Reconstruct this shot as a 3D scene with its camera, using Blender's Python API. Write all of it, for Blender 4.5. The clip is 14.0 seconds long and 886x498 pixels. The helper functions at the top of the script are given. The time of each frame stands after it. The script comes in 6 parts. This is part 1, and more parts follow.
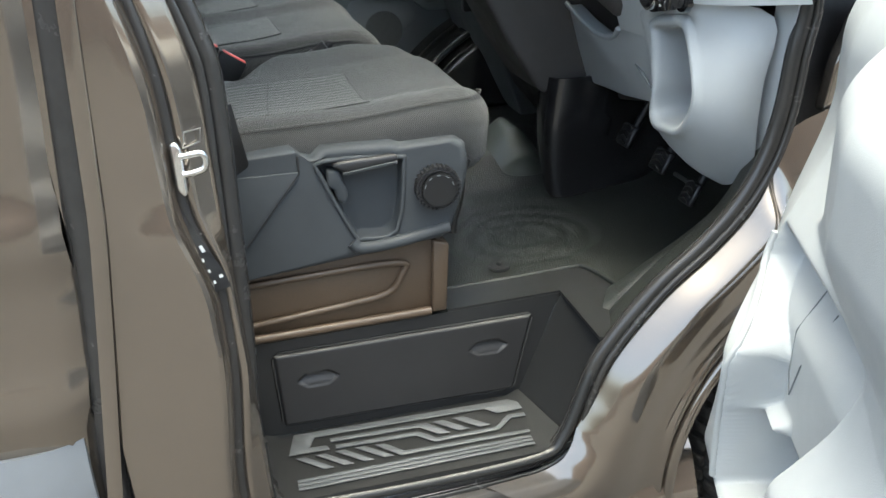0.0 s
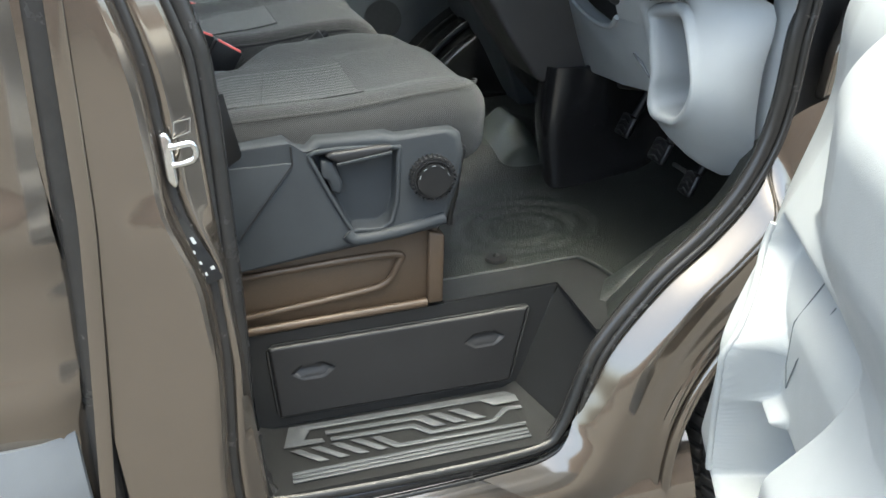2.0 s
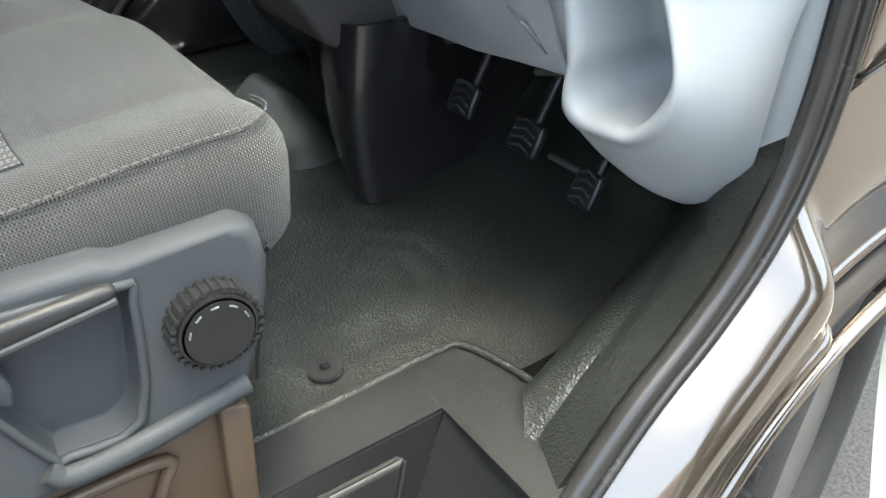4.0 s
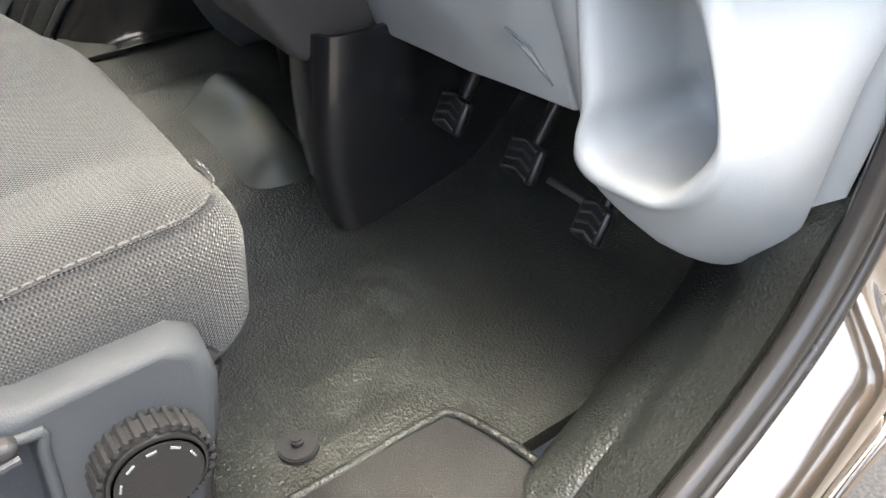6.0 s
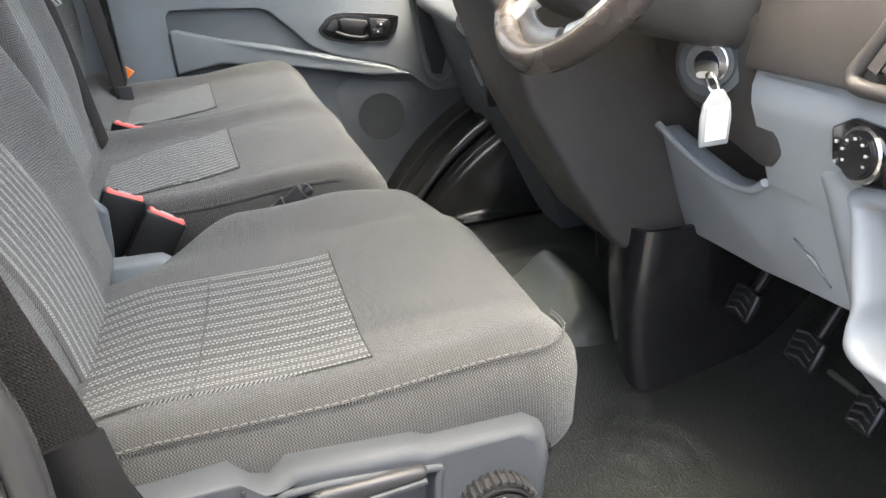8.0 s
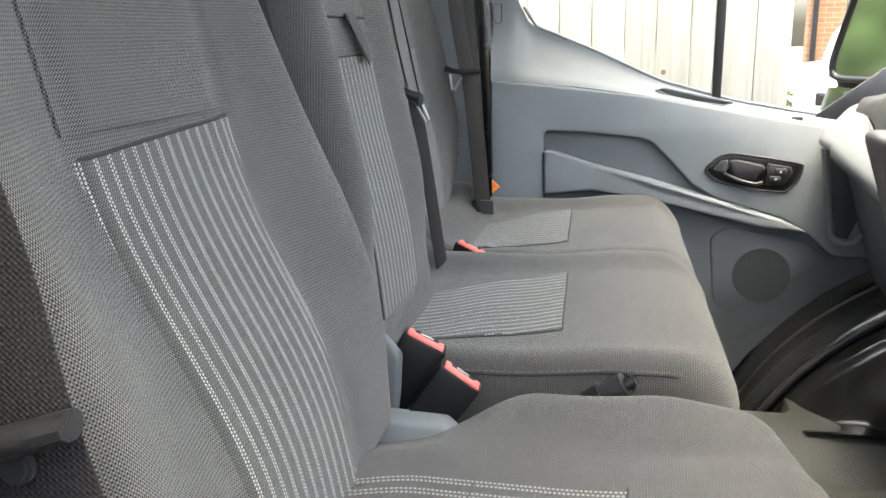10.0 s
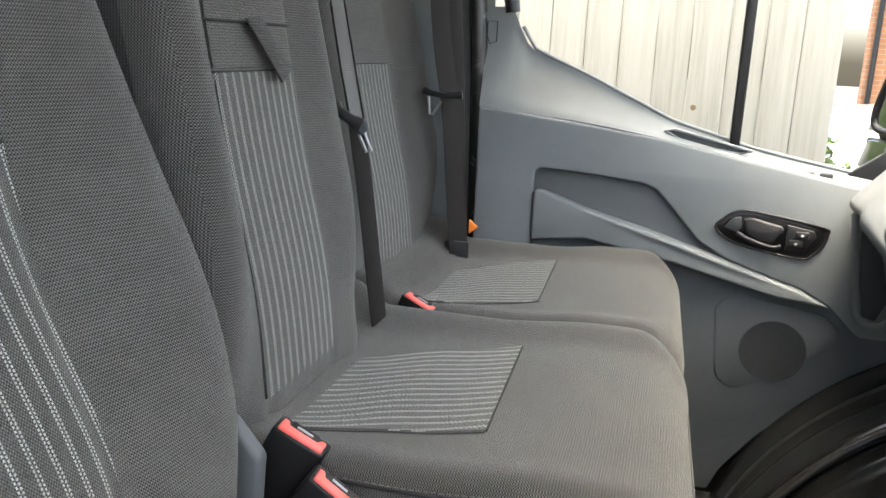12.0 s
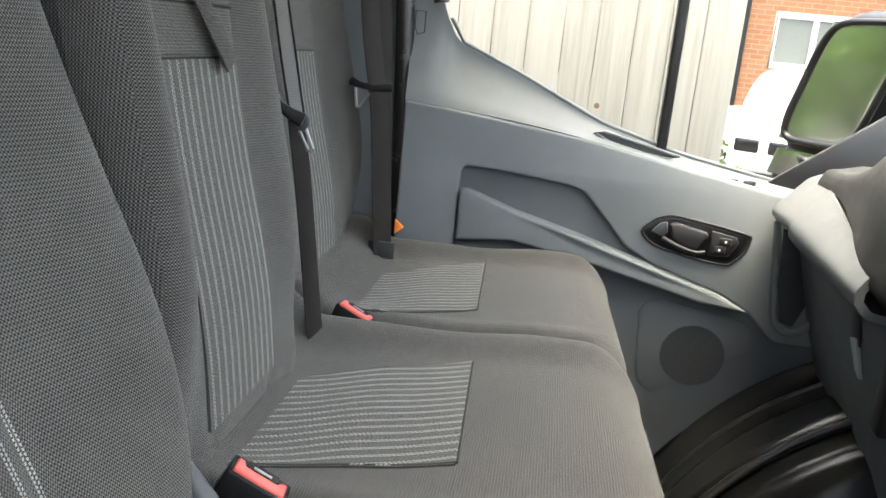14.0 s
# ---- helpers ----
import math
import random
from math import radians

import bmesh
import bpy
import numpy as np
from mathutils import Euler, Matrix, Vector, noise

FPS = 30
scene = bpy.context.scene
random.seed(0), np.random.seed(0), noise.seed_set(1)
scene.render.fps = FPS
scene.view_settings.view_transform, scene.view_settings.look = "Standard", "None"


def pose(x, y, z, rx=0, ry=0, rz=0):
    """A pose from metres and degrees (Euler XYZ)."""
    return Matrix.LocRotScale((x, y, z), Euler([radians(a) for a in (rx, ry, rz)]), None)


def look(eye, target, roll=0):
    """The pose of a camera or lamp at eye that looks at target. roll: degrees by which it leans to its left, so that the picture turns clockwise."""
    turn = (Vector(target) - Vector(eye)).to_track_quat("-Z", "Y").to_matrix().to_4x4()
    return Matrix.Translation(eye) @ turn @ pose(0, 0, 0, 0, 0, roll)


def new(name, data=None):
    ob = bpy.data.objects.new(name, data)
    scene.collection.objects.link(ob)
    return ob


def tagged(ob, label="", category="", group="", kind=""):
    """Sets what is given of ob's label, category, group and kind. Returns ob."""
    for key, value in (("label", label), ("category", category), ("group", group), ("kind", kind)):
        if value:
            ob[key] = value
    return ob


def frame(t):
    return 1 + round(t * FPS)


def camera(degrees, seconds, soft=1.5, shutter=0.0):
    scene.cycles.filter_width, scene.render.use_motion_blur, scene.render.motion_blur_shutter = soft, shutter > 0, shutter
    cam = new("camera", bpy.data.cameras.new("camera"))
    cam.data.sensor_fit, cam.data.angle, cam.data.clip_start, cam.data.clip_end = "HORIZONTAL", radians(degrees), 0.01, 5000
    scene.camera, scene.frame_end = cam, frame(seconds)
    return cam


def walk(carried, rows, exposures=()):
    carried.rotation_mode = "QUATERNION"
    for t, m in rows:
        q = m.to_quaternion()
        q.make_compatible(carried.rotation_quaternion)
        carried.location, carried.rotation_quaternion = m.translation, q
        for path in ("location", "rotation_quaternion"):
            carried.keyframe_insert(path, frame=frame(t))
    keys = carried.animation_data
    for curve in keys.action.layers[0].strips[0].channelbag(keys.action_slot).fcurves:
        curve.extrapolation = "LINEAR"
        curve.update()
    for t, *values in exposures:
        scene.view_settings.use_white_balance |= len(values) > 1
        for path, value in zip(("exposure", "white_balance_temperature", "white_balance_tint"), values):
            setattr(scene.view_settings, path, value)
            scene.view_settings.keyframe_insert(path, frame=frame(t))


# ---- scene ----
cam = camera(56.1, 14.0)
PATH = [
    (0, (0.025, -1.026, 1.344), (0.428, 0.744, 0.506), -3.5),
    (0.5, (0.029, -1.028, 1.346), (0.432, 0.747, 0.518), -3.4),
    (1, (0.032, -1.025, 1.346), (0.437, 0.751, 0.52), -3.6),
    (1.5, (0.032, -1.022, 1.341), (0.432, 0.747, 0.497), -3.4),
    (2, (0.038, -1.018, 1.34), (0.432, 0.745, 0.481), -3.6),
    (2.5, (0.049, -0.948, 1.325), (0.443, 0.813, 0.463), -3.5),
    (3, (0.064, -0.74, 1.306), (0.609, 0.923, 0.337), -4.2),
    (3.5, (0.082, -0.562, 1.295), (0.937, 0.941, 0.29), -1.9),
    (4, (0.17, -0.36, 1.274), (1.071, 1.044, 0.171), -2.8),
    (4.2, (0.21, -0.277, 1.271), (1.115, 1.101, 0.139), -3.0),
    (6.3, (0.252, -0.226, 1.292), (1.161, 1.104, 0.106), -2.3),
    (6.5, (0.221, -0.28, 1.321), (1.162, 1.117, 0.242), -2.3),
    (7, (0.147, -0.418, 1.378), (0.913, 1.204, 0.493), -4.2),
    (7.5, (0.115, -0.463, 1.391), (0.694, 1.284, 0.61), -5.2),
    (8, (0.132, -0.407, 1.385), (0.551, 1.387, 0.606), -5.2),
    (8.5, (0.171, -0.314, 1.388), (0.376, 1.52, 0.618), -4.3),
    (9, (0.188, -0.263, 1.408), (-0.069, 1.578, 0.671), -4.3),
    (9.2, (0.192, -0.248, 1.409), (-0.184, 1.604, 0.755), -3.9),
    (11.3, (0.215, 0.018, 1.411), (-0.236, 1.911, 0.951), 0.7),
    (11.5, (0.234, 0.049, 1.421), (-0.251, 1.933, 0.957), 0.9),
    (12, (0.283, 0.09, 1.417), (-0.232, 1.963, 0.942), 2.6),
    (12.5, (0.297, 0.098, 1.403), (-0.3, 1.946, 0.925), 3.2),
    (13, (0.291, 0.097, 1.395), (-0.308, 1.938, 0.894), 3.2),
    (13.5, (0.256, 0.134, 1.388), (-0.306, 1.974, 0.84), 3.7),
    (14, (0.171, 0.15, 1.421), (-0.049, 2.077, 0.933), 5.6),
]
EXPOSURE = [(0, 2.76, 6550, -5), (1.0, 2.78, 6600, -5), (1.5, 2.9, 6600, -5), (2.0, 2.8, 6550, -5), (2.5, 2.8, 6550, -5), (3.0, 2.98, 6550, -5), (4, 3.4, 6650, -4), (6.5, 3.8, 7100, 4), (7.5, 3.5, 7100, 4), (8.5, 4.1, 7200, 3), (9.2, 4.05, 7200, 2), (11.5, 3.45, 7350, 3), (14, 3.45, 7400, 2)]
SKY, SUN = 0.165, 0.12
walk(cam, [(t, look(e, g, r)) for t, e, g, r in PATH], EXPOSURE)

# ---- light ----
world = bpy.data.worlds.new("world")
scene.world = world
world.use_nodes = True
wn, wl = world.node_tree.nodes, world.node_tree.links
sky = wn.new("ShaderNodeTexSky")
sky.sky_type, sky.sun_disc = "NISHITA", False
sky.sun_elevation, sky.sun_rotation = radians(88), radians(170)
sky.dust_density, sky.air_density, sky.ozone_density = 6.0, 0.6, 0.4
wl.new(sky.outputs[0], wn["Background"].inputs[0])
wn["Background"].inputs[1].default_value = SKY
sun_data = bpy.data.lights.new("sun", "SUN")
sun_data.energy, sun_data.angle, sun_data.color = SUN, radians(50), (1.0, 0.985, 0.96)
sun = new("sun", sun_data)
sun.matrix_world = look((0.1, -0.5, 6.0), (0, 0, 0))


# ---- materials ----
def nodes_of(name):
    m = bpy.data.materials.new(name)
    m.use_nodes = True
    nt = m.node_tree
    return m, nt, nt.nodes["Principled BSDF"]


def coords(nt, scale=1.0):
    tc, mp = nt.nodes.new("ShaderNodeTexCoord"), nt.nodes.new("ShaderNodeMapping")
    mp.inputs["Scale"].default_value = (scale,) * 3
    nt.links.new(tc.outputs["Object"], mp.inputs[0])
    return mp.outputs[0]


def ramp(nt, value, stops):
    r = nt.nodes.new("ShaderNodeValToRGB")
    r.color_ramp.elements[0].position, r.color_ramp.elements[0].color = stops[0][0], (*stops[0][1], 1)
    r.color_ramp.elements[1].position, r.color_ramp.elements[1].color = stops[-1][0], (*stops[-1][1], 1)
    for p, c in stops[1:-1]:
        e = r.color_ramp.elements.new(p)
        e.color = (*c, 1)
    nt.links.new(value, r.inputs[0])
    return r.outputs[0]


def tex(nt, kind, vec, **inputs):
    n = nt.nodes.new(kind)
    nt.links.new(vec, n.inputs["Vector"])
    for k, v in inputs.items():
        n.inputs[k].default_value = v
    return n


def calc(nt, op, a, b=None, c=None):
    n = nt.nodes.new("ShaderNodeMath")
    n.operation = op
    for i, v in enumerate((a, b, c)):
        if v is None:
            continue
        if isinstance(v, (int, float)):
            n.inputs[i].default_value = v
        else:
            nt.links.new(v, n.inputs[i])
    return n.outputs[0]


def bump(nt, bsdf, height, strength=0.3, distance=0.002, normal=None):
    b = nt.nodes.new("ShaderNodeBump")
    b.inputs["Strength"].default_value, b.inputs["Distance"].default_value = strength, distance
    nt.links.new(height, b.inputs["Height"])
    if normal is not None:
        nt.links.new(normal, b.inputs["Normal"])
    nt.links.new(b.outputs[0], bsdf.inputs["Normal"])
    return b.outputs[0]


def shade(c, f):
    return tuple(min(1, v * f) for v in c)


def plastic(name, colour, rough=0.5, grain=900, relief=0.25, wear=0.12, depth=0.0006, specular=0.5):
    """Moulded plastic: fine leather grain, faint broad dirt."""
    m, nt, b = nodes_of(name)
    v = coords(nt)
    big = tex(nt, "ShaderNodeTexNoise", v, Scale=7.0, Detail=6.0, Roughness=0.65)
    nt.links.new(ramp(nt, big.outputs[0], [(0.3, shade(colour, 1 - wear)), (0.7, shade(colour, 1 + wear))]), b.inputs["Base Color"])
    fine = tex(nt, "ShaderNodeTexVoronoi", v, Scale=float(grain))
    rg = tex(nt, "ShaderNodeTexNoise", v, Scale=23.0, Detail=5.0)
    nt.links.new(calc(nt, "MULTIPLY_ADD", rg.outputs[0], 0.22, rough - 0.11), b.inputs["Roughness"])
    b.inputs["Specular IOR Level"].default_value = specular
    bump(nt, b, fine.outputs[0], relief, depth)
    return m


def paint(name, colour, metallic=0.85, rough=0.13, coat=1.0):
    m, nt, b = nodes_of(name)
    v = coords(nt)
    flake = tex(nt, "ShaderNodeTexNoise", v, Scale=900.0, Detail=1.0)
    dirt = tex(nt, "ShaderNodeTexNoise", v, Scale=5.0, Detail=8.0, Roughness=0.7)
    mix = nt.nodes.new("ShaderNodeMix")
    mix.data_type = "RGBA"
    nt.links.new(ramp(nt, flake.outputs[0], [(0.35, shade(colour, 0.85)), (0.65, shade(colour, 1.2))]), mix.inputs[6])
    mix.inputs[7].default_value = (0.12, 0.106, 0.09, 1)
    nt.links.new(calc(nt, "MULTIPLY", calc(nt, "SUBTRACT", dirt.outputs[0], 0.45), 0.7), mix.inputs[0])
    nt.links.new(mix.outputs[2], b.inputs["Base Color"])
    b.inputs["Metallic"].default_value = metallic
    nt.links.new(calc(nt, "MULTIPLY_ADD", dirt.outputs[0], 0.15, rough - 0.07), b.inputs["Roughness"])
    b.inputs["Coat Weight"].default_value, b.inputs["Coat Roughness"].default_value = coat, 0.03
    wave = tex(nt, "ShaderNodeTexNoise", v, Scale=240.0, Detail=2.0)
    bump(nt, b, wave.outputs[0], 0.02, 0.0004)
    return m


def fabric(name, colour, rib=0.0028, stripes=False, deep=0.92, light=(0.36, 0.37, 0.355), pitch=0.0165, split=0.09, half=0.05, sheen=0.2, lean=0.0):
    """Woven seat cloth; with stripes, the insert's pale stitched double lines."""
    m, nt, b = nodes_of(name)
    v = coords(nt)
    xyz = nt.nodes.new("ShaderNodeSeparateXYZ")
    nt.links.new(v, xyz.inputs[0])
    along = calc(nt, "SUBTRACT", xyz.outputs[0], xyz.outputs[2])
    # threads run along the two axes that lie in the surface
    tc = nt.nodes.new("ShaderNodeTexCoord")
    nrm = nt.nodes.new("ShaderNodeSeparateXYZ")
    nt.links.new(tc.outputs["Normal"], nrm.inputs[0])
    n = [calc(nt, "ABSOLUTE", nrm.outputs[k]) for k in range(3)]
    s = [calc(nt, "SINE", calc(nt, "MULTIPLY", xyz.outputs[k], 6.2832 / (rib * f))) for k, f in ((0, 1.0), (1, 0.93), (2, 1.07))]
    flat_x = calc(nt, "GREATER_THAN", n[0], calc(nt, "MAXIMUM", n[1], n[2]))
    flat_z = calc(nt, "GREATER_THAN", n[2], calc(nt, "MAXIMUM", n[0], n[1]))
    flat_y = calc(nt, "SUBTRACT", 1.0, calc(nt, "ADD", flat_x, flat_z))
    both = [calc(nt, "MULTIPLY", s[a], s[c]) for a, c in ((1, 2), (0, 2), (0, 1))]
    pick = calc(nt, "ADD", calc(nt, "ADD", calc(nt, "MULTIPLY", flat_x, both[0]), calc(nt, "MULTIPLY", flat_y, both[1])), calc(nt, "MULTIPLY", flat_z, both[2]))
    # stronger ribs one way
    ribs = calc(nt, "ADD", calc(nt, "MULTIPLY", calc(nt, "ADD", flat_z, flat_y), s[0]), calc(nt, "MULTIPLY", flat_x, s[2]))
    weave = calc(nt, "ADD", calc(nt, "MULTIPLY_ADD", pick, 0.7, 0.5), calc(nt, "MULTIPLY", ribs, 0.30))
    soil = tex(nt, "ShaderNodeTexNoise", v, Scale=9.0, Detail=6.0, Roughness=0.7)
    value = calc(nt, "ADD", calc(nt, "MULTIPLY", weave, 0.7), calc(nt, "MULTIPLY", soil.outputs[0], 0.3))
    base = ramp(nt, value, [(0.2, shade(colour, 1 - deep)), (0.8, shade(colour, 1 + deep))])
    height = weave
    if stripes:
        f = calc(nt, "FRACT", calc(nt, "DIVIDE", calc(nt, "MULTIPLY_ADD", xyz.outputs[0], -lean, xyz.outputs[1]), pitch))
        two = calc(nt, "ABSOLUTE", calc(nt, "SUBTRACT", calc(nt, "ABSOLUTE", calc(nt, "SUBTRACT", f, 0.5)), split))
        line = calc(nt, "LESS_THAN", two, half)
        side = calc(nt, "GREATER_THAN", f, 0.5)
        dash = calc(nt, "LESS_THAN", calc(nt, "FRACT", calc(nt, "ADD", calc(nt, "DIVIDE", along, 0.0042), calc(nt, "MULTIPLY", side, 0.5))), 0.62)
        mark = calc(nt, "MULTIPLY", line, dash)
        mix = nt.nodes.new("ShaderNodeMix")
        mix.data_type = "RGBA"
        nt.links.new(mark, mix.inputs[0])
        nt.links.new(base, mix.inputs[6])
        mix.inputs[7].default_value = (*light, 1)
        base = mix.outputs[2]
        height = calc(nt, "ADD", weave, mark)
    nt.links.new(base, b.inputs["Base Color"])
    b.inputs["Roughness"].default_value = 0.92
    b.inputs["Specular IOR Level"].default_value = 0.25
    b.inputs["Sheen Weight"].default_value = sheen
    b.inputs["Sheen Roughness"].default_value = 0.45
    b.inputs["Sheen Tint"].default_value = (0.9, 0.92, 0.88, 1)
    bump(nt, b, height, 0.7, 0.001)
    return m


def plain(name, colour, rough=0.5, metallic=0.0, coat=0.0, noise_scale=40.0, vary=0.15, relief=0.05):
    m, nt, b = nodes_of(name)
    v = coords(nt)
    n = tex(nt, "ShaderNodeTexNoise", v, Scale=noise_scale, Detail=6.0, Roughness=0.65)
    nt.links.new(ramp(nt, n.outputs[0], [(0.3, shade(colour, 1 - vary)), (0.7, shade(colour, 1 + vary))]), b.inputs["Base Color"])
    nt.links.new(calc(nt, "MULTIPLY_ADD", n.outputs[0], 0.2, max(0.02, rough - 0.1)), b.inputs["Roughness"])
    b.inputs["Metallic"].default_value, b.inputs["Coat Weight"].default_value = metallic, coat
    bump(nt, b, n.outputs[0], relief, 0.001)
    return m


def glassy(name):
    m, nt, b = nodes_of(name)
    b.inputs["Transmission Weight"].default_value, b.inputs["Roughness"].default_value, b.inputs["IOR"].default_value = 1.0, 0.0, 1.01
    b.inputs["Base Color"].default_value = (0.96, 0.98, 0.97, 1)
    return m


def rubber_mat(name, colour):
    """Black rubber floor: pebbled grain and dusty, scuffed patches."""
    m, nt, b = nodes_of(name)
    v = coords(nt)
    dust = tex(nt, "ShaderNodeTexNoise", v, Scale=6.0, Detail=9.0, Roughness=0.75)
    nt.links.new(ramp(nt, dust.outputs[0], [(0.35, shade(colour, 0.75)), (0.55, colour), (0.8, shade(colour, 2.3))]), b.inputs["Base Color"])
    grain = tex(nt, "ShaderNodeTexVoronoi", v, Scale=330.0)
    nt.links.new(calc(nt, "MULTIPLY_ADD", dust.outputs[0], 0.35, 0.2), b.inputs["Roughness"])
    bump(nt, b, grain.outputs[0], 0.6, 0.0018)
    return m


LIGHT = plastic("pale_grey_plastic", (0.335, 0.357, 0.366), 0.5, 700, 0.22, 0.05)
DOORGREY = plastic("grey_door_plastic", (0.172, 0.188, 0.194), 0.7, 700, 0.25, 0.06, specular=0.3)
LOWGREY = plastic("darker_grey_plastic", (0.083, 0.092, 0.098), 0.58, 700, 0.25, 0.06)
LINER = plain("bounce_lining", (0.7, 0.7, 0.68), 0.9, 0, 0, 60, 0.05, 0.1)
DASHPAD = plastic("black_dash_skin", (0.016, 0.016, 0.0155), 0.5, 500, 0.35, 0.1, specular=0.35)
SLATE = plastic("slate_plastic", (0.046, 0.051, 0.055), 0.58, 800, 0.25, 0.1, specular=0.3)
BLACKP = plastic("black_plastic", (0.012, 0.012, 0.0125), 0.32, 800, 0.3, 0.2)
CHAR = plastic("charcoal_plastic", (0.017, 0.017, 0.0178), 0.45, 800, 0.3, 0.15)
DASHDARK = plastic("brown_black_plastic", (0.056, 0.052, 0.049), 0.48, 800, 0.3, 0.12)
STEPP = plastic("step_plastic", (0.016, 0.0166, 0.017), 0.34, 650, 0.45, 0.14)
GLOSSB = plain("gloss_black", (0.012, 0.012, 0.013), 0.14, 0, 0.5, 60, 0.2, 0.02)
RUBBER = plain("rubber_seal", (0.026, 0.0255, 0.025), 0.25, 0, 0.0, 25, 0.12, 0.02)
MAT = rubber_mat("rubber_floor", (0.018, 0.020, 0.018))
DULLB = plastic("dull_black_plastic", (0.007, 0.007, 0.0072), 0.42, 700, 0.25, 0.2, specular=0.25)
PAINT = paint("brown_metallic_paint", (0.21, 0.181, 0.152))
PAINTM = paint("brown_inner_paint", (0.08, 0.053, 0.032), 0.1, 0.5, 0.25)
CLOTH = fabric("grey_cloth", (0.063, 0.0615, 0.0575))
CLOTHW = fabric("worn_grey_cloth", (0.052, 0.052, 0.050), deep=0.55)
CLOTHD = fabric("dark_cloth", (0.035, 0.0345, 0.033))
INSERT = fabric("striped_cloth", (0.062, 0.062, 0.057), stripes=True, deep=0.45, light=(0.36, 0.36, 0.335))
INSERTC = fabric("striped_seat_cloth", (0.072, 0.073, 0.068), stripes=True, deep=0.45, light=(0.42, 0.42, 0.395), lean=0.40)
INSERTW = fabric("worn_striped_cloth", (0.046, 0.046, 0.043), stripes=True, deep=0.35, light=(0.235, 0.238, 0.223), pitch=0.0205, split=0.15, half=0.075)
WEB = fabric("belt_webbing", (0.015, 0.0132, 0.0125), rib=0.003, deep=0.35, sheen=0.02)
WEBL = fabric("grey_belt_webbing", (0.14, 0.138, 0.133), rib=0.003, deep=0.3, sheen=0.05)
THREAD = plain("thread", (0.095, 0.094, 0.09), 0.8)
GLINT = plain("glint_rubber", (0.05, 0.05, 0.048), 0.45)
SILVER = plain("silver_plastic", (0.6, 0.6, 0.59), 0.3, 0.35, 0.3, 60, 0.05, 0.02)
CONSOLE = plastic("glossy_console_plastic", (0.014, 0.014, 0.0145), 0.22, 500, 0.04, 0.2, specular=0.8)
SEAM = plain("dark_gap_rubber", (0.02, 0.02, 0.02), 0.9)
RED = plain("red_plastic", (0.75, 0.12, 0.10), 0.4)
ORANGE = plain("orange_plastic", (0.85, 0.22, 0.03), 0.5)
CHROME = plain("bright_metal", (0.75, 0.75, 0.74), 0.2, 1.0)
STEEL = plain("dull_steel", (0.42, 0.42, 0.41), 0.38, 1.0)
ALU = plain("satin_tread_plate", (0.072, 0.077, 0.083), 0.55, 0.0, 0, 300, 0.15, 0.2)
WHITE = plain("white_card", (0.85, 0.85, 0.84), 0.4, 0, 0.3, 20, 0.03)
CLEAR = plain("clear_acrylic", (0.30, 0.315, 0.315), 0.1, 0, 1.0)
ASPHALT = plain("asphalt", (0.075, 0.073, 0.069), 0.9, 0, 0, 120, 0.6, 0.9)
TYRE = plain("tyre_rubber", (0.03, 0.029, 0.028), 0.75, 0, 0, 200, 0.4, 0.5)
GLASS = glassy("window_glass")
MIRROR = plain("mirror_glass", (0.9, 0.92, 0.92), 0.02, 1.0, 0, 5, 0.01, 0.0)
WHITECAR = plain("white_car_paint", (0.8, 0.8, 0.8), 0.25, 0, 1.0, 10, 0.03)
WHITEF = plain("white_window_frame", (0.8, 0.8, 0.79), 0.4)
ARROW = plain("pale_print", (0.38, 0.39, 0.39), 0.5)


# ---- mesh tools ----
origin = {}


def part(name, bm, material, parent=None, label="", sharp=50):
    """Links a bmesh, given in world places, as one mesh under a thing or part."""
    me = bpy.data.meshes.new(name)
    o = origin.get(parent, Vector((0, 0, 0)))
    bmesh.ops.recalc_face_normals(bm, faces=bm.faces)
    for v in bm.verts:
        v.co -= o
    bm.to_mesh(me)
    bm.free()
    me.materials.append(material)
    for p in me.polygons:
        p.use_smooth = True
    me.set_sharp_from_angle(angle=radians(sharp))
    ob = new(name, me)
    if parent:
        ob.parent = parent
    origin[ob] = o
    if label:
        ob["label"] = label
    return ob


def thing(name, at, label, category, group="", kind=""):
    ob = new(name)
    ob.empty_display_size = 0.05
    ob.location = at
    origin[ob] = Vector(at)
    return tagged(ob, label, category, group, kind)


def place(axis, a, p):
    return {"x": (a, p[0], p[1]), "y": (p[0], a, p[1]), "z": (p[0], p[1], a)}[axis]


def prism(poly, axis, a0, a1, bevel=0.0, seg=2, bm=None):
    """A polygon in the plane across the axis, drawn out from a0 to a1, edges rounded."""
    b = bmesh.new()
    lo = [b.verts.new(place(axis, a0, p)) for p in poly]
    hi = [b.verts.new(place(axis, a1, p)) for p in poly]
    n = len(poly)
    b.faces.new(lo)
    b.faces.new(hi[::-1])
    for i in range(n):
        b.faces.new((lo[i], hi[i], hi[(i + 1) % n], lo[(i + 1) % n]))
    bmesh.ops.recalc_face_normals(b, faces=b.faces)
    if bevel:
        bmesh.ops.bevel(b, geom=list(b.edges), offset=bevel, segments=seg, affect="EDGES", clamp_overlap=True, profile=0.5)
    return merge(bm, b)


def merge(bm, b):
    if bm is None:
        return b
    me = bpy.data.meshes.new("tmp")
    b.to_mesh(me)
    b.free()
    bm.from_mesh(me)
    bpy.data.meshes.remove(me)
    return bm


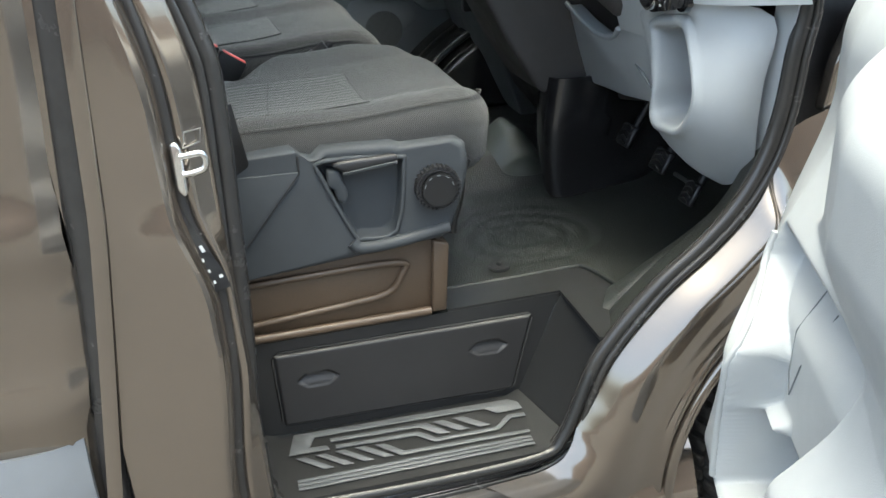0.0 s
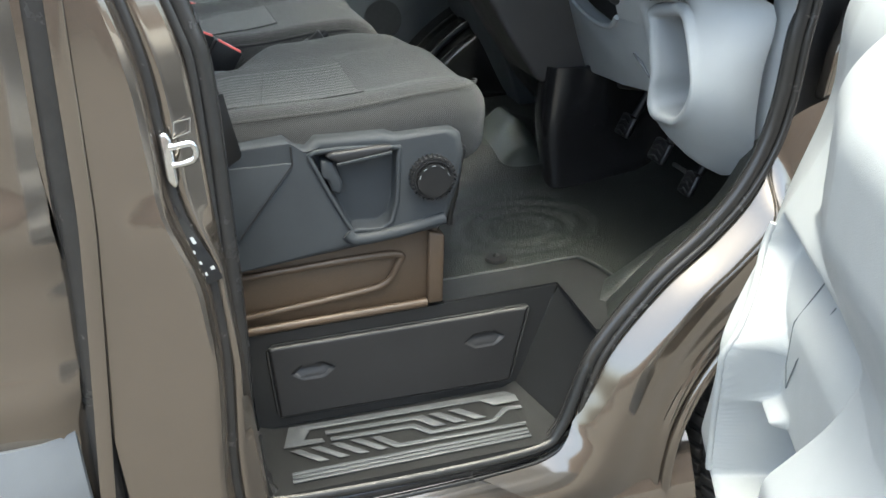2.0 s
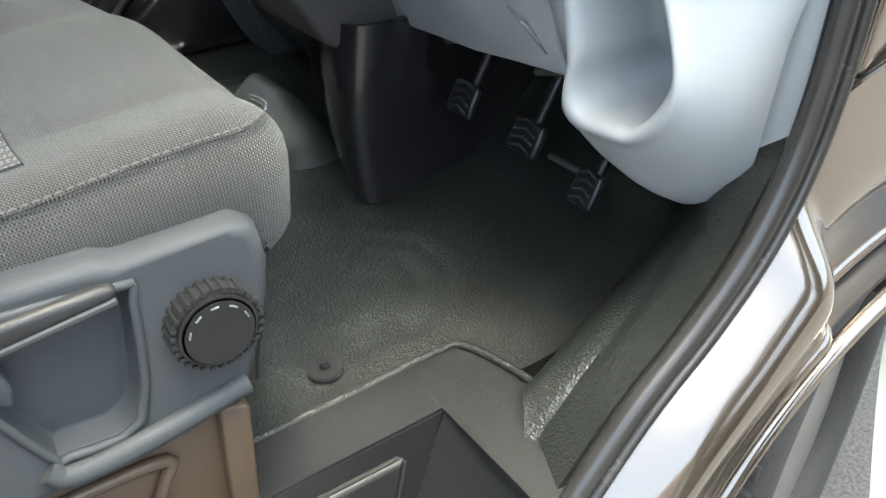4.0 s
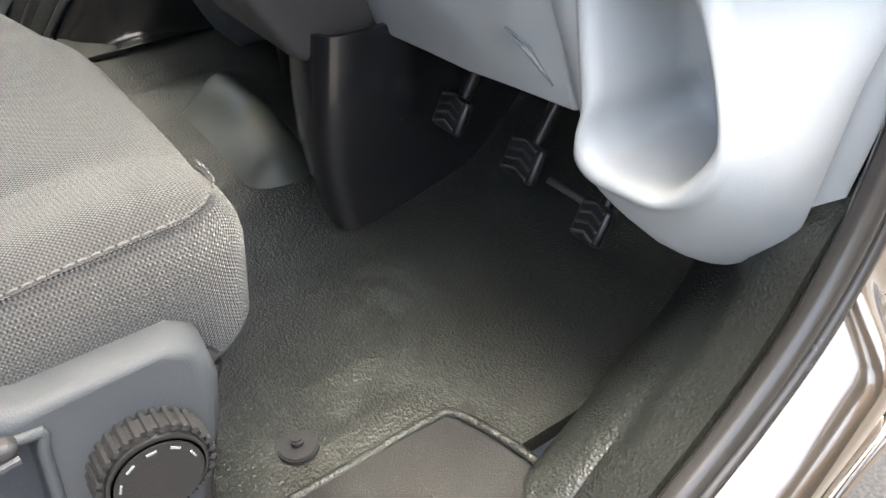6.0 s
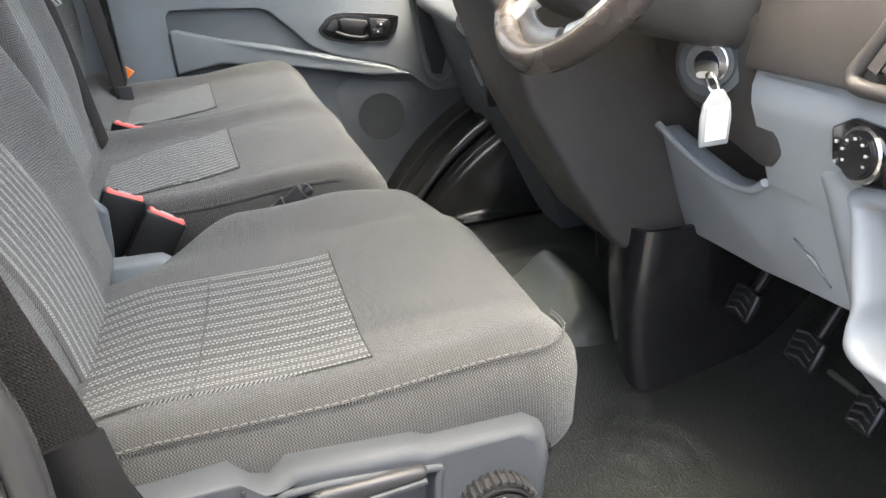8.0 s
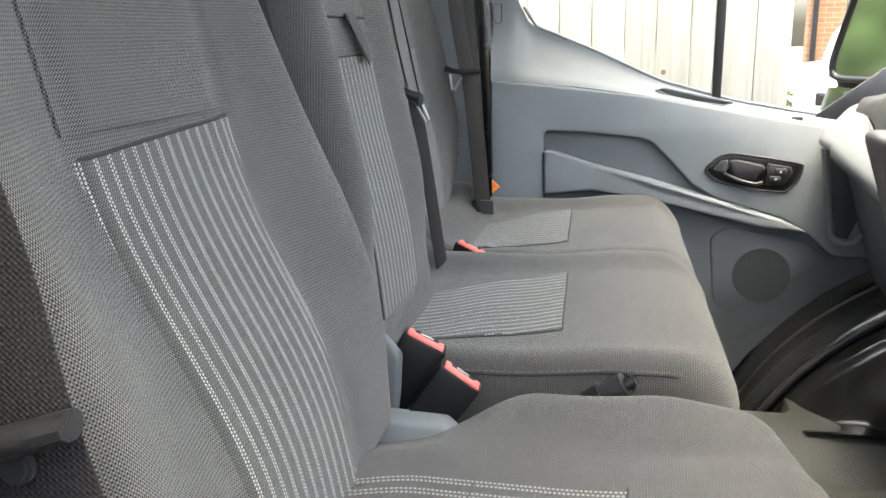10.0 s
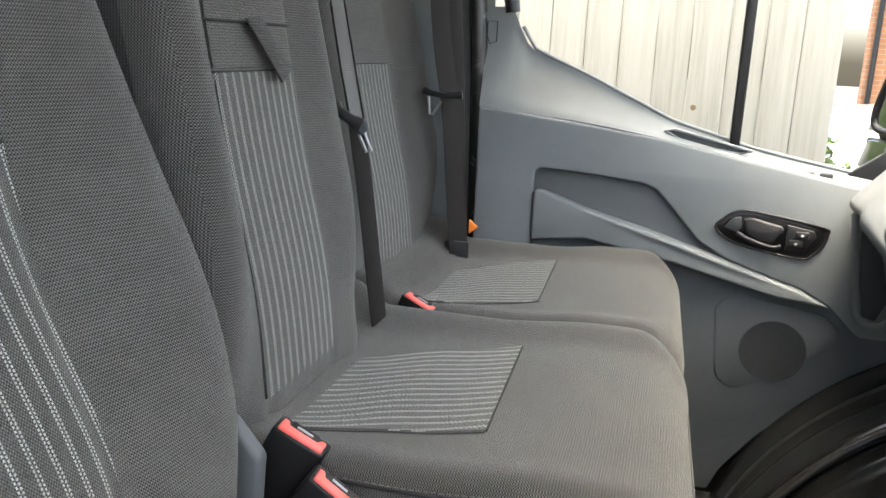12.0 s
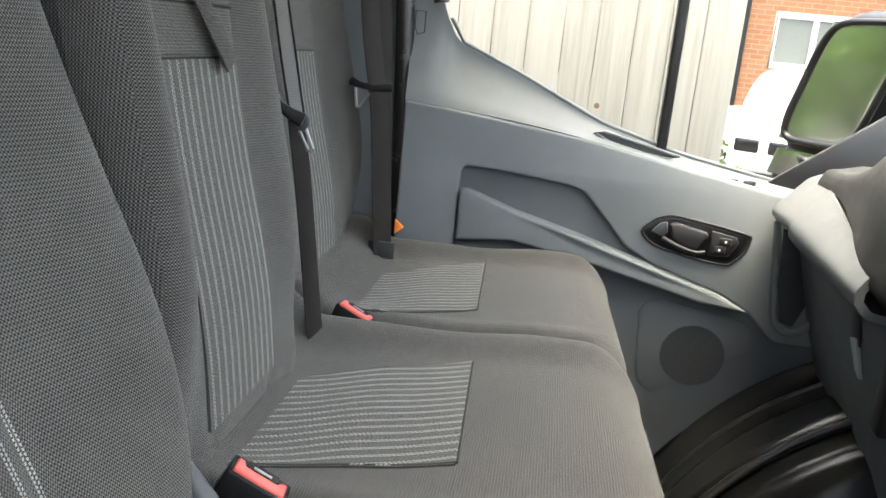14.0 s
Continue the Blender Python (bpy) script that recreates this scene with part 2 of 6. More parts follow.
def box(x0, x1, y0, y1, z0, z1, bevel=0.004, seg=2, bm=None):
    return prism([(x0, y0), (x1, y0), (x1, y1), (x0, y1)], "z", z0, z1, bevel, seg, bm)


def warp(bm, fn):
    for v in bm.verts:
        v.co = Vector(fn(*v.co))
    return bm


def curve(points, n=6, closed=False):
    """A smooth line through the points (Catmull-Rom)."""
    pts = [Vector(p) for p in points]
    m, out = len(pts), []
    for i in range(m if closed else m - 1):
        if closed:
            a, b, c, d = (pts[(i + k) % m] for k in (-1, 0, 1, 2))
        else:
            b, c = pts[i], pts[i + 1]
            a = pts[i - 1] if i else b * 2 - c
            d = pts[i + 2] if i + 2 < m else c * 2 - b
        for k in range(n):
            t = k / n
            out.append(0.5 * ((2 * b) + (c - a) * t + (2 * a - 5 * b + 4 * c - d) * t * t + (3 * b - a - 3 * c + d) * t ** 3))
    if not closed:
        out.append(pts[-1])
    return out


def sweep(points, section, closed=False, up=(0, 0, 1), bm=None, caps=True):
    """A section, points (side, up), carried along a line. section may be a function of 0..1."""
    b = bmesh.new()
    pts = [Vector(p) for p in points]
    m, rings = len(pts), []
    up = Vector(up)
    for i, p in enumerate(pts):
        q0 = pts[(i - 1) % m] if closed or i else pts[0]
        q1 = pts[(i + 1) % m] if closed or i < m - 1 else pts[-1]
        d = (q1 - q0).normalized()
        s = d.cross(up)
        s = s.normalized() if s.length > 1e-4 else Vector((1, 0, 0))
        w = s.cross(d).normalized()
        sec = section(i / max(1, m - 1)) if callable(section) else section
        rings.append([b.verts.new(p + s * u + w * v) for u, v in sec])
    n = len(rings[0])
    for i in range(m if closed else m - 1):
        r0, r1 = rings[i], rings[(i + 1) % m]
        for k in range(n):
            b.faces.new((r0[k], r0[(k + 1) % n], r1[(k + 1) % n], r1[k]))
    if caps and not closed:
        b.faces.new(rings[0][::-1])
        b.faces.new(rings[-1])
    bmesh.ops.recalc_face_normals(b, faces=b.faces)
    return merge(bm, b)


def ring(r, n=10, r2=None):
    return [(r * math.cos(6.2832 * k / n), (r2 or r) * math.sin(6.2832 * k / n)) for k in range(n)]


def flat(w, t):
    w, t = w / 2, t / 2
    return [(-w, -t * 0.4), (-w + t, -t), (w - t, -t), (w, -t * 0.4), (w, t * 0.4), (w - t, t), (-w + t, t), (-w, t * 0.4)]


def tube(points, r, n=10, closed=False, bm=None, up=(0, 0, 1)):
    return sweep(points, ring(r, n), closed, up, bm)


def disc(at, axis, r, depth, n=28, bevel=0.002, bm=None, r1=None):
    """A short cylinder that starts at a place and runs along an axis."""
    b = bmesh.new()
    bmesh.ops.create_cone(b, cap_ends=True, segments=n, radius1=r, radius2=r if r1 is None else r1, depth=depth)
    if bevel:
        bmesh.ops.bevel(b, geom=[e for e in b.edges if len(e.link_faces) == 2 and any(len(f.verts) > 4 for f in e.link_faces)], offset=bevel, segments=2, affect="EDGES", clamp_overlap=True)
    d = Vector(axis).normalized()
    m = Matrix.Translation(Vector(at) + d * depth / 2) @ d.to_track_quat("Z", "Y").to_matrix().to_4x4()
    bmesh.ops.transform(b, matrix=m, verts=b.verts)
    return merge(bm, b)


def sheet(fn, nu, nv, thick, bm=None):
    """A curved sheet fn(u, v), u and v from 0 to 1, with thickness along its normal."""
    b = bmesh.new()
    e = 1e-3
    front, back = [], []
    for i in range(nu + 1):
        for k in range(nv + 1):
            u, v = i / nu, k / nv
            p = Vector(fn(u, v))
            du = Vector(fn(min(1, u + e), v)) - Vector(fn(max(0, u - e), v))
            dv = Vector(fn(u, min(1, v + e))) - Vector(fn(u, max(0, v - e)))
            nrm = du.cross(dv)
            nrm = nrm.normalized() if nrm.length > 1e-12 else Vector((0, 0, 1))
            front.append(b.verts.new(p))
            back.append(b.verts.new(p - nrm * thick))
    w = nv + 1
    idx = lambda i, k: i * w + k
    for i in range(nu):
        for k in range(nv):
            q = (idx(i, k), idx(i + 1, k), idx(i + 1, k + 1), idx(i, k + 1))
            b.faces.new([front[j] for j in q])
            b.faces.new([back[j] for j in reversed(q)])
    rim = [idx(i, 0) for i in range(nu + 1)] + [idx(nu, k) for k in range(1, nv + 1)] + [idx(i, nv) for i in range(nu - 1, -1, -1)] + [idx(0, k) for k in range(nv - 1, 0, -1)]
    for j in range(len(rim)):
        a, c = rim[j], rim[(j + 1) % len(rim)]
        b.faces.new((front[a], back[a], back[c], front[c]))
    return merge(bm, b)


def pillow(size, r, cuts, shape=None):
    """A box of that size about 0, its edges rounded by r, with cuts faces along each side, then shaped."""
    b = bmesh.new()
    sx, sy, sz = (s / 2 for s in size)
    nx, ny, nz = cuts
    seen = {}

    def vert(i, j, k):
        key = (i, j, k)
        if key not in seen:
            def spread(a, n, s):
                t = a / n * 2 - 1
                return s * (1.5 * t - 0.5 * t ** 3) if n > 6 else s * t
            p = Vector((spread(i, nx, sx), spread(j, ny, sy), spread(k, nz, sz)))
            core = Vector((max(-sx + r, min(sx - r, p.x)), max(-sy + r, min(sy - r, p.y)), max(-sz + r, min(sz - r, p.z))))
            d = p - core
            if d.length > 1e-9:
                m = max(abs(d.x), abs(d.y), abs(d.z))
                d = d.normalized() * m
            q = core + d
            seen[key] = b.verts.new(shape(q) if shape else q)
        return seen[key]

    for j in range(ny):
        for k in range(nz):
            for i in (0, nx):
                b.faces.new((vert(i, j, k), vert(i, j + 1, k), vert(i, j + 1, k + 1), vert(i, j, k + 1)))
    for i in range(nx):
        for k in range(nz):
            for j in (0, ny):
                b.faces.new((vert(i, j, k), vert(i + 1, j, k), vert(i + 1, j, k + 1), vert(i, j, k + 1)))
        for j in range(ny):
            for k in (0, nz):
                b.faces.new((vert(i, j, k), vert(i + 1, j, k), vert(i + 1, j + 1, k), vert(i, j + 1, k)))
    return b


def lerp(a, b, t):
    return a + (b - a) * t


def hill(x, c, w):
    return math.exp(-((x - c) / w) ** 2)


def ease(x, a, b):
    t = max(0.0, min(1.0, (x - a) / (b - a)))
    return t * t * (3 - 2 * t)


# ---- outside ----
g = bmesh.new()
bmesh.ops.create_grid(g, x_segments=40, y_segments=40, size=60)
ground = part("ground", g, ASPHALT)
tagged(ground, "pale worn asphalt ground round the van", "ground", kind="structure")

WOOD, nt, b = nodes_of("weathered_board")
v = coords(nt)
stretch = nt.nodes.new("ShaderNodeMapping")
stretch.inputs["Scale"].default_value = (60, 60, 2.2)
nt.links.new(v, stretch.inputs[0])
gr = tex(nt, "ShaderNodeTexNoise", stretch.outputs[0], Scale=1.0, Detail=7.0, Roughness=0.65)
kn = tex(nt, "ShaderNodeTexVoronoi", v, Scale=4.5)
info = nt.nodes.new("ShaderNodeObjectInfo")
tone = calc(nt, "ADD", calc(nt, "MULTIPLY", gr.outputs[0], 0.8), calc(nt, "MULTIPLY_ADD", info.outputs["Random"], 0.14, 0.02))
col = ramp(nt, tone, [(0.3, (0.20, 0.194, 0.165)), (0.5, (0.26, 0.254, 0.224)), (0.75, (0.31, 0.304, 0.272))])
knot = nt.nodes.new("ShaderNodeMix")
knot.data_type = "RGBA"
nt.links.new(calc(nt, "LESS_THAN", kn.outputs[0], 0.07), knot.inputs[0])
nt.links.new(col, knot.inputs[6])
knot.inputs[7].default_value = (0.12, 0.085, 0.05, 1)
nt.links.new(knot.outputs[2], b.inputs["Base Color"])
b.inputs["Roughness"].default_value = 0.85
bump(nt, b, gr.outputs[0], 0.5, 0.003)

# unseen wall, added to hold back low sky and darken the paint's reflections
wall_street = thing("wall_street", (0, -7.5, 0), "unseen brown brick wall added to cut low sky light and reflections", "wall", kind="structure")
part("masonry", box(-16, 18, -7.8, -7.5, -0.05, 2.4, 0.02), plain("street_brick", (0.34, 0.27, 0.22), 0.9, 0, 0, 8, 0.4, 0.4), wall_street)
fence = thing("fence", (-0.6, 3.2, 0), "weathered pale wooden board fence on the ground", "fence")
x = -2.6
while x < 0.77:
    w = random.uniform(0.112, 0.128)
    w = min(w, 0.785 - x)
    q = box(x, x + w - 0.002, 3.2 + random.uniform(0, 0.012), 3.222 + random.uniform(0, 0.01), 0.02, 2.25 + random.uniform(-0.02, 0.02), 0.003, 1)
    part("board", q, WOOD, fence)
    x += w
for z in (0.5, 1.9):
    part("rail", box(-2.6, 0.78, 3.238, 3.30, z, z + 0.08, 0.004), WOOD, fence)

BRICK, nt, b = nodes_of("orange_brick")
v = coords(nt)
rot = nt.nodes.new("ShaderNodeMapping")
rot.inputs["Rotation"].default_value = (radians(90), 0, 0)
nt.links.new(v, rot.inputs[0])
br = tex(nt, "ShaderNodeTexBrick", rot.outputs[0], Scale=1.0)
br.inputs["Brick Width"].default_value, br.inputs["Row Height"].default_value, br.inputs["Mortar Size"].default_value = 0.225, 0.075, 0.006
br.inputs["Color1"].default_value, br.inputs["Color2"].default_value, br.inputs["Mortar"].default_value = (0.33, 0.155, 0.075, 1), (0.28, 0.125, 0.06, 1), (0.30, 0.235, 0.18, 1)
nt.links.new(br.outputs[0], b.inputs["Base Color"])
b.inputs["Roughness"].default_value = 0.9
bump(nt, b, br.outputs[1], -0.5, 0.004)

house = thing("house", (5, 14, 0), "orange brick house with white framed windows", "house")
hw = bmesh.new()
for x0, x1, z0, z1 in ((2.85, 3.37, 0, 5.6), (3.37, 5.7, 0, 1.46), (3.37, 5.7, 2.32, 5.6), (5.7, 12.0, 0, 5.6)):
    box(x0, x1, 14.0, 14.25, z0, z1, 0, 1, hw)
part("wall", hw, BRICK, house)
part("roof", prism([(13.6, 5.55), (17.2, 7.8), (17.2, 7.95), (13.55, 5.65)], "x", 2.5, 12.3, 0.01), plain("roof_tile", (0.1, 0.06, 0.045), 0.8), house)
win = part("window", sweep([(3.42, 14.02, 1.51), (5.65, 14.02, 1.51), (5.65, 14.02, 2.27), (3.42, 14.02, 2.27)], flat(0.10, 0.08), True, (0, 1, 0)), WHITEF, house)
part("mullion", box(3.95, 4.03, 14.0, 14.06, 1.5, 2.3, 0.004), WHITEF, win)
part("pane", box(3.4, 5.68, 14.05, 14.06, 1.48, 2.3, 0), plain("dark_pane", (0.20, 0.22, 0.20), 0.05, 0, 1.0), win)
part("downpipe", tube([(2.93, 13.94, 0), (2.93, 13.94, 5.5)], 0.04), BLACKP, house)

car = thing("parked_car", (3.0, 5.8, 0), "white parked saloon car with black oval grilles", "car")
cb = pillow((1.75, 3.6, 0.72), 0.16, (16, 24, 8), lambda p: Vector((2.55 + p.x * (1 - 0.06 * ease(-p.y, 0.8, 1.8)), 6.6 + p.y, 0.62 + p.z * (1 - 0.15 * ease(-p.y, 0.6, 1.8)) + 0.03 * hill(p.x, 0, 0.5))))
part("body", cb, WHITECAR, car)
cab = pillow((1.45, 2.0, 0.6), 0.2, (12, 14, 8), lambda p: Vector((2.55 + p.x * (1 - 0.35 * (p.z + 0.3)), 7.3 + p.y * (1 - 0.5 * (p.z + 0.3)), 1.15 + p.z)))
part("cabin", cab, plain("pale_screen", (0.45, 0.47, 0.48), 0.08, 0, 1.0, 8, 0.05), car)
for s in (-1, 1):
    gr_ = pillow((0.26, 0.06, 0.15), 0.028, (8, 2, 8), lambda p: Vector((2.55 + s * 0.17 + p.x, 4.82 + p.y, 0.66 + p.z)))
    grille = part("grille", gr_, GLOSSB, car, "black oval grille with chrome rim")
    hl = pillow((0.36, 0.1, 0.13), 0.045, (8, 3, 6), lambda p: Vector((2.55 + s * 0.62 + p.x, 4.86 + p.y + 0.1 * abs(p.x + s * 0.1), 0.70 + p.z)))
    part("headlight", hl, CHROME, car)
    part("wing_mirror", pillow((0.22, 0.12, 0.15), 0.05, (6, 4, 5), lambda p: Vector((2.55 + s * 0.98 + p.x, 6.25 + p.y, 1.02 + p.z))), WHITECAR, car)
    for y in (5.5, 7.8):
        wh = part("wheel", disc((2.55 + s * 0.72, y, 0.31), (s, 0, 0), 0.31, 0.18, 28, 0.03), TYRE, car)
        part("rim", disc((2.55 + s * 0.89, y, 0.31), (s, 0, 0), 0.2, 0.02, 20), STEEL, wh)
part("plate", box(2.30, 2.80, 4.80, 4.815, 0.42, 0.52, 0.003), WHITE, car)
part("lower_grille", box(1.95, 3.15, 4.83, 4.9, 0.28, 0.40, 0.02), GLOSSB, car)


car.location, car.rotation_euler = (3.16, 9.716, 0.0), (0, 0, radians(-25))


def leaf_mat(name, c):
    m, nt, b = nodes_of(name)
    gi = nt.nodes.new("ShaderNodeNewGeometry")
    nt.links.new(ramp(nt, gi.outputs["Random Per Island"], [(0.0, shade(c, 0.6)), (1.0, shade(c, 1.6))]), b.inputs["Base Color"])
    b.inputs["Roughness"].default_value = 0.6
    return m


LEAF = leaf_mat("leaf_green", (0.075, 0.13, 0.03))
BARK = plain("bark", (0.12, 0.09, 0.06), 0.9, 0, 0, 30, 0.4, 0.8)


def leaves(centres, count, size, seed):
    rnd = random.Random(seed)
    verts, faces = [], []
    for i in range(count):
        c, rad = rnd.choice(centres)
        d = Vector((rnd.gauss(0, 1), rnd.gauss(0, 1), rnd.gauss(0, 1))).normalized() * rad * rnd.random() ** 0.4
        p = Vector(c) + d
        a = Vector((rnd.gauss(0, 1), rnd.gauss(0, 1), rnd.gauss(0, 1))).normalized()
        t = a.cross(Vector((rnd.gauss(0, 1), rnd.gauss(0, 1), 1))).normalized()
        s = size * rnd.uniform(0.6, 1.3)
        n = len(verts)
        verts += [p - a * s, p + t * s * 0.45, p + a * s, p - t * s * 0.45]
        faces.append((n, n + 1, n + 2, n + 3))
    b = bmesh.new()
    vs = [b.verts.new(q) for q in verts]
    for f in faces:
        b.faces.new([vs[k] for k in f])
    return b


def tree(at, height, seed):
    rnd = random.Random(seed)
    t = thing("tree", at, "leafy green garden tree with a tapered trunk", "tree", "garden trees")
    x, y, z = at
    tb = bmesh.new()
    sweep(curve([(x, y, 0), (x + 0.1, y, height * 0.3), (x - 0.05, y + 0.1, height * 0.75)], 6), lambda s: ring(lerp(0.16, 0.04, s), 9), False, (0, 1, 0), tb)
    cl = []
    for k in range(11):
        a, h = rnd.uniform(0, 6.28), rnd.uniform(0.3, 0.95) * height
        r = rnd.uniform(0.4, 1.0) * height * 0.32
        end = (x + math.cos(a) * r, y + math.sin(a) * r, h)
        sweep(curve([(x, y, h * 0.65), ((x + end[0]) / 2, (y + end[1]) / 2, h * 0.9), end], 4), lambda s: ring(lerp(0.05, 0.012, s), 6), False, (0, 0.3, 1), tb)
        cl.append((end, rnd.uniform(0.45, 0.8)))
        cl.append(((lerp(x, end[0], 0.5), lerp(y, end[1], 0.5), h + 0.2), rnd.uniform(0.4, 0.7)))
    part("trunk", tb, BARK, t)
    crown = part("crown", leaves(cl, 6000, 0.09, seed), LEAF, t)
    crown["kind"] = "stuff"
    return t


tree((-7.5, 5.2, 0), 5.0, 3)
tree((-9.5, 3.4, 0), 6.0, 4)
tree((-6.0, 7.4, 0), 4.4, 8)
tree((-4.8, 3.2, 0), 3.4, 11)
tree((-6.2, 2.7, 0), 4.2, 14)
hedge = thing("hedge", (-6, 4.4, 0), "dense green hedge along the drive", "hedge")
hc = [((-4 - 0.45 * k, 4.3 + 0.2 * math.sin(k * 2.1), 0.5 + 0.5 * (k % 3)), 0.55) for k in range(14)]
part("foliage", leaves(hc, 6000, 0.06, 12), LEAF, hedge)["kind"] = "stuff"
weeds = thing("weeds", (0.82, 3.33, 0), "green weeds growing beside the fence post", "plant")
part("foliage", leaves([((0.785 + 0.02 * (k % 4), 3.28 + 0.04 * (k % 3), 0.1 + 0.085 * k), 0.05) for k in range(13)], 700, 0.018, 5), LEAF, weeds)["kind"] = "stuff"

# ---- van body ----
CX, CZ = 1.02, 0.36  # front wheel's centre
van = thing("van_body", (0.3, 0.9, 0), "brown metallic van body with an open cab door", "van")


def arc(r, a0, a1, n, y=0.0):
    return [(CX + r * math.cos(radians(lerp(a0, a1, k / n))), y, CZ + r * math.sin(radians(lerp(a0, a1, k / n)))) for k in range(n + 1)]


opening = [(-0.10, 0, 1.90), (-0.10, 0, 1.70), (-0.085, 0, 1.50), (-0.060, 0, 1.34), (-0.034, 0, 1.24), (-0.018, 0, 1.18), (-0.010, 0, 1.12), (-0.017, 0, 0.93), (-0.027, 0, 0.75), (-0.040, 0, 0.60), (-0.036, 0, 0.52), (-0.005, 0, 0.468), (0.06, 0, 0.452), (0.188, 0, 0.449), (0.33, 0, 0.452), (0.40, 0, 0.462), (0.44, 0, 0.495), (0.468, 0, 0.56), (0.503, 0, 0.639), (0.584, 0, 0.733), (0.66, 0, 0.795), (0.715, 0, 0.852), (0.752, 0, 0.915), (0.773, 0, 0.985), (0.783, 0, 1.07), (0.79, 0, 1.18), (0.72, 0, 1.40), (0.62, 0, 1.62)]
line = curve(opening, 5)
seal = part("door_seal", tube(line, 0.0125, 10, False, None, (0, 1, 0)), RUBBER, van, "black rubber door seal")
part("seal_lip", tube([(p.x + 0.0, p.y - 0.012, p.z) for p in curve([(q[0] - 0.012 * (1 if q[0] < 0.2 else -1), 0.0, q[2] - (0.012 if q[2] < 0.5 else 0)) for q in opening], 5)], 0.006, 8, False, None, (0, 1, 0)), RUBBER, seal)
# inner flange behind the seal
part("seal_trim", sweep([(p.x - (0.024 if p.x < 0.1 and p.z > 0.6 else 0.0), 0.022, p.z) for p in line if p.x < 0.43], [(-0.007, -0.012), (0.007, -0.012), (0.007, 0.012), (-0.007, 0.012)], False, (0, 1, 0)), CHAR, seal)


# pillar's outer face; its shut face steps in through a dark channel to an inset panel beside the seal
def crease(z):
    return lerp(-0.054, -0.081, ease(z, 0.86, 1.0)) - 0.022 * ease(0.80 - z, 0.0, 0.26)


def side_lean(z):
    return 0.05 * ease(z, 1.2, 2.2) - 0.012 * ease(0.9 - z, 0, 0.4)


def back_lean(z):
    """The opening's rear edge leans back above the belt line."""
    return -0.08 * ease(z, 1.10, 1.5)


def pillar_face(u, v):
    z = lerp(0.36, 1.95, v)
    c = crease(z)
    inner = min(c + 0.021, -0.036)
    prof = [(-0.20, -0.054), (-0.14, -0.060), (c - 0.02, -0.061), (c - 0.007, -0.060), (c, -0.056), (c + 0.004, -0.044), (c + 0.009, -0.026), (c + 0.015, -0.024), (inner, -0.031), (inner + 0.004, -0.032), (-0.031, -0.017), (-0.028, -0.010), (-0.026 - 0.014 * ease(0.8 - z, 0, 0.25), 0.016)]
    s_ = u * (len(prof) - 1)
    i = min(int(s_), len(prof) - 2)
    t = s_ - i
    x = lerp(prof[i][0], prof[i + 1][0], t)
    y = lerp(prof[i][1], prof[i + 1][1], t) + side_lean(z)
    # the lower panel swells out below a curved step
    if x < c - 0.002:
        y -= 0.007 * (1 - ease(z, 0.955 + 0.30 * (x + 0.125), 0.985 + 0.30 * (x + 0.125))) * ease(x, -0.135, -0.118)
    return (x + back_lean(z) * ease(x, -0.17, -0.06), y, z)


pil = part("door_pillar", sheet(pillar_face, 72, 70, -0.004), PAINT, van)
# black strip laid in the channel to darken it like shade on the paint
part("pillar_rubber", tube([(crease(z) + 0.0105 + 0.8 * back_lean(z), -0.033 + side_lean(z), z) for z in [0.42 + 0.03 * k for k in range(46)]], 0.008, 8, False, None, (0, 1, 0)), RUBBER, pil, "black strip for the shade in the pillar channel")


def strip_x(z):
    return -0.158 + (0.092 if z > 0.98 else 0.155) * (z - 0.98)


part("seam_strip", sheet(lambda u, v: (strip_x(lerp(0.36, 1.95, v)) + lerp(-0.014, 0.0, u), -0.061 - 0.002 * math.sin(u * 3.14) + side_lean(lerp(0.36, 1.95, v)), lerp(0.36, 1.95, v)), 4, 40, -0.006), PAINT, van)
part("strip_gap", tube([(strip_x(z) + 0.001, -0.062 + side_lean(z), z) for z in [0.36 + 0.06 * k for k in range(26)]], 0.0012, 5, False, None, (0, 1, 0)), SEAM, van)
for k in range(9):
    z = 0.50 + 0.088 * k
    part("rivet", disc((strip_x(z) - 0.007, -0.062 + side_lean(z), z), (0, -1, 0), 0.004, 0.003, 12, 0.001), PAINT, van)
part("paint_chip", disc((-0.085, -0.073, 0.665), (0, -1, 0), 0.0022, 0.0006, 6, 0), WHITE, van)

# striker with its plate, and the warning sticker that follows the channel
st = part("striker", prism([(-0.071, 1.012), (-0.064, 1.000), (-0.058, 1.006), (-0.057, 1.060), (-0.062, 1.070), (-0.070, 1.068)], "y", -0.050, -0.042, 0.003), CHROME, van, "bright metal door striker")
part("loop", tube(curve([(-0.060, -0.050, 1.052), (-0.046, -0.052, 1.054), (-0.036, -0.052, 1.054), (-0.032, -0.052, 1.046), (-0.035, -0.052, 1.036), (-0.046, -0.052, 1.032), (-0.060, -0.050, 1.030)], 5), 0.0042, 8, False, None, (0, 1, 0)), CHROME, st)
part("bracket", sweep([(-0.056, -0.036, 1.058), (-0.036, -0.030, 1.062), (-0.033, -0.030, 1.078), (-0.052, -0.034, 1.076)], ring(0.0012, 6), True, (0, 1, 0)), STEEL, st)


def stick(u, v):
    z = lerp(0.872, 0.985, v)
    return (crease(z) + lerp(0.003, 0.022, u) * lerp(1.15, 0.45, v), -0.052 + 0.012 * u + side_lean(z), z)


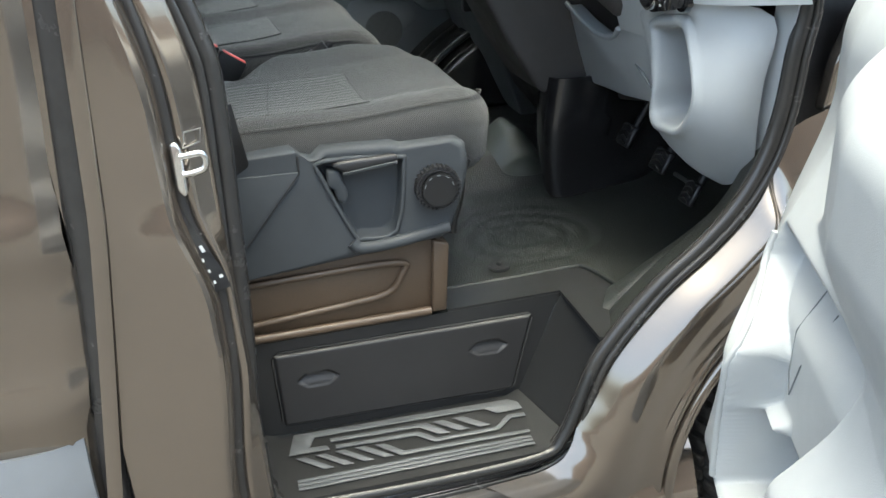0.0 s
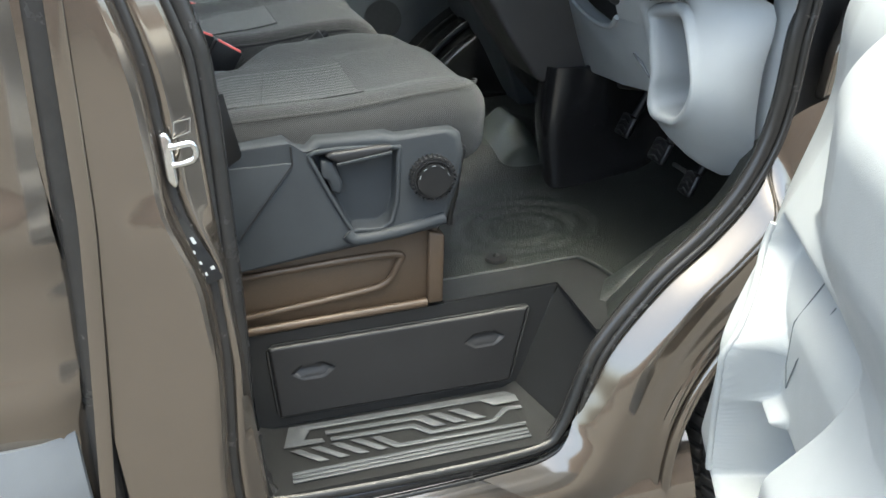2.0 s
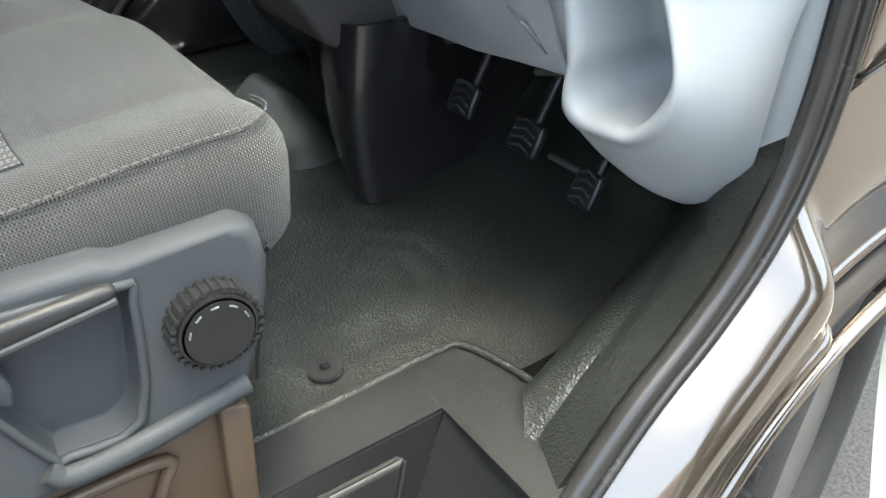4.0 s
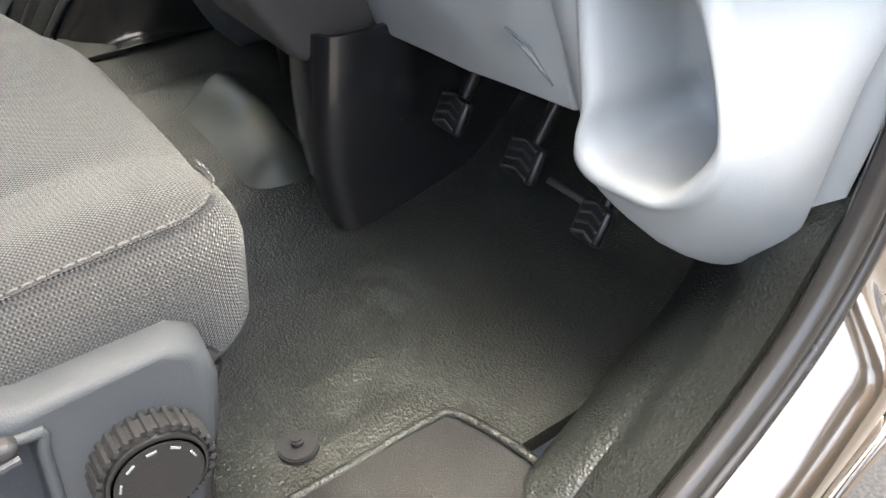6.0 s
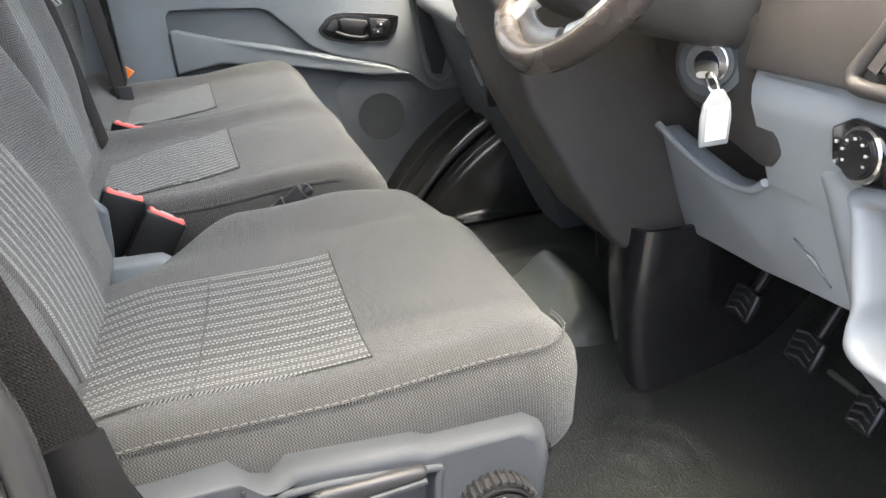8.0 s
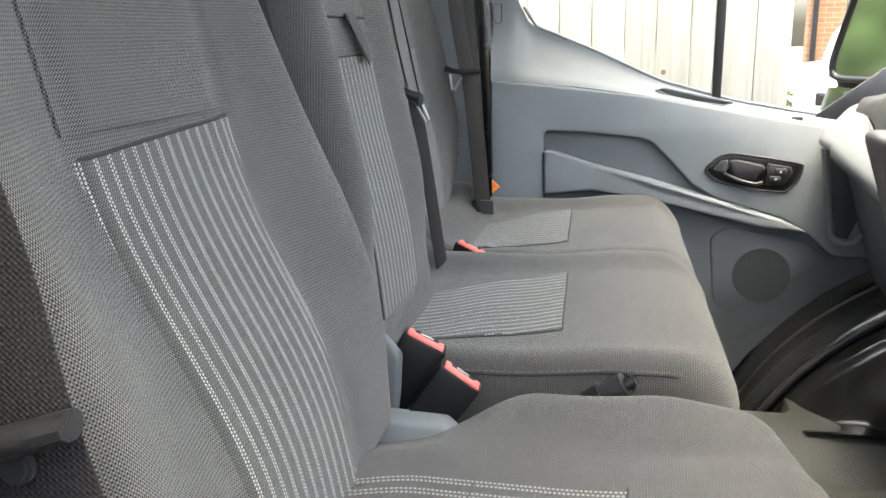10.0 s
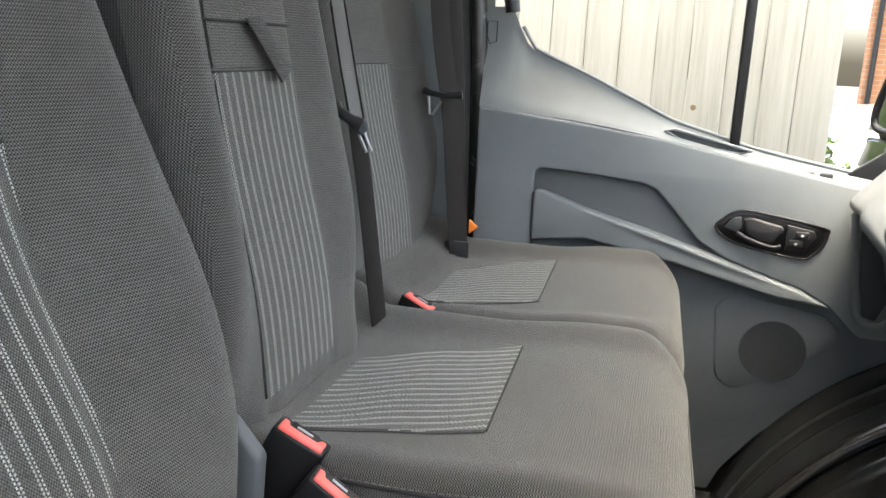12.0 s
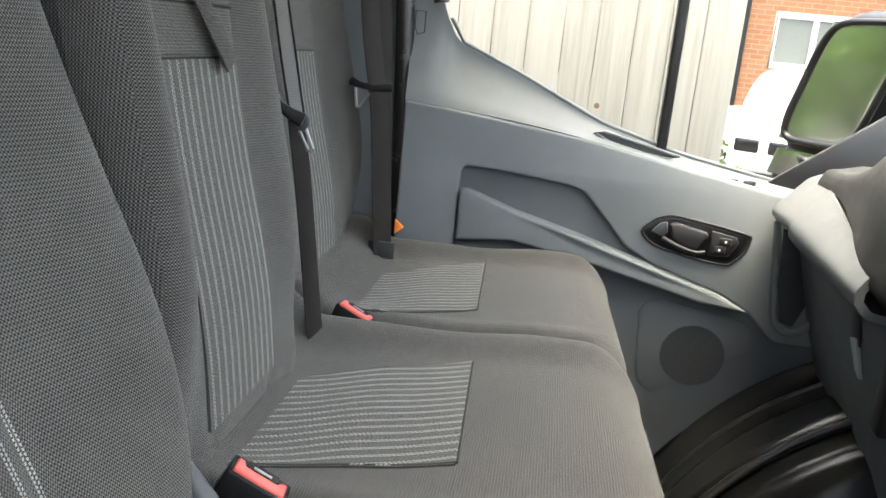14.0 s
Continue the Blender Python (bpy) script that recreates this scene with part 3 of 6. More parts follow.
tag = part("sticker", sheet(stick, 5, 16, 0.0008), GLOSSB, van, "black sticker with pale print")
for u0, u1, v0, v1 in ((0.2, 0.32, 0.10, 0.14), (0.2, 0.32, 0.24, 0.28), (0.2, 0.32, 0.38, 0.42), (0.08, 0.12, 0.08, 0.5), (0.62, 0.85, 0.14, 0.18), (0.5, 0.75, 0.48, 0.56), (0.12, 0.16, 0.58, 0.9), (0.35, 0.5, 0.84, 0.92)):
    part("print", sheet(lambda u, v: Vector(stick(lerp(u0, u1, u), lerp(v0, v1, v))) + Vector((0, -0.0006, 0)), 2, 3, -0.0004), ARROW, tag)

# sill under the opening
part("sill", sheet(lambda u, v: (lerp(-0.2, 0.66, u), [-0.002, -0.026, -0.038, -0.052, -0.06, -0.052][min(5, int(v * 5.001))] if v * 5 % 1 < 1e-6 else lerp([-0.002, -0.026, -0.038, -0.052, -0.06, -0.052][int(v * 5)], [-0.002, -0.026, -0.038, -0.052, -0.06, -0.052][min(5, int(v * 5) + 1)], v * 5 % 1), lerp(0.452, 0.30, v ** 1.1)), 24, 20, -0.004), PAINT, van)


# front wing: a band from the seal's curve to the wheel arch's lip
edge = curve([(0.30, 0, 0.446), (0.40, 0, 0.456), (0.446, 0, 0.49), (0.475, 0, 0.56), (0.512, 0, 0.637), (0.592, 0, 0.728), (0.668, 0, 0.79), (0.723, 0, 0.846), (0.762, 0, 0.912), (0.80, 0, 0.96), (0.87, 0, 0.985), (0.98, 0, 1.0), (1.1, 0, 1.0)], 48)


def along(pts, s):
    k = min(int(s * (len(pts) - 1)), len(pts) - 2)
    return pts[k].lerp(pts[k + 1], s * (len(pts) - 1) - k)


def wing(u, v):
    p = along(edge, u)
    a = math.atan2(p.z - CZ, p.x - CX)
    a = lerp(a, radians(lerp(205, 85, u)), 0.5) if u < 0.2 else a
    q = Vector((CX + 0.412 * math.cos(a), 0, CZ + 0.412 * math.sin(a)))
    w = p.lerp(q, v)
    up = ease(u, 0.60, 0.71)
    low = ease(u, 0.12, 0.30)
    y = lerp(-0.026, 0.010, low) - lerp(0.030, 0.066, low) * math.sin(min(1, v * lerp(3.1, 1.2, up)) * 1.571) * lerp(1.0, 0.35, up) + 0.018 * ease(v, 0.36, 0.80)
    s = (1 - v) * (p - q).length
    y += 0.010 * (1 - ease(s, 0.0, 0.012)) - 0.006 * hill(s, 0.019, 0.006)
    return (w.x, y, w.z)


part("front_wing", sheet(wing, 110, 90, 0.004), PAINT, van)
part("arch_lip", tube([(p[0], -0.045, p[2]) for p in arc(0.412, 195, 80, 40)], 0.010, 8, False, None, (0, 1, 0)), PAINT, van)
part("arch_liner", sheet(lambda u, v: (CX + 0.42 * math.cos(radians(lerp(200, 20, u))), lerp(-0.03, 0.17, v), CZ + 0.42 * math.sin(radians(lerp(200, 20, u)))), 40, 4, 0.006), BLACKP, van)
# hinge pillar above the wing; charcoal stands in for shade on its brown paint
part("hinge_pillar", sheet(lambda u, v: (lerp(0.79, 1.15, u), lerp(0.012, 0.075, min(1, u * 4)), lerp(0.90, 1.30, v)), 10, 6, -0.004), CHAR, van, "hinge pillar coloured charcoal for the shade in the door gap")
plate = part("hinge_plate", warp(prism([(0.855, 0.975), (0.985, 0.985), (1.0, 1.13), (0.90, 1.13), (0.868, 1.05)], "y", 0.018, 0.045, 0.008, 3), lambda x, y, z: (x, y + 0.1 * (x - 0.9), z)), PAINT, van)
hg = part("hinge", box(0.905, 0.985, 0.0, 0.03, 1.01, 1.05, 0.006), STEEL, plate)
for x in (0.925, 0.962):
    part("bolt", disc((x, 0.0, 1.03), (0, -1, 0), 0.010, 0.008, 6, 0.001), STEEL, hg)
part("hinge", box(0.86, 0.91, -0.05, -0.02, 1.20, 1.25, 0.005), PAINT, van)

# shell closing the cab; unseen roof and bulkhead are pale to brighten it
part("roof", sheet(lambda u, v: (lerp(-2.6, 0.42, u), lerp(0.06, 1.86, v), 1.93 + 0.05 * math.sin(v * 3.14)), 8, 10, 0.03), LINER, van, "unseen headlining, pale to throw light into the cab")
part("bulkhead", box(-0.50, -0.47, 0.03, 1.88, 0.5, 1.94, 0.004), LINER, van)
part("rear_side", box(-2.6, -0.42, -0.035, 0.0, 0.42, 1.94, 0.01), PAINT, van)
part("far_side", box(-2.6, -0.17, 1.90, 1.96, 0.42, 1.94, 0.01), PAINT, van)
part("far_pillar_trim", sheet(lambda u, v: (lerp(-0.47, -0.115, u), 1.86 - 0.02 * math.sin(u * 3.14), lerp(0.62, 1.94, v)), 8, 8, 0.02), DOORGREY, van, "grey pillar trim")
part("far_door_seal", tube(curve([(-0.118, 1.835, 0.6), (-0.125, 1.835, 1.0), (-0.135, 1.835, 1.35), (-0.15, 1.835, 1.6), (-0.15, 1.82, 1.93)], 6), 0.019, 10, False, None, (0, 1, 0)), RUBBER, van)
part("near_pillar_trim", sheet(lambda u, v: (lerp(-0.035 + back_lean(lerp(0.62, 1.94, v)), -0.47, u), lerp(0.030, 0.075, u), lerp(0.62, 1.94, v)), 6, 8, 0.012), BLACKP, van, "dark slate pillar trim")
# unseen header set well back, so that a larger windscreen lets in more light
part("windscreen_frame", tube([(0.44, 0.06, 1.91), (0.44, 1.84, 1.91)], 0.04, 10), DOORGREY, van)
for y in (0.03, 1.86):
    part("windscreen_pillar", tube([(0.44, y, 1.92), (1.28, y, 1.18)], 0.035, 10), DOORGREY, van)
glass = part("windscreen", prism([(0.44, 1.9), (1.27, 1.18), (1.276, 1.185), (0.446, 1.905)], "y", 0.06, 1.83), GLASS, van, "clear windscreen glass")
glass.visible_shadow = False
part("far_lower_wall", box(-0.3, 1.2, 1.825, 1.84, 0.5, 0.95, 0.003), BLACKP, van)
part("firewall", box(1.18, 1.21, 0.02, 1.86, 0.55, 1.2, 0.004), CHAR, van)
part("bonnet", sheet(lambda u, v: (lerp(1.2, 2.1, u), lerp(-0.02, 1.92, v), lerp(1.17, 0.98, u ** 1.3)), 8, 8, 0.02), PAINT, van)

side = thing("sliding_door", (-0.8, -0.06, 0.4), "brown metallic sliding side door with a grey rub strip", "door")


def door_edge(z):
    return lerp(-0.246, -0.202, ease(z, 0.55, 0.99)) + (0.092 * (z - 0.987) if z > 0.987 else 0.0)


def slab(u, v):
    z = lerp(0.34, 1.95, v)
    y = -0.075 + 0.05 * ease(z, 1.2, 2.2) - 0.012 * hill(z, 0.76, 0.03) - 0.01 * ease(z, 0.93, 0.97) + 0.012 * ease(z, 0.99, 1.03)
    if u > 0.97:
        y += 0.022 * ((u - 0.97) / 0.03) ** 2
    return (lerp(-1.6, door_edge(z) - 0.004 * hill(z, 1.0, 0.1), u), y, z)


part("skin", sheet(slab, 60, 60, -0.004), PAINT, side)
part("edge_rubber", tube([(door_edge(z) + 0.019, -0.045 + 0.05 * ease(z, 1.2, 2.2), z) for z in [0.36 + 0.05 * k for k in range(32)]], 0.022, 10, False, None, (0, 1, 0)), RUBBER, side)
part("rub_strip", sheet(lambda u, v: (lerp(-1.6, -0.242, u), -0.088 - 0.016 * math.sin(max(0.0, v) * 3.14) + 0.02 * ease(u, 0.965, 1.0), lerp(0.50, 0.705, v)), 40, 12, 0.012), plastic("grey_rub_plastic", (0.13, 0.142, 0.155), 0.5, 700, 0.2, 0.08), side, "grey plastic rub strip")

wheel = thing("front_wheel", (CX, 0.1, 0.0), "black front tyre with chunky tread under the wheel arch", "wheel")
tp = []
for k in range(20):
    a = 6.2832 * k / 20
    tp.append((0.105 * math.copysign(abs(math.cos(a)) ** 0.5, math.cos(a)), 0.06 * math.copysign(abs(math.sin(a)) ** 0.6, math.sin(a))))
tyre = part("tyre", sweep([(CX + 0.288 * math.cos(6.2832 * k / 64), 0.145, CZ + 0.288 * math.sin(6.2832 * k / 64)) for k in range(64)], [(b_, a_) for a_, b_ in tp], True, (0, 1, 0)), TYRE, wheel)
tb = bmesh.new()
for k in range(72):
    a = 6.2832 * k / 72
    for j in range(4):
        q = box(-0.009, 0.009, -0.021, 0.021, 0, 0.008, 0.001, 1)
        bmesh.ops.transform(q, matrix=Matrix.Translation((CX, 0.145, CZ)) @ Matrix.Rotation(-a + 0.04 * (j % 2), 4, "Y") @ Matrix.Translation((0, -0.072 + 0.048 * j, 0.345)), verts=q.verts)
        merge(tb, q)
part("tread", tb, TYRE, tyre)["kind"] = "stuff"
part("rim", disc((CX, 0.075, CZ), (0, 1, 0), 0.235, 0.14, 40, 0.01), STEEL, wheel)
turn = Matrix.Rotation(radians(17), 4, "Z")  # steered
hub = Vector((CX, 0.145, 0.0))
for ob in (o for o in bpy.data.objects if o.parent in (wheel, tyre) and o is not wheel):
    for q in ob.data.vertices:
        w_ = q.co + origin[ob]
        q.co = turn @ (w_ - hub) + hub - origin[ob]

# ---- cab floor and step ----
well = thing("entry_step", (0.2, 0.08, 0.42), "moulded dark grey plastic entry step with metal tread inlays", "step")


def well_floor(u, v):
    return (lerp(lerp(-0.045, -0.03, v), lerp(0.45, 0.412, v), u), lerp(-0.018, 0.147, v), 0.492 - 0.006 * u + 0.01 * (1 - ease(u, 0, 0.06)) + 0.01 * ease(u, 0.94, 1.0))


part("tread", sheet(well_floor, 36, 16, 0.01), STEPP, well)


def riser(u, v):
    return (lerp(lerp(-0.032, -0.03, v), lerp(0.412, 0.50, v), u), lerp(0.148, 0.170, v), lerp(lerp(0.497, 0.486, u), 0.660, v))


part("riser", sheet(riser, 20, 10, 0.012), STEPP, well)
part("side_wall", sheet(lambda u, v: (lerp(lerp(0.412, 0.452, u), lerp(0.50, 0.522, u), v), lerp(0.148 + 0.02 * v, -0.016, u), lerp(0.488, 0.658, v)), 14, 12, 0.01), STEPP, well)
part("side_wall", sheet(lambda u, v: (lerp(-0.032, -0.046, u), lerp(0.168, -0.012, u), lerp(0.49, 0.68, v)), 8, 8, -0.01), STEPP, well)
part("front_lip", tube(curve([(-0.03, -0.004, 0.60), (-0.03, -0.012, 0.50), (0.0, -0.016, 0.482), (0.2, -0.016, 0.472), (0.39, -0.016, 0.476), (0.437, -0.012, 0.505), (0.48, -0.004, 0.60), (0.512, 0.0, 0.65)], 6), 0.009, 8, False, None, (0, 1, 0)), STEPP, well)


def on_riser(x, z, out=0.0):
    v = (z - 0.495) / 0.165
    return (x, lerp(0.148, 0.170, v) - out, z)


flap_poly = [(0.014, 0.512), (0.395, 0.500), (0.405, 0.507), (0.446, 0.626), (0.440, 0.634), (0.012, 0.640), (0.002, 0.632), (0.004, 0.520)]
GRIPS = (0.070, 0.362)


def flap_face(u, v):
    """The flap with two six-sided finger grips sunk into it, deepest under their upper edge."""
    x, z = lerp(lerp(0.005, 0.003, v), lerp(0.401, 0.445, v), u), lerp(lerp(0.513, 0.502, u), lerp(0.639, 0.634, u), v)
    dip = 0.0
    for hx in GRIPS:
        a = abs(x - hx) / 0.036 + 0.45 * abs(z - 0.588) / 0.012
        inside = (1 - ease(a, 0.86, 1.0)) * (1 - ease(abs(z - 0.588), 0.0108, 0.0128))
        dip = max(dip, inside * lerp(0.0022, 0.0066, ease(z, 0.578, 0.594)))
        dip -= 0.0012 * hill(a, 1.04, 0.05) * (1 - ease(abs(z - 0.588), 0.010, 0.016)) * (1 - ease(z, 0.584, 0.588))
    edge_ = min(u * 0.42, (1 - u) * 0.42, v * 0.13, (1 - v) * 0.13)
    return on_riser(x, z, 0.0085 - dip - 0.004 * (1 - ease(edge_, 0.0, 0.004)))


flap = part("flap", sheet(flap_face, 190, 64, 0.001), CHAR, well, "removable storage flap", 60)
part("flap_gap", sweep([on_riser(x, z, 0.002) for x, z in flap_poly], ring(0.0030, 6), True, (0, 1, 0)), SEAM, well)

# tread inlays: an angular outlined plate, slanted bars and long strips
def inlay(poly):
    return warp(prism(poly, "z", 0.0, 0.0016, 0.0004, 1), lambda x, y, z: (x, y, 0.4925 - 0.0135 * x + 0.0012 + z))


def quad(x0, x1, y0, y1, slant=0.0):
    return [(x0, y0), (x1, y0), (x1 + slant, y1), (x0 + slant, y1)]


for poly in ([(0.004, 0.088), (0.070, 0.086), (0.066, 0.097), (0.038, 0.100), (0.049, 0.125), (0.340, 0.117), (0.358, 0.098), (0.403, 0.098), (0.402, 0.118), (0.387, 0.131), (0.016, 0.141)],
             [(0.074, 0.104), (0.222, 0.099), (0.248, 0.072), (0.268, 0.071), (0.236, 0.108), (0.073, 0.114)],
             [(0.080, 0.085), (0.212, 0.079), (0.238, 0.054), (0.348, 0.053), (0.376, 0.078), (0.402, 0.076), (0.402, 0.086), (0.372, 0.088), (0.345, 0.062), (0.243, 0.063), (0.218, 0.089), (0.080, 0.094)],
             [(0.142, 0.075), (0.178, 0.037), (0.394, 0.032), (0.395, 0.040), (0.186, 0.046), (0.158, 0.074)]):
    part("tread_inlay", inlay(poly), ALU, well)
for k in range(4):
    part("tread_inlay", inlay([(0.055 + 0.032 * k, 0.040), (0.071 + 0.032 * k, 0.040), (0.029 + 0.032 * k, 0.078), (0.013 + 0.032 * k, 0.078)]), ALU, well)
for k in range(2):
    part("tread_inlay", inlay([(0.283 + 0.035 * k, 0.071), (0.302 + 0.035 * k, 0.071), (0.265 + 0.035 * k, 0.107), (0.246 + 0.035 * k, 0.107)]), ALU, well)
for k in range(3):
    part("tread_inlay", inlay(quad(0.012, 0.392, 0.000 + 0.009 * k, 0.0068 + 0.009 * k)), ALU, well)

cab_floor = thing("cab_floor", (0.5, 0.9, 0.6), "black moulded rubber cab floor with pebbled grain", "floor", kind="structure")


def floor_z(x, y):
    z = 0.66
    d = math.hypot((x - 0.516) / 1.0, (y - 0.414) / 0.85)
    z += 0.006 * (hill(d, 0.072, 0.006) + hill(d, 0.115, 0.007) + hill(d, 0.16, 0.008)) * ease(0.72 - x, 0, 0.05)
    z += 0.004 * hill(y, 0.60, 0.05)
    z += 0.035 * ease(y, 0.66, 0.86) * ease(0.80 - x, 0, 0.1) * (1 - ease(y, 1.08, 1.2)) + 0.022 * hill(x, 0.66, 0.035) * ease(y, 0.80, 0.87) * (1 - ease(y, 1.0, 1.08))
    z += 0.13 * ease(x, 0.85, 1.15)
    z -= 0.165 * ease(y, 1.46, 1.49) * ease(x, 0.30, 0.32) * (1 - ease(x, 0.50, 0.53))
    return z


part("mat", sheet(lambda u, v: (lerp(-0.47, 1.18, u), lerp(0.172, 1.86, v), floor_z(lerp(-0.47, 1.18, u), lerp(0.172, 1.86, v))), 120, 110, 0.02), MAT, cab_floor)
part("step_border", sheet(lambda u, v: (lerp(0.30, 0.575, u) + 0.02 * v * u, lerp(0.171, 0.243, v), 0.6645 + 0.001 * v), 16, 6, 0.006), STEPP, cab_floor)
part("step_border", sheet(lambda u, v: (lerp(0.50, 0.590, u), lerp(0.004, 0.243, v) - 0.02 * u * (1 - v), 0.6650), 8, 16, 0.006), STEPP, cab_floor)
part("mat_edge", tube(curve([(0.315, 0.245, 0.664), (0.45, 0.246, 0.664), (0.545, 0.246, 0.666), (0.575, 0.232, 0.668), (0.597, 0.14, 0.668), (0.585, 0.08, 0.664), (0.53, 0.01, 0.662)], 6), 0.005, 8), MAT, cab_floor)
# mound in paler rubber: the window's sheen on the floor is in its colour
part("tunnel_mound", sheet(lambda u, v: (lerp(0.565, 0.705, u), lerp(0.70, 1.02, v), floor_z(lerp(0.565, 0.705, u), lerp(0.70, 1.02, v)) - 0.016 + 0.046 * max(0.0, math.sin(u ** 1.4 * math.pi)) ** 0.7 * ease(v, 0, 0.2) * (1 - ease(v, 0.85, 1.0))), 24, 24, 0.01), plain("sheen_rubber", (0.034, 0.040, 0.034), 0.42, 0, 0, 12, 0.12, 0.02), cab_floor)
plug = part("mat_fastener", disc((0.43, 0.296, 0.661), (0, 0, 1), 0.020, 0.007, 24, 0.0015), CHAR, cab_floor, "round floor mat fastener")
part("knob", disc((0.43, 0.296, 0.668), (0, 0, 1), 0.006, 0.008, 12, 0.002), CHAR, plug)


# inner wheel hump, from the floor up to the seal
sill_line = curve([(0.520, 0, 0.648), (0.592, 0, 0.722), (0.665, 0, 0.782), (0.722, 0, 0.838), (0.765, 0, 0.905), (0.80, 0, 0.95)], 8)


def hump(u, v):
    p = along(sill_line, u)
    top = Vector((p.x, 0.018, p.z))
    mid = Vector((p.x + 0.012, 0.062, p.z - 0.008))
    low = Vector((lerp(0.598, 1.02, u), lerp(0.135, 0.25, u), 0.664 + 0.05 * ease(u, 0.5, 1.0)))
    if v < 0.3:
        return top.lerp(mid, v / 0.3)
    t = (v - 0.3) / 0.7
    q = mid.lerp(low, t)
    q.y += 0.016 * math.sin(t * 3.14)
    q.z += 0.02 * math.sin(t * 3.14) - 0.006 * hill(t, 0.12, 0.05)
    return q


part("wheel_hump", sheet(hump, 30, 24, -0.008), MAT, cab_floor)
box_ = thing("seat_box", (0.1, 0.4, 0.66), "brown painted steel seat box bolted to the floor", "seat base")
sb = prism([(-0.30, 0.665), (0.285, 0.665), (0.297, 0.70), (0.30, 0.80), (-0.30, 0.80)], "y", 0.172, 0.72, 0.006)
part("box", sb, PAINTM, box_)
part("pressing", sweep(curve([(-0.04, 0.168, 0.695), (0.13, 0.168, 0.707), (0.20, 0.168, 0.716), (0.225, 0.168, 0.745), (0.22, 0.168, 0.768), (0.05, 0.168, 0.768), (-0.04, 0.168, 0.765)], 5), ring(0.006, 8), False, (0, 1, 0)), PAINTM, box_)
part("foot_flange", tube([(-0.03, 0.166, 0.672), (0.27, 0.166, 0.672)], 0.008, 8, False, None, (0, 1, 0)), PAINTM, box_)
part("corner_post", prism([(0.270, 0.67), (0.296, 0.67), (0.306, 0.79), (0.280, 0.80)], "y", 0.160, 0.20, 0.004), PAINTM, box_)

# ---- driver's seat ----
seat = thing("driver_chair", (0.1, 0.45, 0.80), "grey cloth driver seat with striped insert on the seat box", "seat")


def drv_top(x, y):
    """Height of the driver's cushion over the plan."""
    t = (y - 0.455) / 0.275
    z = 1.000 + 0.016 * ease(abs(t), 0.50, 0.92) - 0.006 * hill(t, 0, 0.5)
    z -= 0.062 * (1 - ease(x, -0.03, 0.11)) * ease(t, 0.42, 0.92)
    z += 0.012 * ease(x, 0.14, 0.34) - 0.016 * ease(0.02 - x, 0, 0.12)
    z -= 0.016 * ease(x, 0.24, 0.37) * ease(t, 0.35, 0.95)
    z -= 0.0035 * hill(abs(t), 0.50 + 0.06 * ease(x, 0.2, 0.35), 0.035) * ease(x, 0.19, 0.23)
    return z


def drv_cushion(p):
    x, y = 0.125 + p.x, 0.455 + p.y
    if p.z > -0.02:
        z = drv_top(x, y) - 0.055 + p.z
    else:
        z = 0.945 + p.z
    # the front's corners are rounded, more so on the inner side
    ty = (y - 0.455) / 0.275
    x -= 0.034 * ease(x, 0.13, 0.4) * ease(ty, 0.25, 1.05) + 0.012 * ease(x, 0.2, 0.4) * ease(-ty, 0.75, 1.1)
    x += 0.010 * ease(x, 0.2, 0.4) * (1 - ty * ty)
    z += 0.022 * ease(-p.z, 0.0, 0.06) * ease(0.12 - x, 0, 0.1)
    return Vector((x, y, z))


part("cushion", pillow((0.545, 0.56, 0.11), 0.052, (44, 44, 10), drv_cushion), CLOTHW, seat)
part("cushion_insert", sheet(lambda u, v: (lerp(-0.05, 0.208, u), lerp(0.235, 0.535, v) + 0.012 * (0.5 - v) * (1 - u), drv_top(lerp(-0.05, 0.208, u), lerp(0.235, 0.535, v)) + 0.0022), 40, 40, 0.004), INSERTW, seat, "striped woven cloth insert")


def stitches(points, gap=0.0075, length=0.0048, r=0.0008):
    """A row of stitches along a line."""
    b = bmesh.new()
    pts = [Vector(p) for p in points]
    run = 0.0
    for a, c in zip(pts, pts[1:]):
        d = (c - a).length
        if d < 1e-6:
            continue
        w = (c - a) / d
        while run < d:
            p = a + w * run
            sweep([p, p + w * length * 0.5 + Vector((0, 0, 0.0006)), p + w * length], ring(r, 4), False, (0.1, 0.3, 1), b)
            run += gap
        run -= d
    return b


part("crease", tube([(lerp(0.052, 0.068, k / 15), y, drv_top(0.06, y) + 0.0022) for k, y in enumerate([0.238 + 0.0195 * k for k in range(16)])], 0.0011, 6), CLOTHD, seat)
part("piping", tube([(0.2085, y, drv_top(0.2085, y) + 0.0008) for y in [0.235 + 0.02 * k for k in range(16)]], 0.0014, 6), SEAM, seat)
edge_line = [drv_cushion(Vector((-0.14 + 0.02 * k, -0.2672, 0.0425))) for k in range(18)]
edge_line += [drv_cushion(Vector((0.2235 + 0.036 * math.sin(a), -0.2672 + 0.036 * (1 - math.cos(a)), 0.0425))) for a in (0.3, 0.7, 1.1, 1.5)]
edge_line += [drv_cushion(Vector((0.2595, -0.23 + 0.02 * k, 0.0425))) for k in range(3)]
part("edge_seam", tube(edge_line, 0.0009, 5), CLOTHD, seat)
part("stitching", stitches([q + Vector((0.001, -0.001, 0.0035)) for q in edge_line]), THREAD, seat)

BACK_LEAN = 0.30


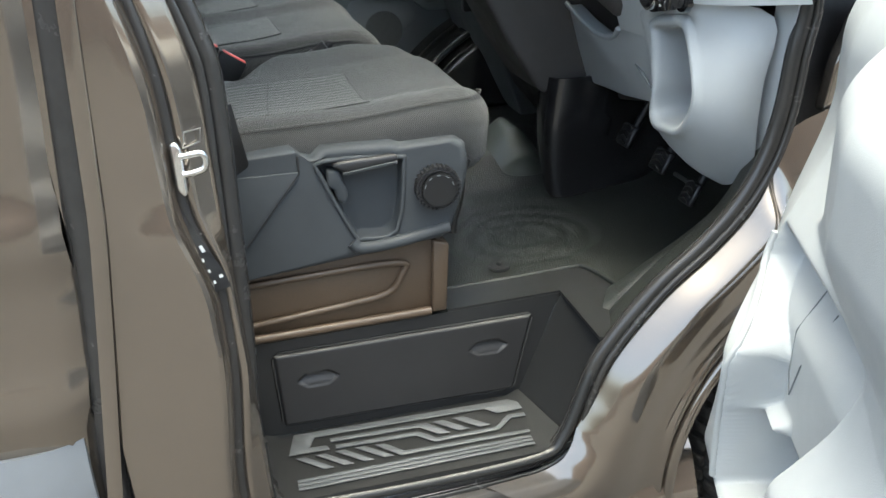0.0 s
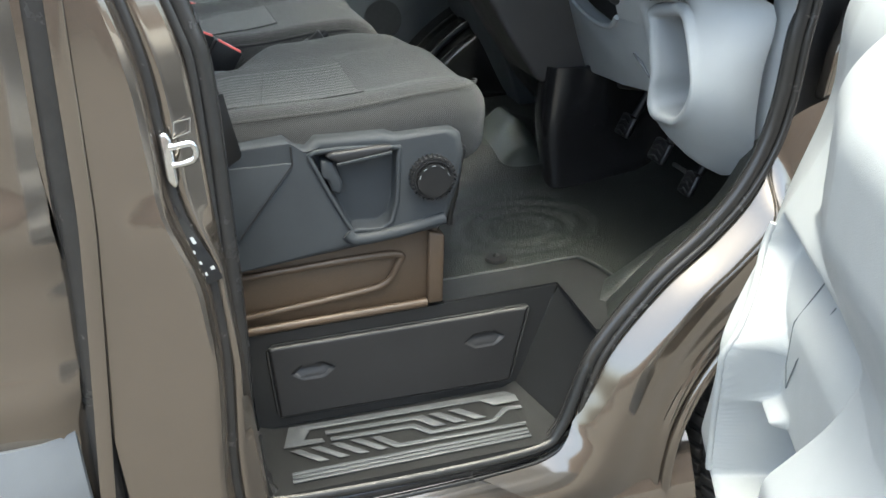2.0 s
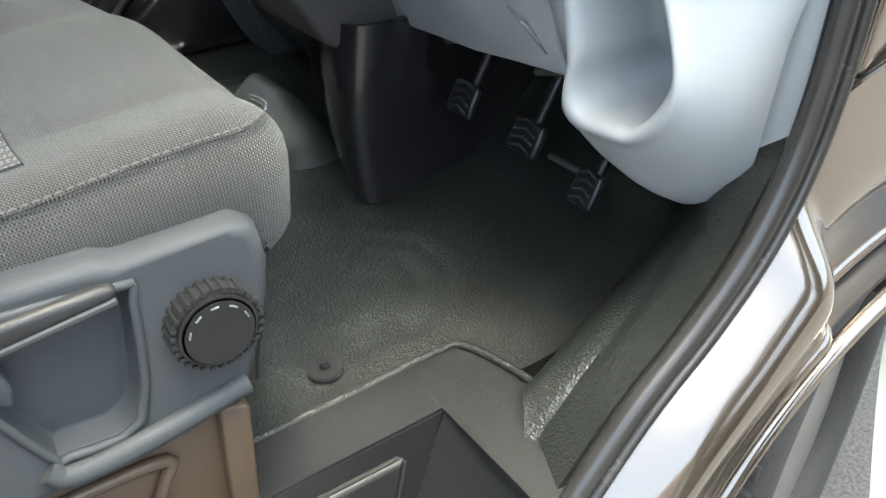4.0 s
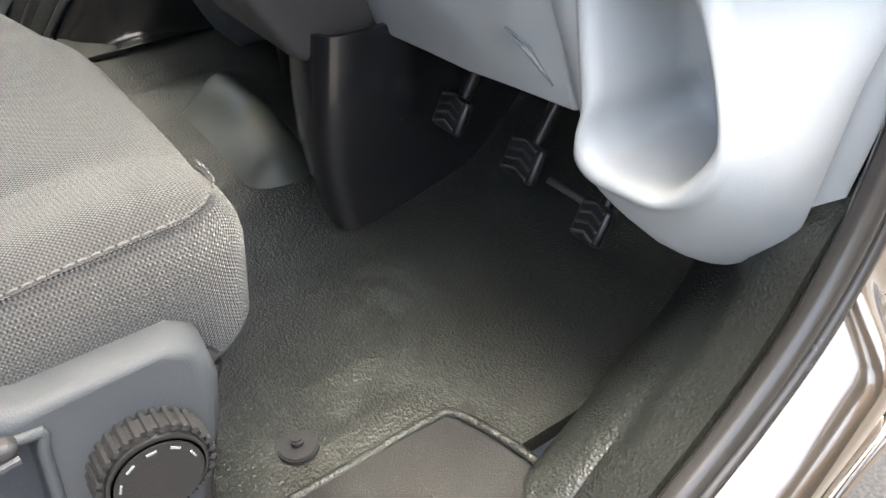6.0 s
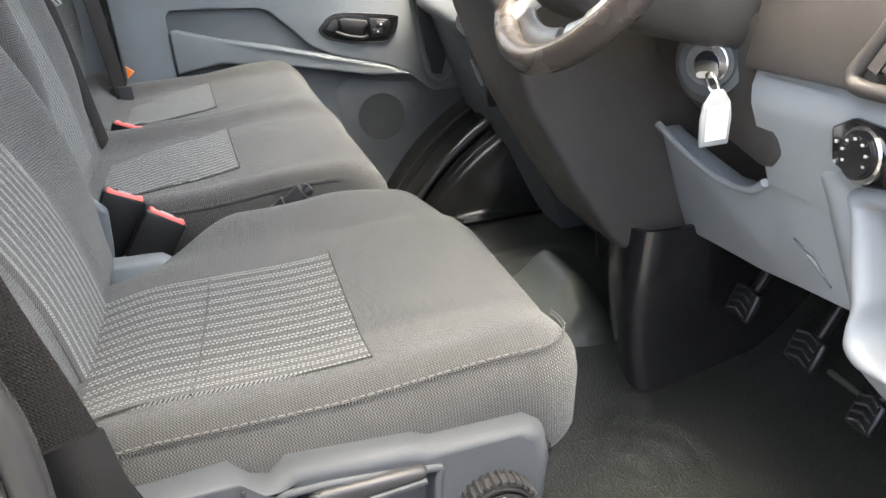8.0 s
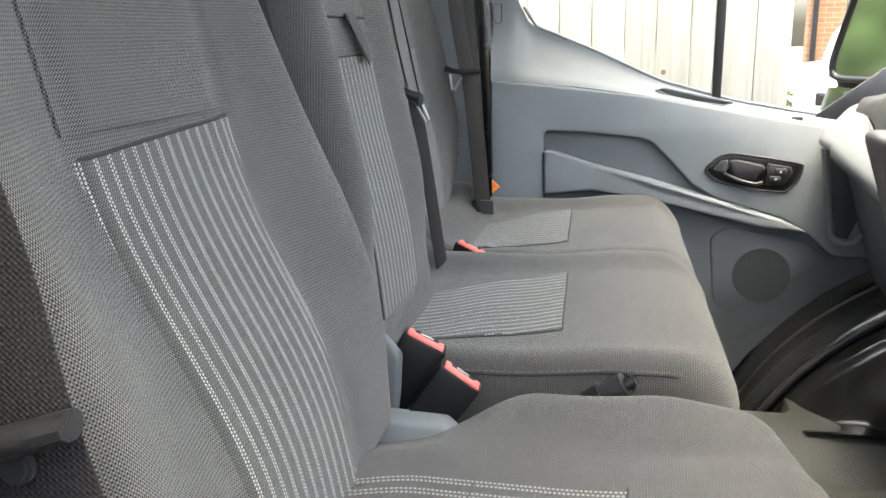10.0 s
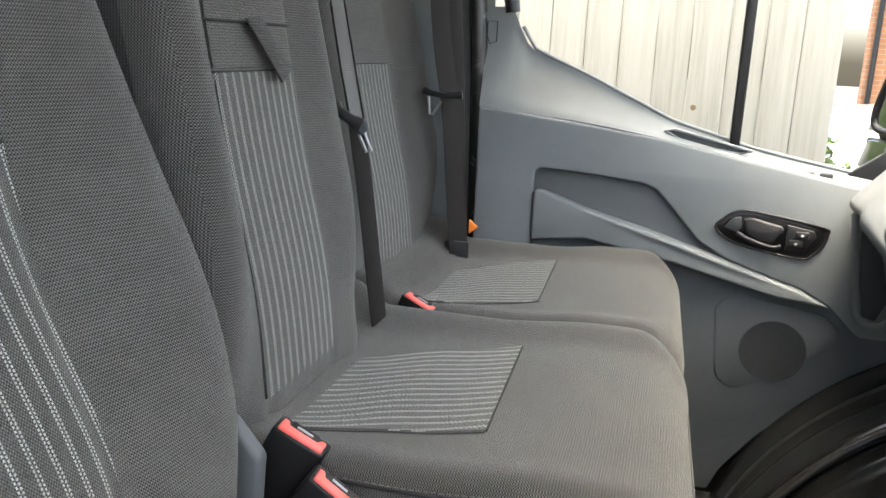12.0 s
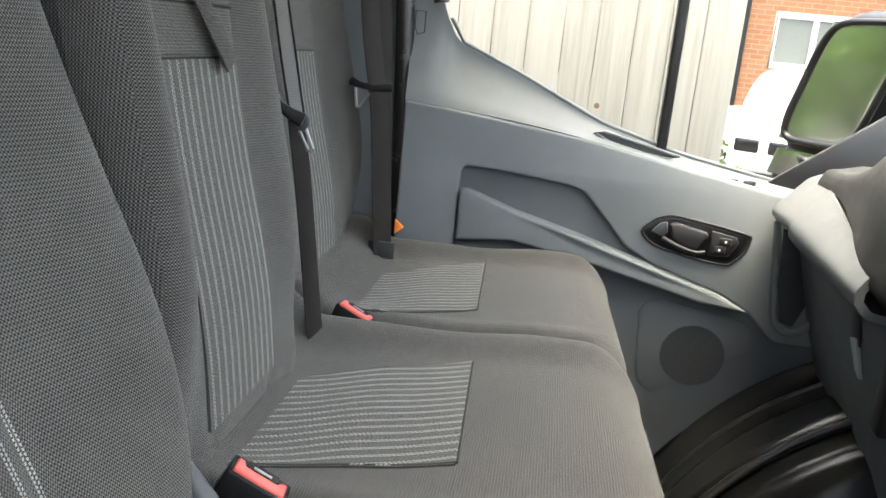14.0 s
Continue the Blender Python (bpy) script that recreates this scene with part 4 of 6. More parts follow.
def drv_back_x(y, z):
    """The backrest's front face."""
    t = (y - 0.455) / 0.275
    x = -0.168 + (1.33 - z) * BACK_LEAN - 0.012 * hill(z, 1.30, 0.12) + 0.018 * hill(z, 1.08, 0.12)
    side = ease(abs(t), 0.42, 0.88)
    x += side * ((0.036 if t > 0 else 0.05) * ease(z, 1.0, 1.25) * (1 - 0.62 * ease(z, 1.25, 1.5)))
    x -= 0.005 * hill(abs(t), 0.41, 0.03)
    return x


def drv_back(p):
    z = 1.31 + p.z
    half = 0.262 + 0.022 * hill(z, 1.20, 0.22) - 0.05 * ease(z, 1.45, 1.66) - 0.02 * ease(1.08 - z, 0, 0.12)
    y = 0.455 + p.y / 0.28 * half
    if p.x > 0:
        x = drv_back_x(y, z) - 0.05 + p.x
    else:
        x = -0.168 + (1.33 - z) * BACK_LEAN - 0.085 + p.x
    return Vector((x, y, z))


part("backrest", pillow((0.10, 0.56, 0.72), 0.047, (8, 48, 48), drv_back), CLOTH, seat)
part("back_insert", sheet(lambda u, v: (drv_back_x(lerp(0.345, 0.572, u), lerp(0.985, 1.332, v)) + 0.0036, lerp(lerp(0.352, 0.340, v), lerp(0.545, 0.576, v), u), lerp(0.985, lerp(1.326, 1.336, u), v)), 32, 40, 0.004), INSERT, seat, "striped woven cloth insert")
part("piping", tube([(drv_back_x(y, 1.332) + 0.001, y, lerp(1.327, 1.337, (y - 0.34) / 0.236)) for y in [0.34 + 0.0196 * k for k in range(13)]], 0.002, 6), SEAM, seat)
part("headrest_panel", sheet(lambda u, v: (drv_back_x(lerp(0.335, 0.585, u), lerp(1.345, 1.60, v)) + 0.0028, lerp(0.335, 0.585, u), lerp(1.345, 1.60, v)), 20, 20, 0.004), CLOTH, seat)
part("side_stitch", stitches([(drv_back_x(0.687, z) - 0.010, 0.690 + 0.014 * hill(z, 1.2, 0.2) - 0.03 * ease(z, 1.45, 1.66), z) for z in [1.03 + 0.02 * k for k in range(28)]]), THREAD, seat)

# plastic side shield with the lever's recess and the dial
shield_poly = [(-0.055, 0.975), (0.075, 0.982), (0.090, 0.968), (0.105, 0.964), (0.120, 0.977), (0.225, 0.972), (0.24, 0.966), (0.325, 0.966), (0.340, 0.955), (0.344, 0.925), (0.338, 0.89), (0.310, 0.815), (0.295, 0.805), (0.16, 0.793), (-0.02, 0.781), (-0.06, 0.782)]
rec = [(0.118, 0.958), (0.232, 0.950), (0.240, 0.935), (0.222, 0.832), (0.168, 0.826), (0.155, 0.834), (0.116, 0.93)]


def hollow_plate(poly, hole, y0, y1, depth, inset, rim):
    """A plate with a rounded rim and a hollow let into its front."""
    b = bmesh.new()
    cx, cz = sum(p[0] for p in poly) / len(poly), sum(p[1] for p in poly) / len(poly)
    rows = [[(x + (cx - x) * k * rim / max(0.02, abs(cx - x) + abs(cz - z)), y, z + (cz - z) * k * rim / max(0.02, abs(cx - x) + abs(cz - z))) for x, z in poly] for k, y in ((0, y1), (0, y0 + rim), (0.08, y0 + rim * 0.62), (0.3, y0 + rim * 0.29), (0.62, y0 + rim * 0.08), (1.0, y0), (1.15, y0))]
    vs = [[b.verts.new(p) for p in row] for row in rows]
    n = len(poly)
    for a, c in zip(vs, vs[1:]):
        for i in range(n):
            b.faces.new((a[i], a[(i + 1) % n], c[(i + 1) % n], c[i]))
    hx, hz = sum(p[0] for p in hole) / len(hole), sum(p[1] for p in hole) / len(hole)
    hv = [[b.verts.new((x + (hx - x) * k, y, z + (hz - z) * k)) for x, z in hole] for k, y in ((-0.05, y0), (-0.03, y0 + 0.0002), (0, y0 + depth * 0.08), (0.025, y0 + depth * 0.35), (inset * 0.8, y0 + depth * 0.95), (inset, y0 + depth), (inset + 0.04, y0 + depth))]
    m = len(hole)
    for a, c in zip(hv, hv[1:]):
        for i in range(m):
            b.faces.new((a[i], a[(i + 1) % m], c[(i + 1) % m], c[i]))
    b.faces.new(hv[-1])
    edges = [b.edges.get((vs[-1][i], vs[-1][(i + 1) % n])) for i in range(n)] + [b.edges.get((hv[0][i], hv[0][(i + 1) % m])) for i in range(m)]
    bmesh.ops.triangle_fill(b, use_beauty=True, use_dissolve=False, edges=edges)
    return b


shield = part("side_shield", hollow_plate(shield_poly, [(p.x, p.z) for p in curve([(x, 0, z) for x, z in rec], 3, True)], 0.150, 0.190, 0.026, 0.10, 0.016), SLATE, seat, "slate grey plastic seat shield", 60)
rear_poly = [(-0.056, 0.952), (0.083, 0.948), (0.080, 0.935), (-0.006, 0.842), (-0.056, 0.80)]
part("rear_cover", prism(rear_poly, "y", 0.1465, 0.151, 0.002), SLATE, shield)
part("cover_gap", sweep([(0.084, 0.1475, 0.972), (0.083, 0.1475, 0.945), (-0.008, 0.1475, 0.840)], ring(0.0016, 6), False, (0, 1, 0)), SEAM, shield)
part("recess_rim", sweep(curve([(x, 0.1505, z) for x, z in rec], 3, True), ring(0.004, 8), True, (0, 1, 0)), SLATE, shield)
part("lower_roll", tube(curve([(0.150, 0.149, 0.824), (0.165, 0.147, 0.812), (0.225, 0.146, 0.815), (0.305, 0.150, 0.825)], 5), 0.010, 8, False, None, (0, 1, 0)), SLATE, shield)
lever = part("lever", prism([(0.130, 0.951), (0.150, 0.937), (0.228, 0.945), (0.233, 0.954), (0.222, 0.958), (0.140, 0.957)], "y", 0.140, 0.172, 0.005), CHAR, seat, "black adjustment lever")
part("lever_edge", tube([(0.147, 0.141, 0.9375), (0.229, 0.141, 0.9455)], 0.0026, 6, False, None, (0, 1, 0)), SLATE, lever)
part("lever_stem", prism([(0.124, 0.945), (0.142, 0.94), (0.152, 0.905), (0.148, 0.888), (0.134, 0.895), (0.132, 0.912), (0.122, 0.918)], "y", 0.146, 0.174, 0.004), SLATE, lever)
dial = part("dial", disc((0.288, 0.150, 0.897), (0, -1, 0), 0.034, 0.020, 40, 0.004), CHAR, seat, "black ribbed lumbar dial")
db = bmesh.new()
for k in range(30):
    a = 6.2832 * k / 30
    c = (0.288 + 0.0335 * math.cos(a), 0.142, 0.897 + 0.0335 * math.sin(a))
    tube([(c[0], 0.150, c[2]), (c[0], 0.131, c[2])], 0.0024, 5, False, db)
part("ribs", db, CHAR, dial)
part("dial_face", disc((0.288, 0.1302, 0.897), (0, -1, 0), 0.028, 0.003, 36, 0.0015), BLACKP, dial)
for k in range(5):
    a = radians(20 + 35 * k)
    q = box(-0.003, 0.003, -0.0006, 0.0006, -0.0006, 0.0006, 0)
    bmesh.ops.transform(q, matrix=Matrix.Translation((0.288 + 0.023 * math.cos(a), 0.1266, 0.897 + 0.023 * math.sin(a))) @ Matrix.Rotation(-a + 1.57, 4, "Y"), verts=q.verts)
    part("mark", q, DOORGREY, dial)
part("rail", tube([(-0.2, 0.20, 0.805), (0.322, 0.20, 0.812)], 0.012, 8), BLACKP, seat)
part("rail_end", tube(curve([(0.325, 0.175, 0.935), (0.345, 0.175, 0.925), (0.338, 0.175, 0.90), (0.33, 0.18, 0.85), (0.322, 0.18, 0.825), (0.318, 0.18, 0.80)], 5), 0.006, 8), BLACKP, seat)
part("pan", box(-0.14, 0.33, 0.19, 0.70, 0.80, 0.925, 0.02), CHAR, seat)
part("side_tray", prism([(-0.14, 0.975), (0.0, 0.968), (0.015, 0.955), (0.0, 0.90), (-0.14, 0.90)], "y", 0.685, 0.725, 0.006), DOORGREY, seat, "grey plastic seat hinge cover")

# ---- passenger bench ----
bench = thing("passenger_bench", (0.05, 1.27, 0.66), "grey cloth double passenger bench with striped inserts", "bench seat")


def bench_top(x, y, c):
    t = (y - c) / 0.25
    z = 1.018 + (0.020 * ease(t, 0.58, 0.9) if t > 0 else 0.010 * ease(-t, 0.74, 0.95))
    z += 0.012 * ease(x, 0.05, 0.22) - 0.03 * ease(x, 0.27, 0.36)
    z -= 0.008 * ease(0.02 - x, 0, 0.1) * (1 - ease(abs(t), 0.5, 0.8))
    z += 0.036 * ease(-0.110 - x, 0, 0.06)
    return z


def bench_shape(c, half, skew):
    def shape(p):
        x, y = 0.05 + p.x, c + p.y
        t = p.y / half
        z = bench_top(x, c + t * 0.25, c) - 0.115 + p.z if p.z > -0.02 else 0.905 + p.z
        x -= 0.03 * ease(x, 0.1, 0.34) * ease(abs(t), 0.7, 1.05) + skew * (y - 1.0) * ease(x, 0.0, 0.33)
        x -= 0.015 * ease(-p.z, 0.0, 0.1) * ease(x, 0.2, 0.33)
        return Vector((x, y, z))
    return shape


def bench_cushion(c, half, skew):
    return pillow((0.58, half * 2, 0.23), 0.05, (46, 40, 14), bench_shape(c, half, skew))


for c, half, rear, fore, x1 in ((1.012, 0.245, (0.826, 1.056), (0.884, 1.155), 0.108), (1.512, 0.243, (1.285, 1.535), (1.378, 1.668), 0.080)):
    part("cushion", bench_cushion(c, half, 0.03), CLOTH, bench)

    def patch(u, v):
        x, y = lerp(-0.088, x1 + 0.012 * (1 - v), u), lerp(lerp(rear[0], rear[1], v), lerp(fore[0], fore[1], v), u)
        return (x, y, bench_top(x, y, c) + 0.0028)

    part("cushion_insert", sheet(patch, 36, 40, 0.005), INSERTC, bench, "striped woven cloth insert")
    part("piping", tube([Vector(patch(1, k / 14)) + Vector((0.001, 0, -0.0015)) for k in range(15)], 0.0014, 6), SEAM, bench)
    for s in (0, 1):
        part("seam", tube([Vector(patch(k / 19, s)) + Vector((0, 0.006 * s - 0.003, -0.002)) for k in range(20)], 0.0016, 6), CLOTHD, bench)
near = bench_shape(1.012, 0.245, 0.03)
bench_line = [near(Vector((-0.060 + 0.02 * k, -0.2400, 0.088))) for k in range(15)] + [near(Vector((0.245, -0.236, 0.088))), near(Vector((0.265, -0.222, 0.088))), near(Vector((0.279, -0.19, 0.088))), near(Vector((0.284, -0.10, 0.086))), near(Vector((0.284, 0.10, 0.086)))]
part("edge_seam", tube(bench_line, 0.0018, 5), SEAM, bench)
part("stitching", stitches([q + Vector((0, -0.0012, 0.004)) for q in bench_line]), THREAD, bench)
part("base", box(-0.14, 0.29, 0.80, 1.74, 0.68, 0.83, 0.015), CHAR, bench)
for y in (0.9, 1.65):
    part("leg", box(-0.1, 0.2, y - 0.03, y + 0.03, 0.661, 0.69, 0.005), CHAR, bench)


def bench_back_x(y, z, c):
    t = (y - c) / 0.24
    x = -0.174 - (0.074 if c > 1.2 else 0.0) + (1.378 - z) * 0.165 + 0.010 * hill(z, 1.14, 0.12)
    x += (0.042 if t < 0 or c > 1.2 else 0.024) * ease(abs(t), 0.42, 0.85) * (1 - 0.35 * ease(z, 1.3, 1.6)) * ease(z, 1.02, 1.26)
    x -= (0.02 if c > 1.2 else -0.012 if t > 0 else 0.02) * ease(1.10 - z, 0, 0.1) * ease(abs(t), 0.45, 0.9)
    x -= 0.005 * hill(abs(t), 0.42, 0.03)
    return x


def bench_back(c, half):
    def shape(p):
        z = 1.36 + p.z
        h = half - 0.012 * ease(1.12 - z, 0, 0.12) + 0.01 * hill(z, 1.2, 0.2)
        y = c + p.y / half * h
        base = -0.174 - (0.074 if c > 1.2 else 0.0) + (1.378 - z) * 0.165
        x = bench_back_x(c + (y - c) * 0.24 / half, z, c) - 0.065 + p.x if p.x > 0 else base - 0.095 + p.x
        return Vector((x, y, z))
    return pillow((0.13, half * 2, 0.76), 0.05, (10, 40, 48), shape)


for c, half, a, w in ((0.935, 0.192, 0.847, 0.092), (1.485, 0.235, 1.398, 0.084)):
    part("backrest", bench_back(c, half), CLOTH, bench)
    m_ = a + w
    part("back_insert", sheet(lambda u, v: (bench_back_x(lerp(m_ - w, m_ + w, u), lerp(1.04, 1.38, v), c) + 0.0034, lerp(m_ - w, m_ + w, u) - 0.008 * (1 - v), lerp(1.04, 1.38, v)), 28, 36, 0.004), INSERT, bench, "striped woven cloth insert")
    part("piping", tube([(bench_back_x(y, 1.381, c) + 0.0012, y, 1.381) for y in [m_ - w + 2 * w * k / 12 for k in range(13)]], 0.0013, 6), SEAM, bench)
    part("head_panel", sheet(lambda u, v: (bench_back_x(lerp(m_ - w, m_ + w, u), lerp(1.385, 1.66, v), c) + 0.003, lerp(m_ - w, m_ + w, u), lerp(1.385, 1.66, v)), 16, 16, 0.004), CLOTH, bench)
part("piping", tube([(bench_back_x(y, 1.432, 0.935) + 0.003, y, 1.432) for y in [0.838 + 0.0158 * k for k in range(13)]], 0.002, 6), SEAM, bench)


def back_side(a, z, out=0.0, back=0.0):
    """A place on the near backrest's rounded inner edge: a from 0 on the front to 90 on the side."""
    h = (0.192 - 0.012 * ease(1.12 - z, 0, 0.12) + 0.01 * hill(z, 1.2, 0.2)) / 0.192
    r = 0.05 + out
    front = bench_back_x(0.78, z, 0.935)
    return (front - 0.05 + r * math.cos(radians(a)) - back, 0.935 - (0.142 + r * math.sin(radians(a))) * h, z)


def side_cover(u, v):
    z = lerp(1.04, 1.70, v)
    return back_side(lerp(44, 90, min(1, u / 0.4)), z, 0.0015, 0.075 * max(0.0, u - 0.4) / 0.6)


# side panel in darker cloth, with the shade between the seats put into it
part("side_panel", sheet(side_cover, 20, 40, -0.003), CLOTHD, bench, "side panel cloth darkened for the shade beside the backrest")
part("side_stitch", stitches([back_side(41, 1.05 + 0.02 * k, 0.0025) for k in range(32)]), THREAD, bench)
part("pull_strap", warp(prism([(0.908, 1.436), (0.944, 1.440), (0.966, 1.414), (0.996, 1.382), (0.966, 1.368), (0.938, 1.402)], "x", 0.0, 0.003, 0.0008), lambda x, y, z: (-0.172 + x + (1.44 - z) * 0.20, y, z)), CLOTHD, bench, "dark webbing pull strap")

hinge = prism([(-0.150, 1.02), (-0.110, 1.070), (-0.088, 1.072), (-0.058, 1.036), (-0.062, 0.985), (-0.075, 0.90), (-0.15, 0.90)], "y", 0.722, 0.742, 0.006, 3)
part("hinge_cover", hinge, LOWGREY, bench, "pale grey backrest hinge cover")

# ---- belts and buckles ----
def buckle(at, tilt, turn, label):
    b_ = thing("seat_belt_buckle", at, label, "buckle", "seat belt buckles")
    m = pose(*at, 0, tilt, turn)

    def put(q):
        bmesh.ops.transform(q, matrix=m, verts=q.verts)
        return q

    case = part("case", put(prism([(-0.025, -0.095), (0.025, -0.095), (0.029, -0.03), (0.029, 0.003), (-0.029, 0.003), (-0.029, -0.03)], "y", -0.0145, 0.0145, 0.003, 2)), DULLB, b_)
    part("case_mark", put(box(-0.008, 0.008, -0.0142, -0.0132, -0.045, -0.036, 0.0)), CHAR, case)
    button = part("release_button", put(prism([(-0.0245, -0.0125), (0.0245, -0.0125), (0.0245, 0.006), (0.018, 0.006), (0.0155, -0.001), (-0.0155, -0.001), (-0.018, 0.006), (-0.0245, 0.006)], "z", -0.004, 0.0060, 0.0018)), RED, b_, "red release button")
    part("slot", put(box(-0.0150, 0.0150, 0.0, 0.0115, 0.002, 0.0042, 0.0)), SEAM, case)
    part("latch_bar", put(box(-0.009, 0.009, 0.003, 0.006, 0.003, 0.0055, 0.0006)), STEEL, case)
    part("stalk", put(box(-0.014, 0.014, -0.007, 0.007, -0.19, -0.09, 0.004)), DULLB, b_)
    return b_


buckle((-0.040, 0.775, 1.038), 28, 6, "black belt buckle with red button beside the bench")
buckle((0.012, 0.738, 1.010), 36, 6, "black belt buckle with red button beside the driver seat")
buckle((-0.072, 1.262, 1.030), 22, -10, "black belt buckle with red button between the bench seats")


def belt(name, pts, web, width, label, up):
    t = thing(name, pts[-1], label, "seat belt", "seat belts")
    part("webbing", sweep(curve(pts, 8), flat(width, 0.0025), False, up), web, t)
    return t


b1 = belt("middle_seat_belt", [(-0.150, 1.178, 1.313), (-0.133, 1.178, 1.207), (-0.112, 1.180, 1.044), (-0.106, 1.182, 1.000), (-0.108, 1.184, 0.955)], WEB, 0.030, "grey seat belt hanging between the bench seats", (1, -0.5, 0))
part("upper_webbing", sweep(curve([(-0.235, 1.165, 1.78), (-0.173, 1.176, 1.434), (-0.149, 1.178, 1.312)], 8), flat(0.028, 0.0025), False, (1, -0.5, 0)), WEBL, b1, "paler grey upper webbing")
for k in (-0.007, 0.007):
    part("woven_rib", tube(curve([(-0.2335, 1.164 + k * 1.6, 1.78), (-0.1715 + k * 0.8, 1.174 + k * 1.6, 1.434), (-0.1475 + k * 0.8, 1.176 + k * 1.6, 1.312)], 8), 0.0014, 5), WEB, b1)
tongue = part("tongue", sweep([(-0.178, 1.172, 1.328), (-0.168, 1.162, 1.322), (-0.150, 1.160, 1.313), (-0.134, 1.162, 1.306)], lambda t: ring(0.0098 - 0.003 * math.sin(t * 3.14), 10), False), CHAR, b1, "black belt tongue")
part("blade_root", prism([(-0.150, 1.314), (-0.128, 1.312), (-0.126, 1.302), (-0.132, 1.292), (-0.142, 1.294)], "y", 1.158, 1.166, 0.002), SLATE, tongue)
part("blade", sweep([(-0.140, 1.161, 1.296), (-0.127, 1.161, 1.270), (-0.120, 1.161, 1.272), (-0.131, 1.161, 1.298)], flat(0.004, 0.0025), True, (0, 1, 0)), STEEL, tongue, "bright steel blade")
b2 = belt("outer_seat_belt", [(-0.21, 1.69, 1.78), (-0.173, 1.66, 1.46), (-0.144, 1.655, 1.295), (-0.129, 1.655, 1.143), (-0.115, 1.655, 1.0)], WEB, 0.050, "black seat belt hanging by the passenger door pillar", (1, -0.5, 0))
tongue = part("tongue", sweep([(-0.193, 1.640, 1.332), (-0.178, 1.634, 1.328), (-0.150, 1.630, 1.324), (-0.118, 1.636, 1.328)], lambda t: ring(0.0085 - 0.003 * math.sin(t * 3.14), 10), False), BLACKP, b2, "black belt tongue")
part("blade", sweep([(-0.184, 1.634, 1.322), (-0.180, 1.632, 1.288), (-0.174, 1.632, 1.288), (-0.158, 1.632, 1.314)], flat(0.005, 0.0025), False, (0, 1, 0)), STEEL, tongue, "bright steel blade")
part("webbing_return", sweep(curve([(-0.20, 1.73, 1.78), (-0.158, 1.705, 1.46), (-0.135, 1.69, 1.2), (-0.118, 1.672, 1.03)], 8), flat(0.04, 0.0025), False, (1, -0.7, 0)), WEB, b2)
part("lower_anchor", prism([(-0.142, 1.042), (-0.092, 1.042), (-0.092, 0.998), (-0.104, 0.984), (-0.130, 0.984), (-0.142, 0.998)], "y", 1.642, 1.650, 0.002), CHAR, b2)
part("belt_marker", prism([(-0.098, 1.085), (-0.098, 1.055), (-0.080, 1.070)], "y", 1.66, 1.668, 0.002), ORANGE, b2, "orange plastic tab")
b3 = belt("driver_seat_belt", [(-0.22, 0.10, 1.80), (-0.098, 0.128, 1.386), (-0.068, 0.13, 1.24), (-0.050, 0.13, 1.16), (-0.031, 0.13, 1.085), (-0.016, 0.134, 1.01), (-0.010, 0.160, 0.955), (-0.008, 0.185, 0.90)], WEB, 0.050, "worn dark brown seat belt beside the driver seat", (0.18, -1, 0.1))
bar = curve([(-0.128, 0.118, 1.219), (-0.10, 0.116, 1.228), (-0.065, 0.116, 1.238), (-0.036, 0.122, 1.246)], 5)
slide = part("slide_bar", sweep(bar, lambda t: ring(lerp(0.0085, 0.007, t), 10, 0.012), False, (0, 1, 0)), BLACKP, b3, "black plastic belt slide")
part("button", disc((-0.068, 0.126, 1.222), (0.1, -1, 0.1), 0.0085, 0.008, 16, 0.002), CHAR, b3)
part("anchor_sleeve", sweep(curve([(-0.024, 0.127, 1.060), (-0.018, 0.130, 1.01), (-0.013, 0.146, 0.965), (-0.010, 0.175, 0.91)], 4), flat(0.056, 0.006), False, (0.18, -1, 0.1)), BLACKP, b3)

brake = thing("handbrake", (0.1, 0.75, 0.66), "grey handbrake lever with a button end between the seats", "handbrake")
part("lever", sweep(curve([(0.03, 0.752, 0.86), (0.10, 0.75, 0.925), (0.168, 0.745, 0.985), (0.205, 0.742, 1.012)], 6), lambda s: ring(lerp(0.012, 0.0155, s), 12), False), CHAR, brake)
part("button", disc((0.205, 0.742, 1.012), (1, 0, 0.6), 0.0085, 0.012, 14, 0.002), BLACKP, brake)
part("gaiter", pillow((0.12, 0.06, 0.24), 0.025, (8, 6, 8), lambda p: Vector((0.0 + p.x, 0.75 + p.y * (1 - p.z), 0.79 + p.z))), BLACKP, brake)
part("collar", sweep([(0.166, 0.745, 0.983), (0.182, 0.744, 0.995)], ring(0.0185, 14), False), BLACKP, brake)

# ---- dashboard ----
dash = thing("dashboard", (0.9, 0.95, 0.66), "grey and black van dashboard with storage bin and vents", "dashboard")


def lower_x(y, z):
    """The driver's lower panel leans away towards the floor."""
    return 0.654 + 0.30 * max(0.0, 1.16 - z) + 0.06 * ease(0.06 - y, 0, 0.1)


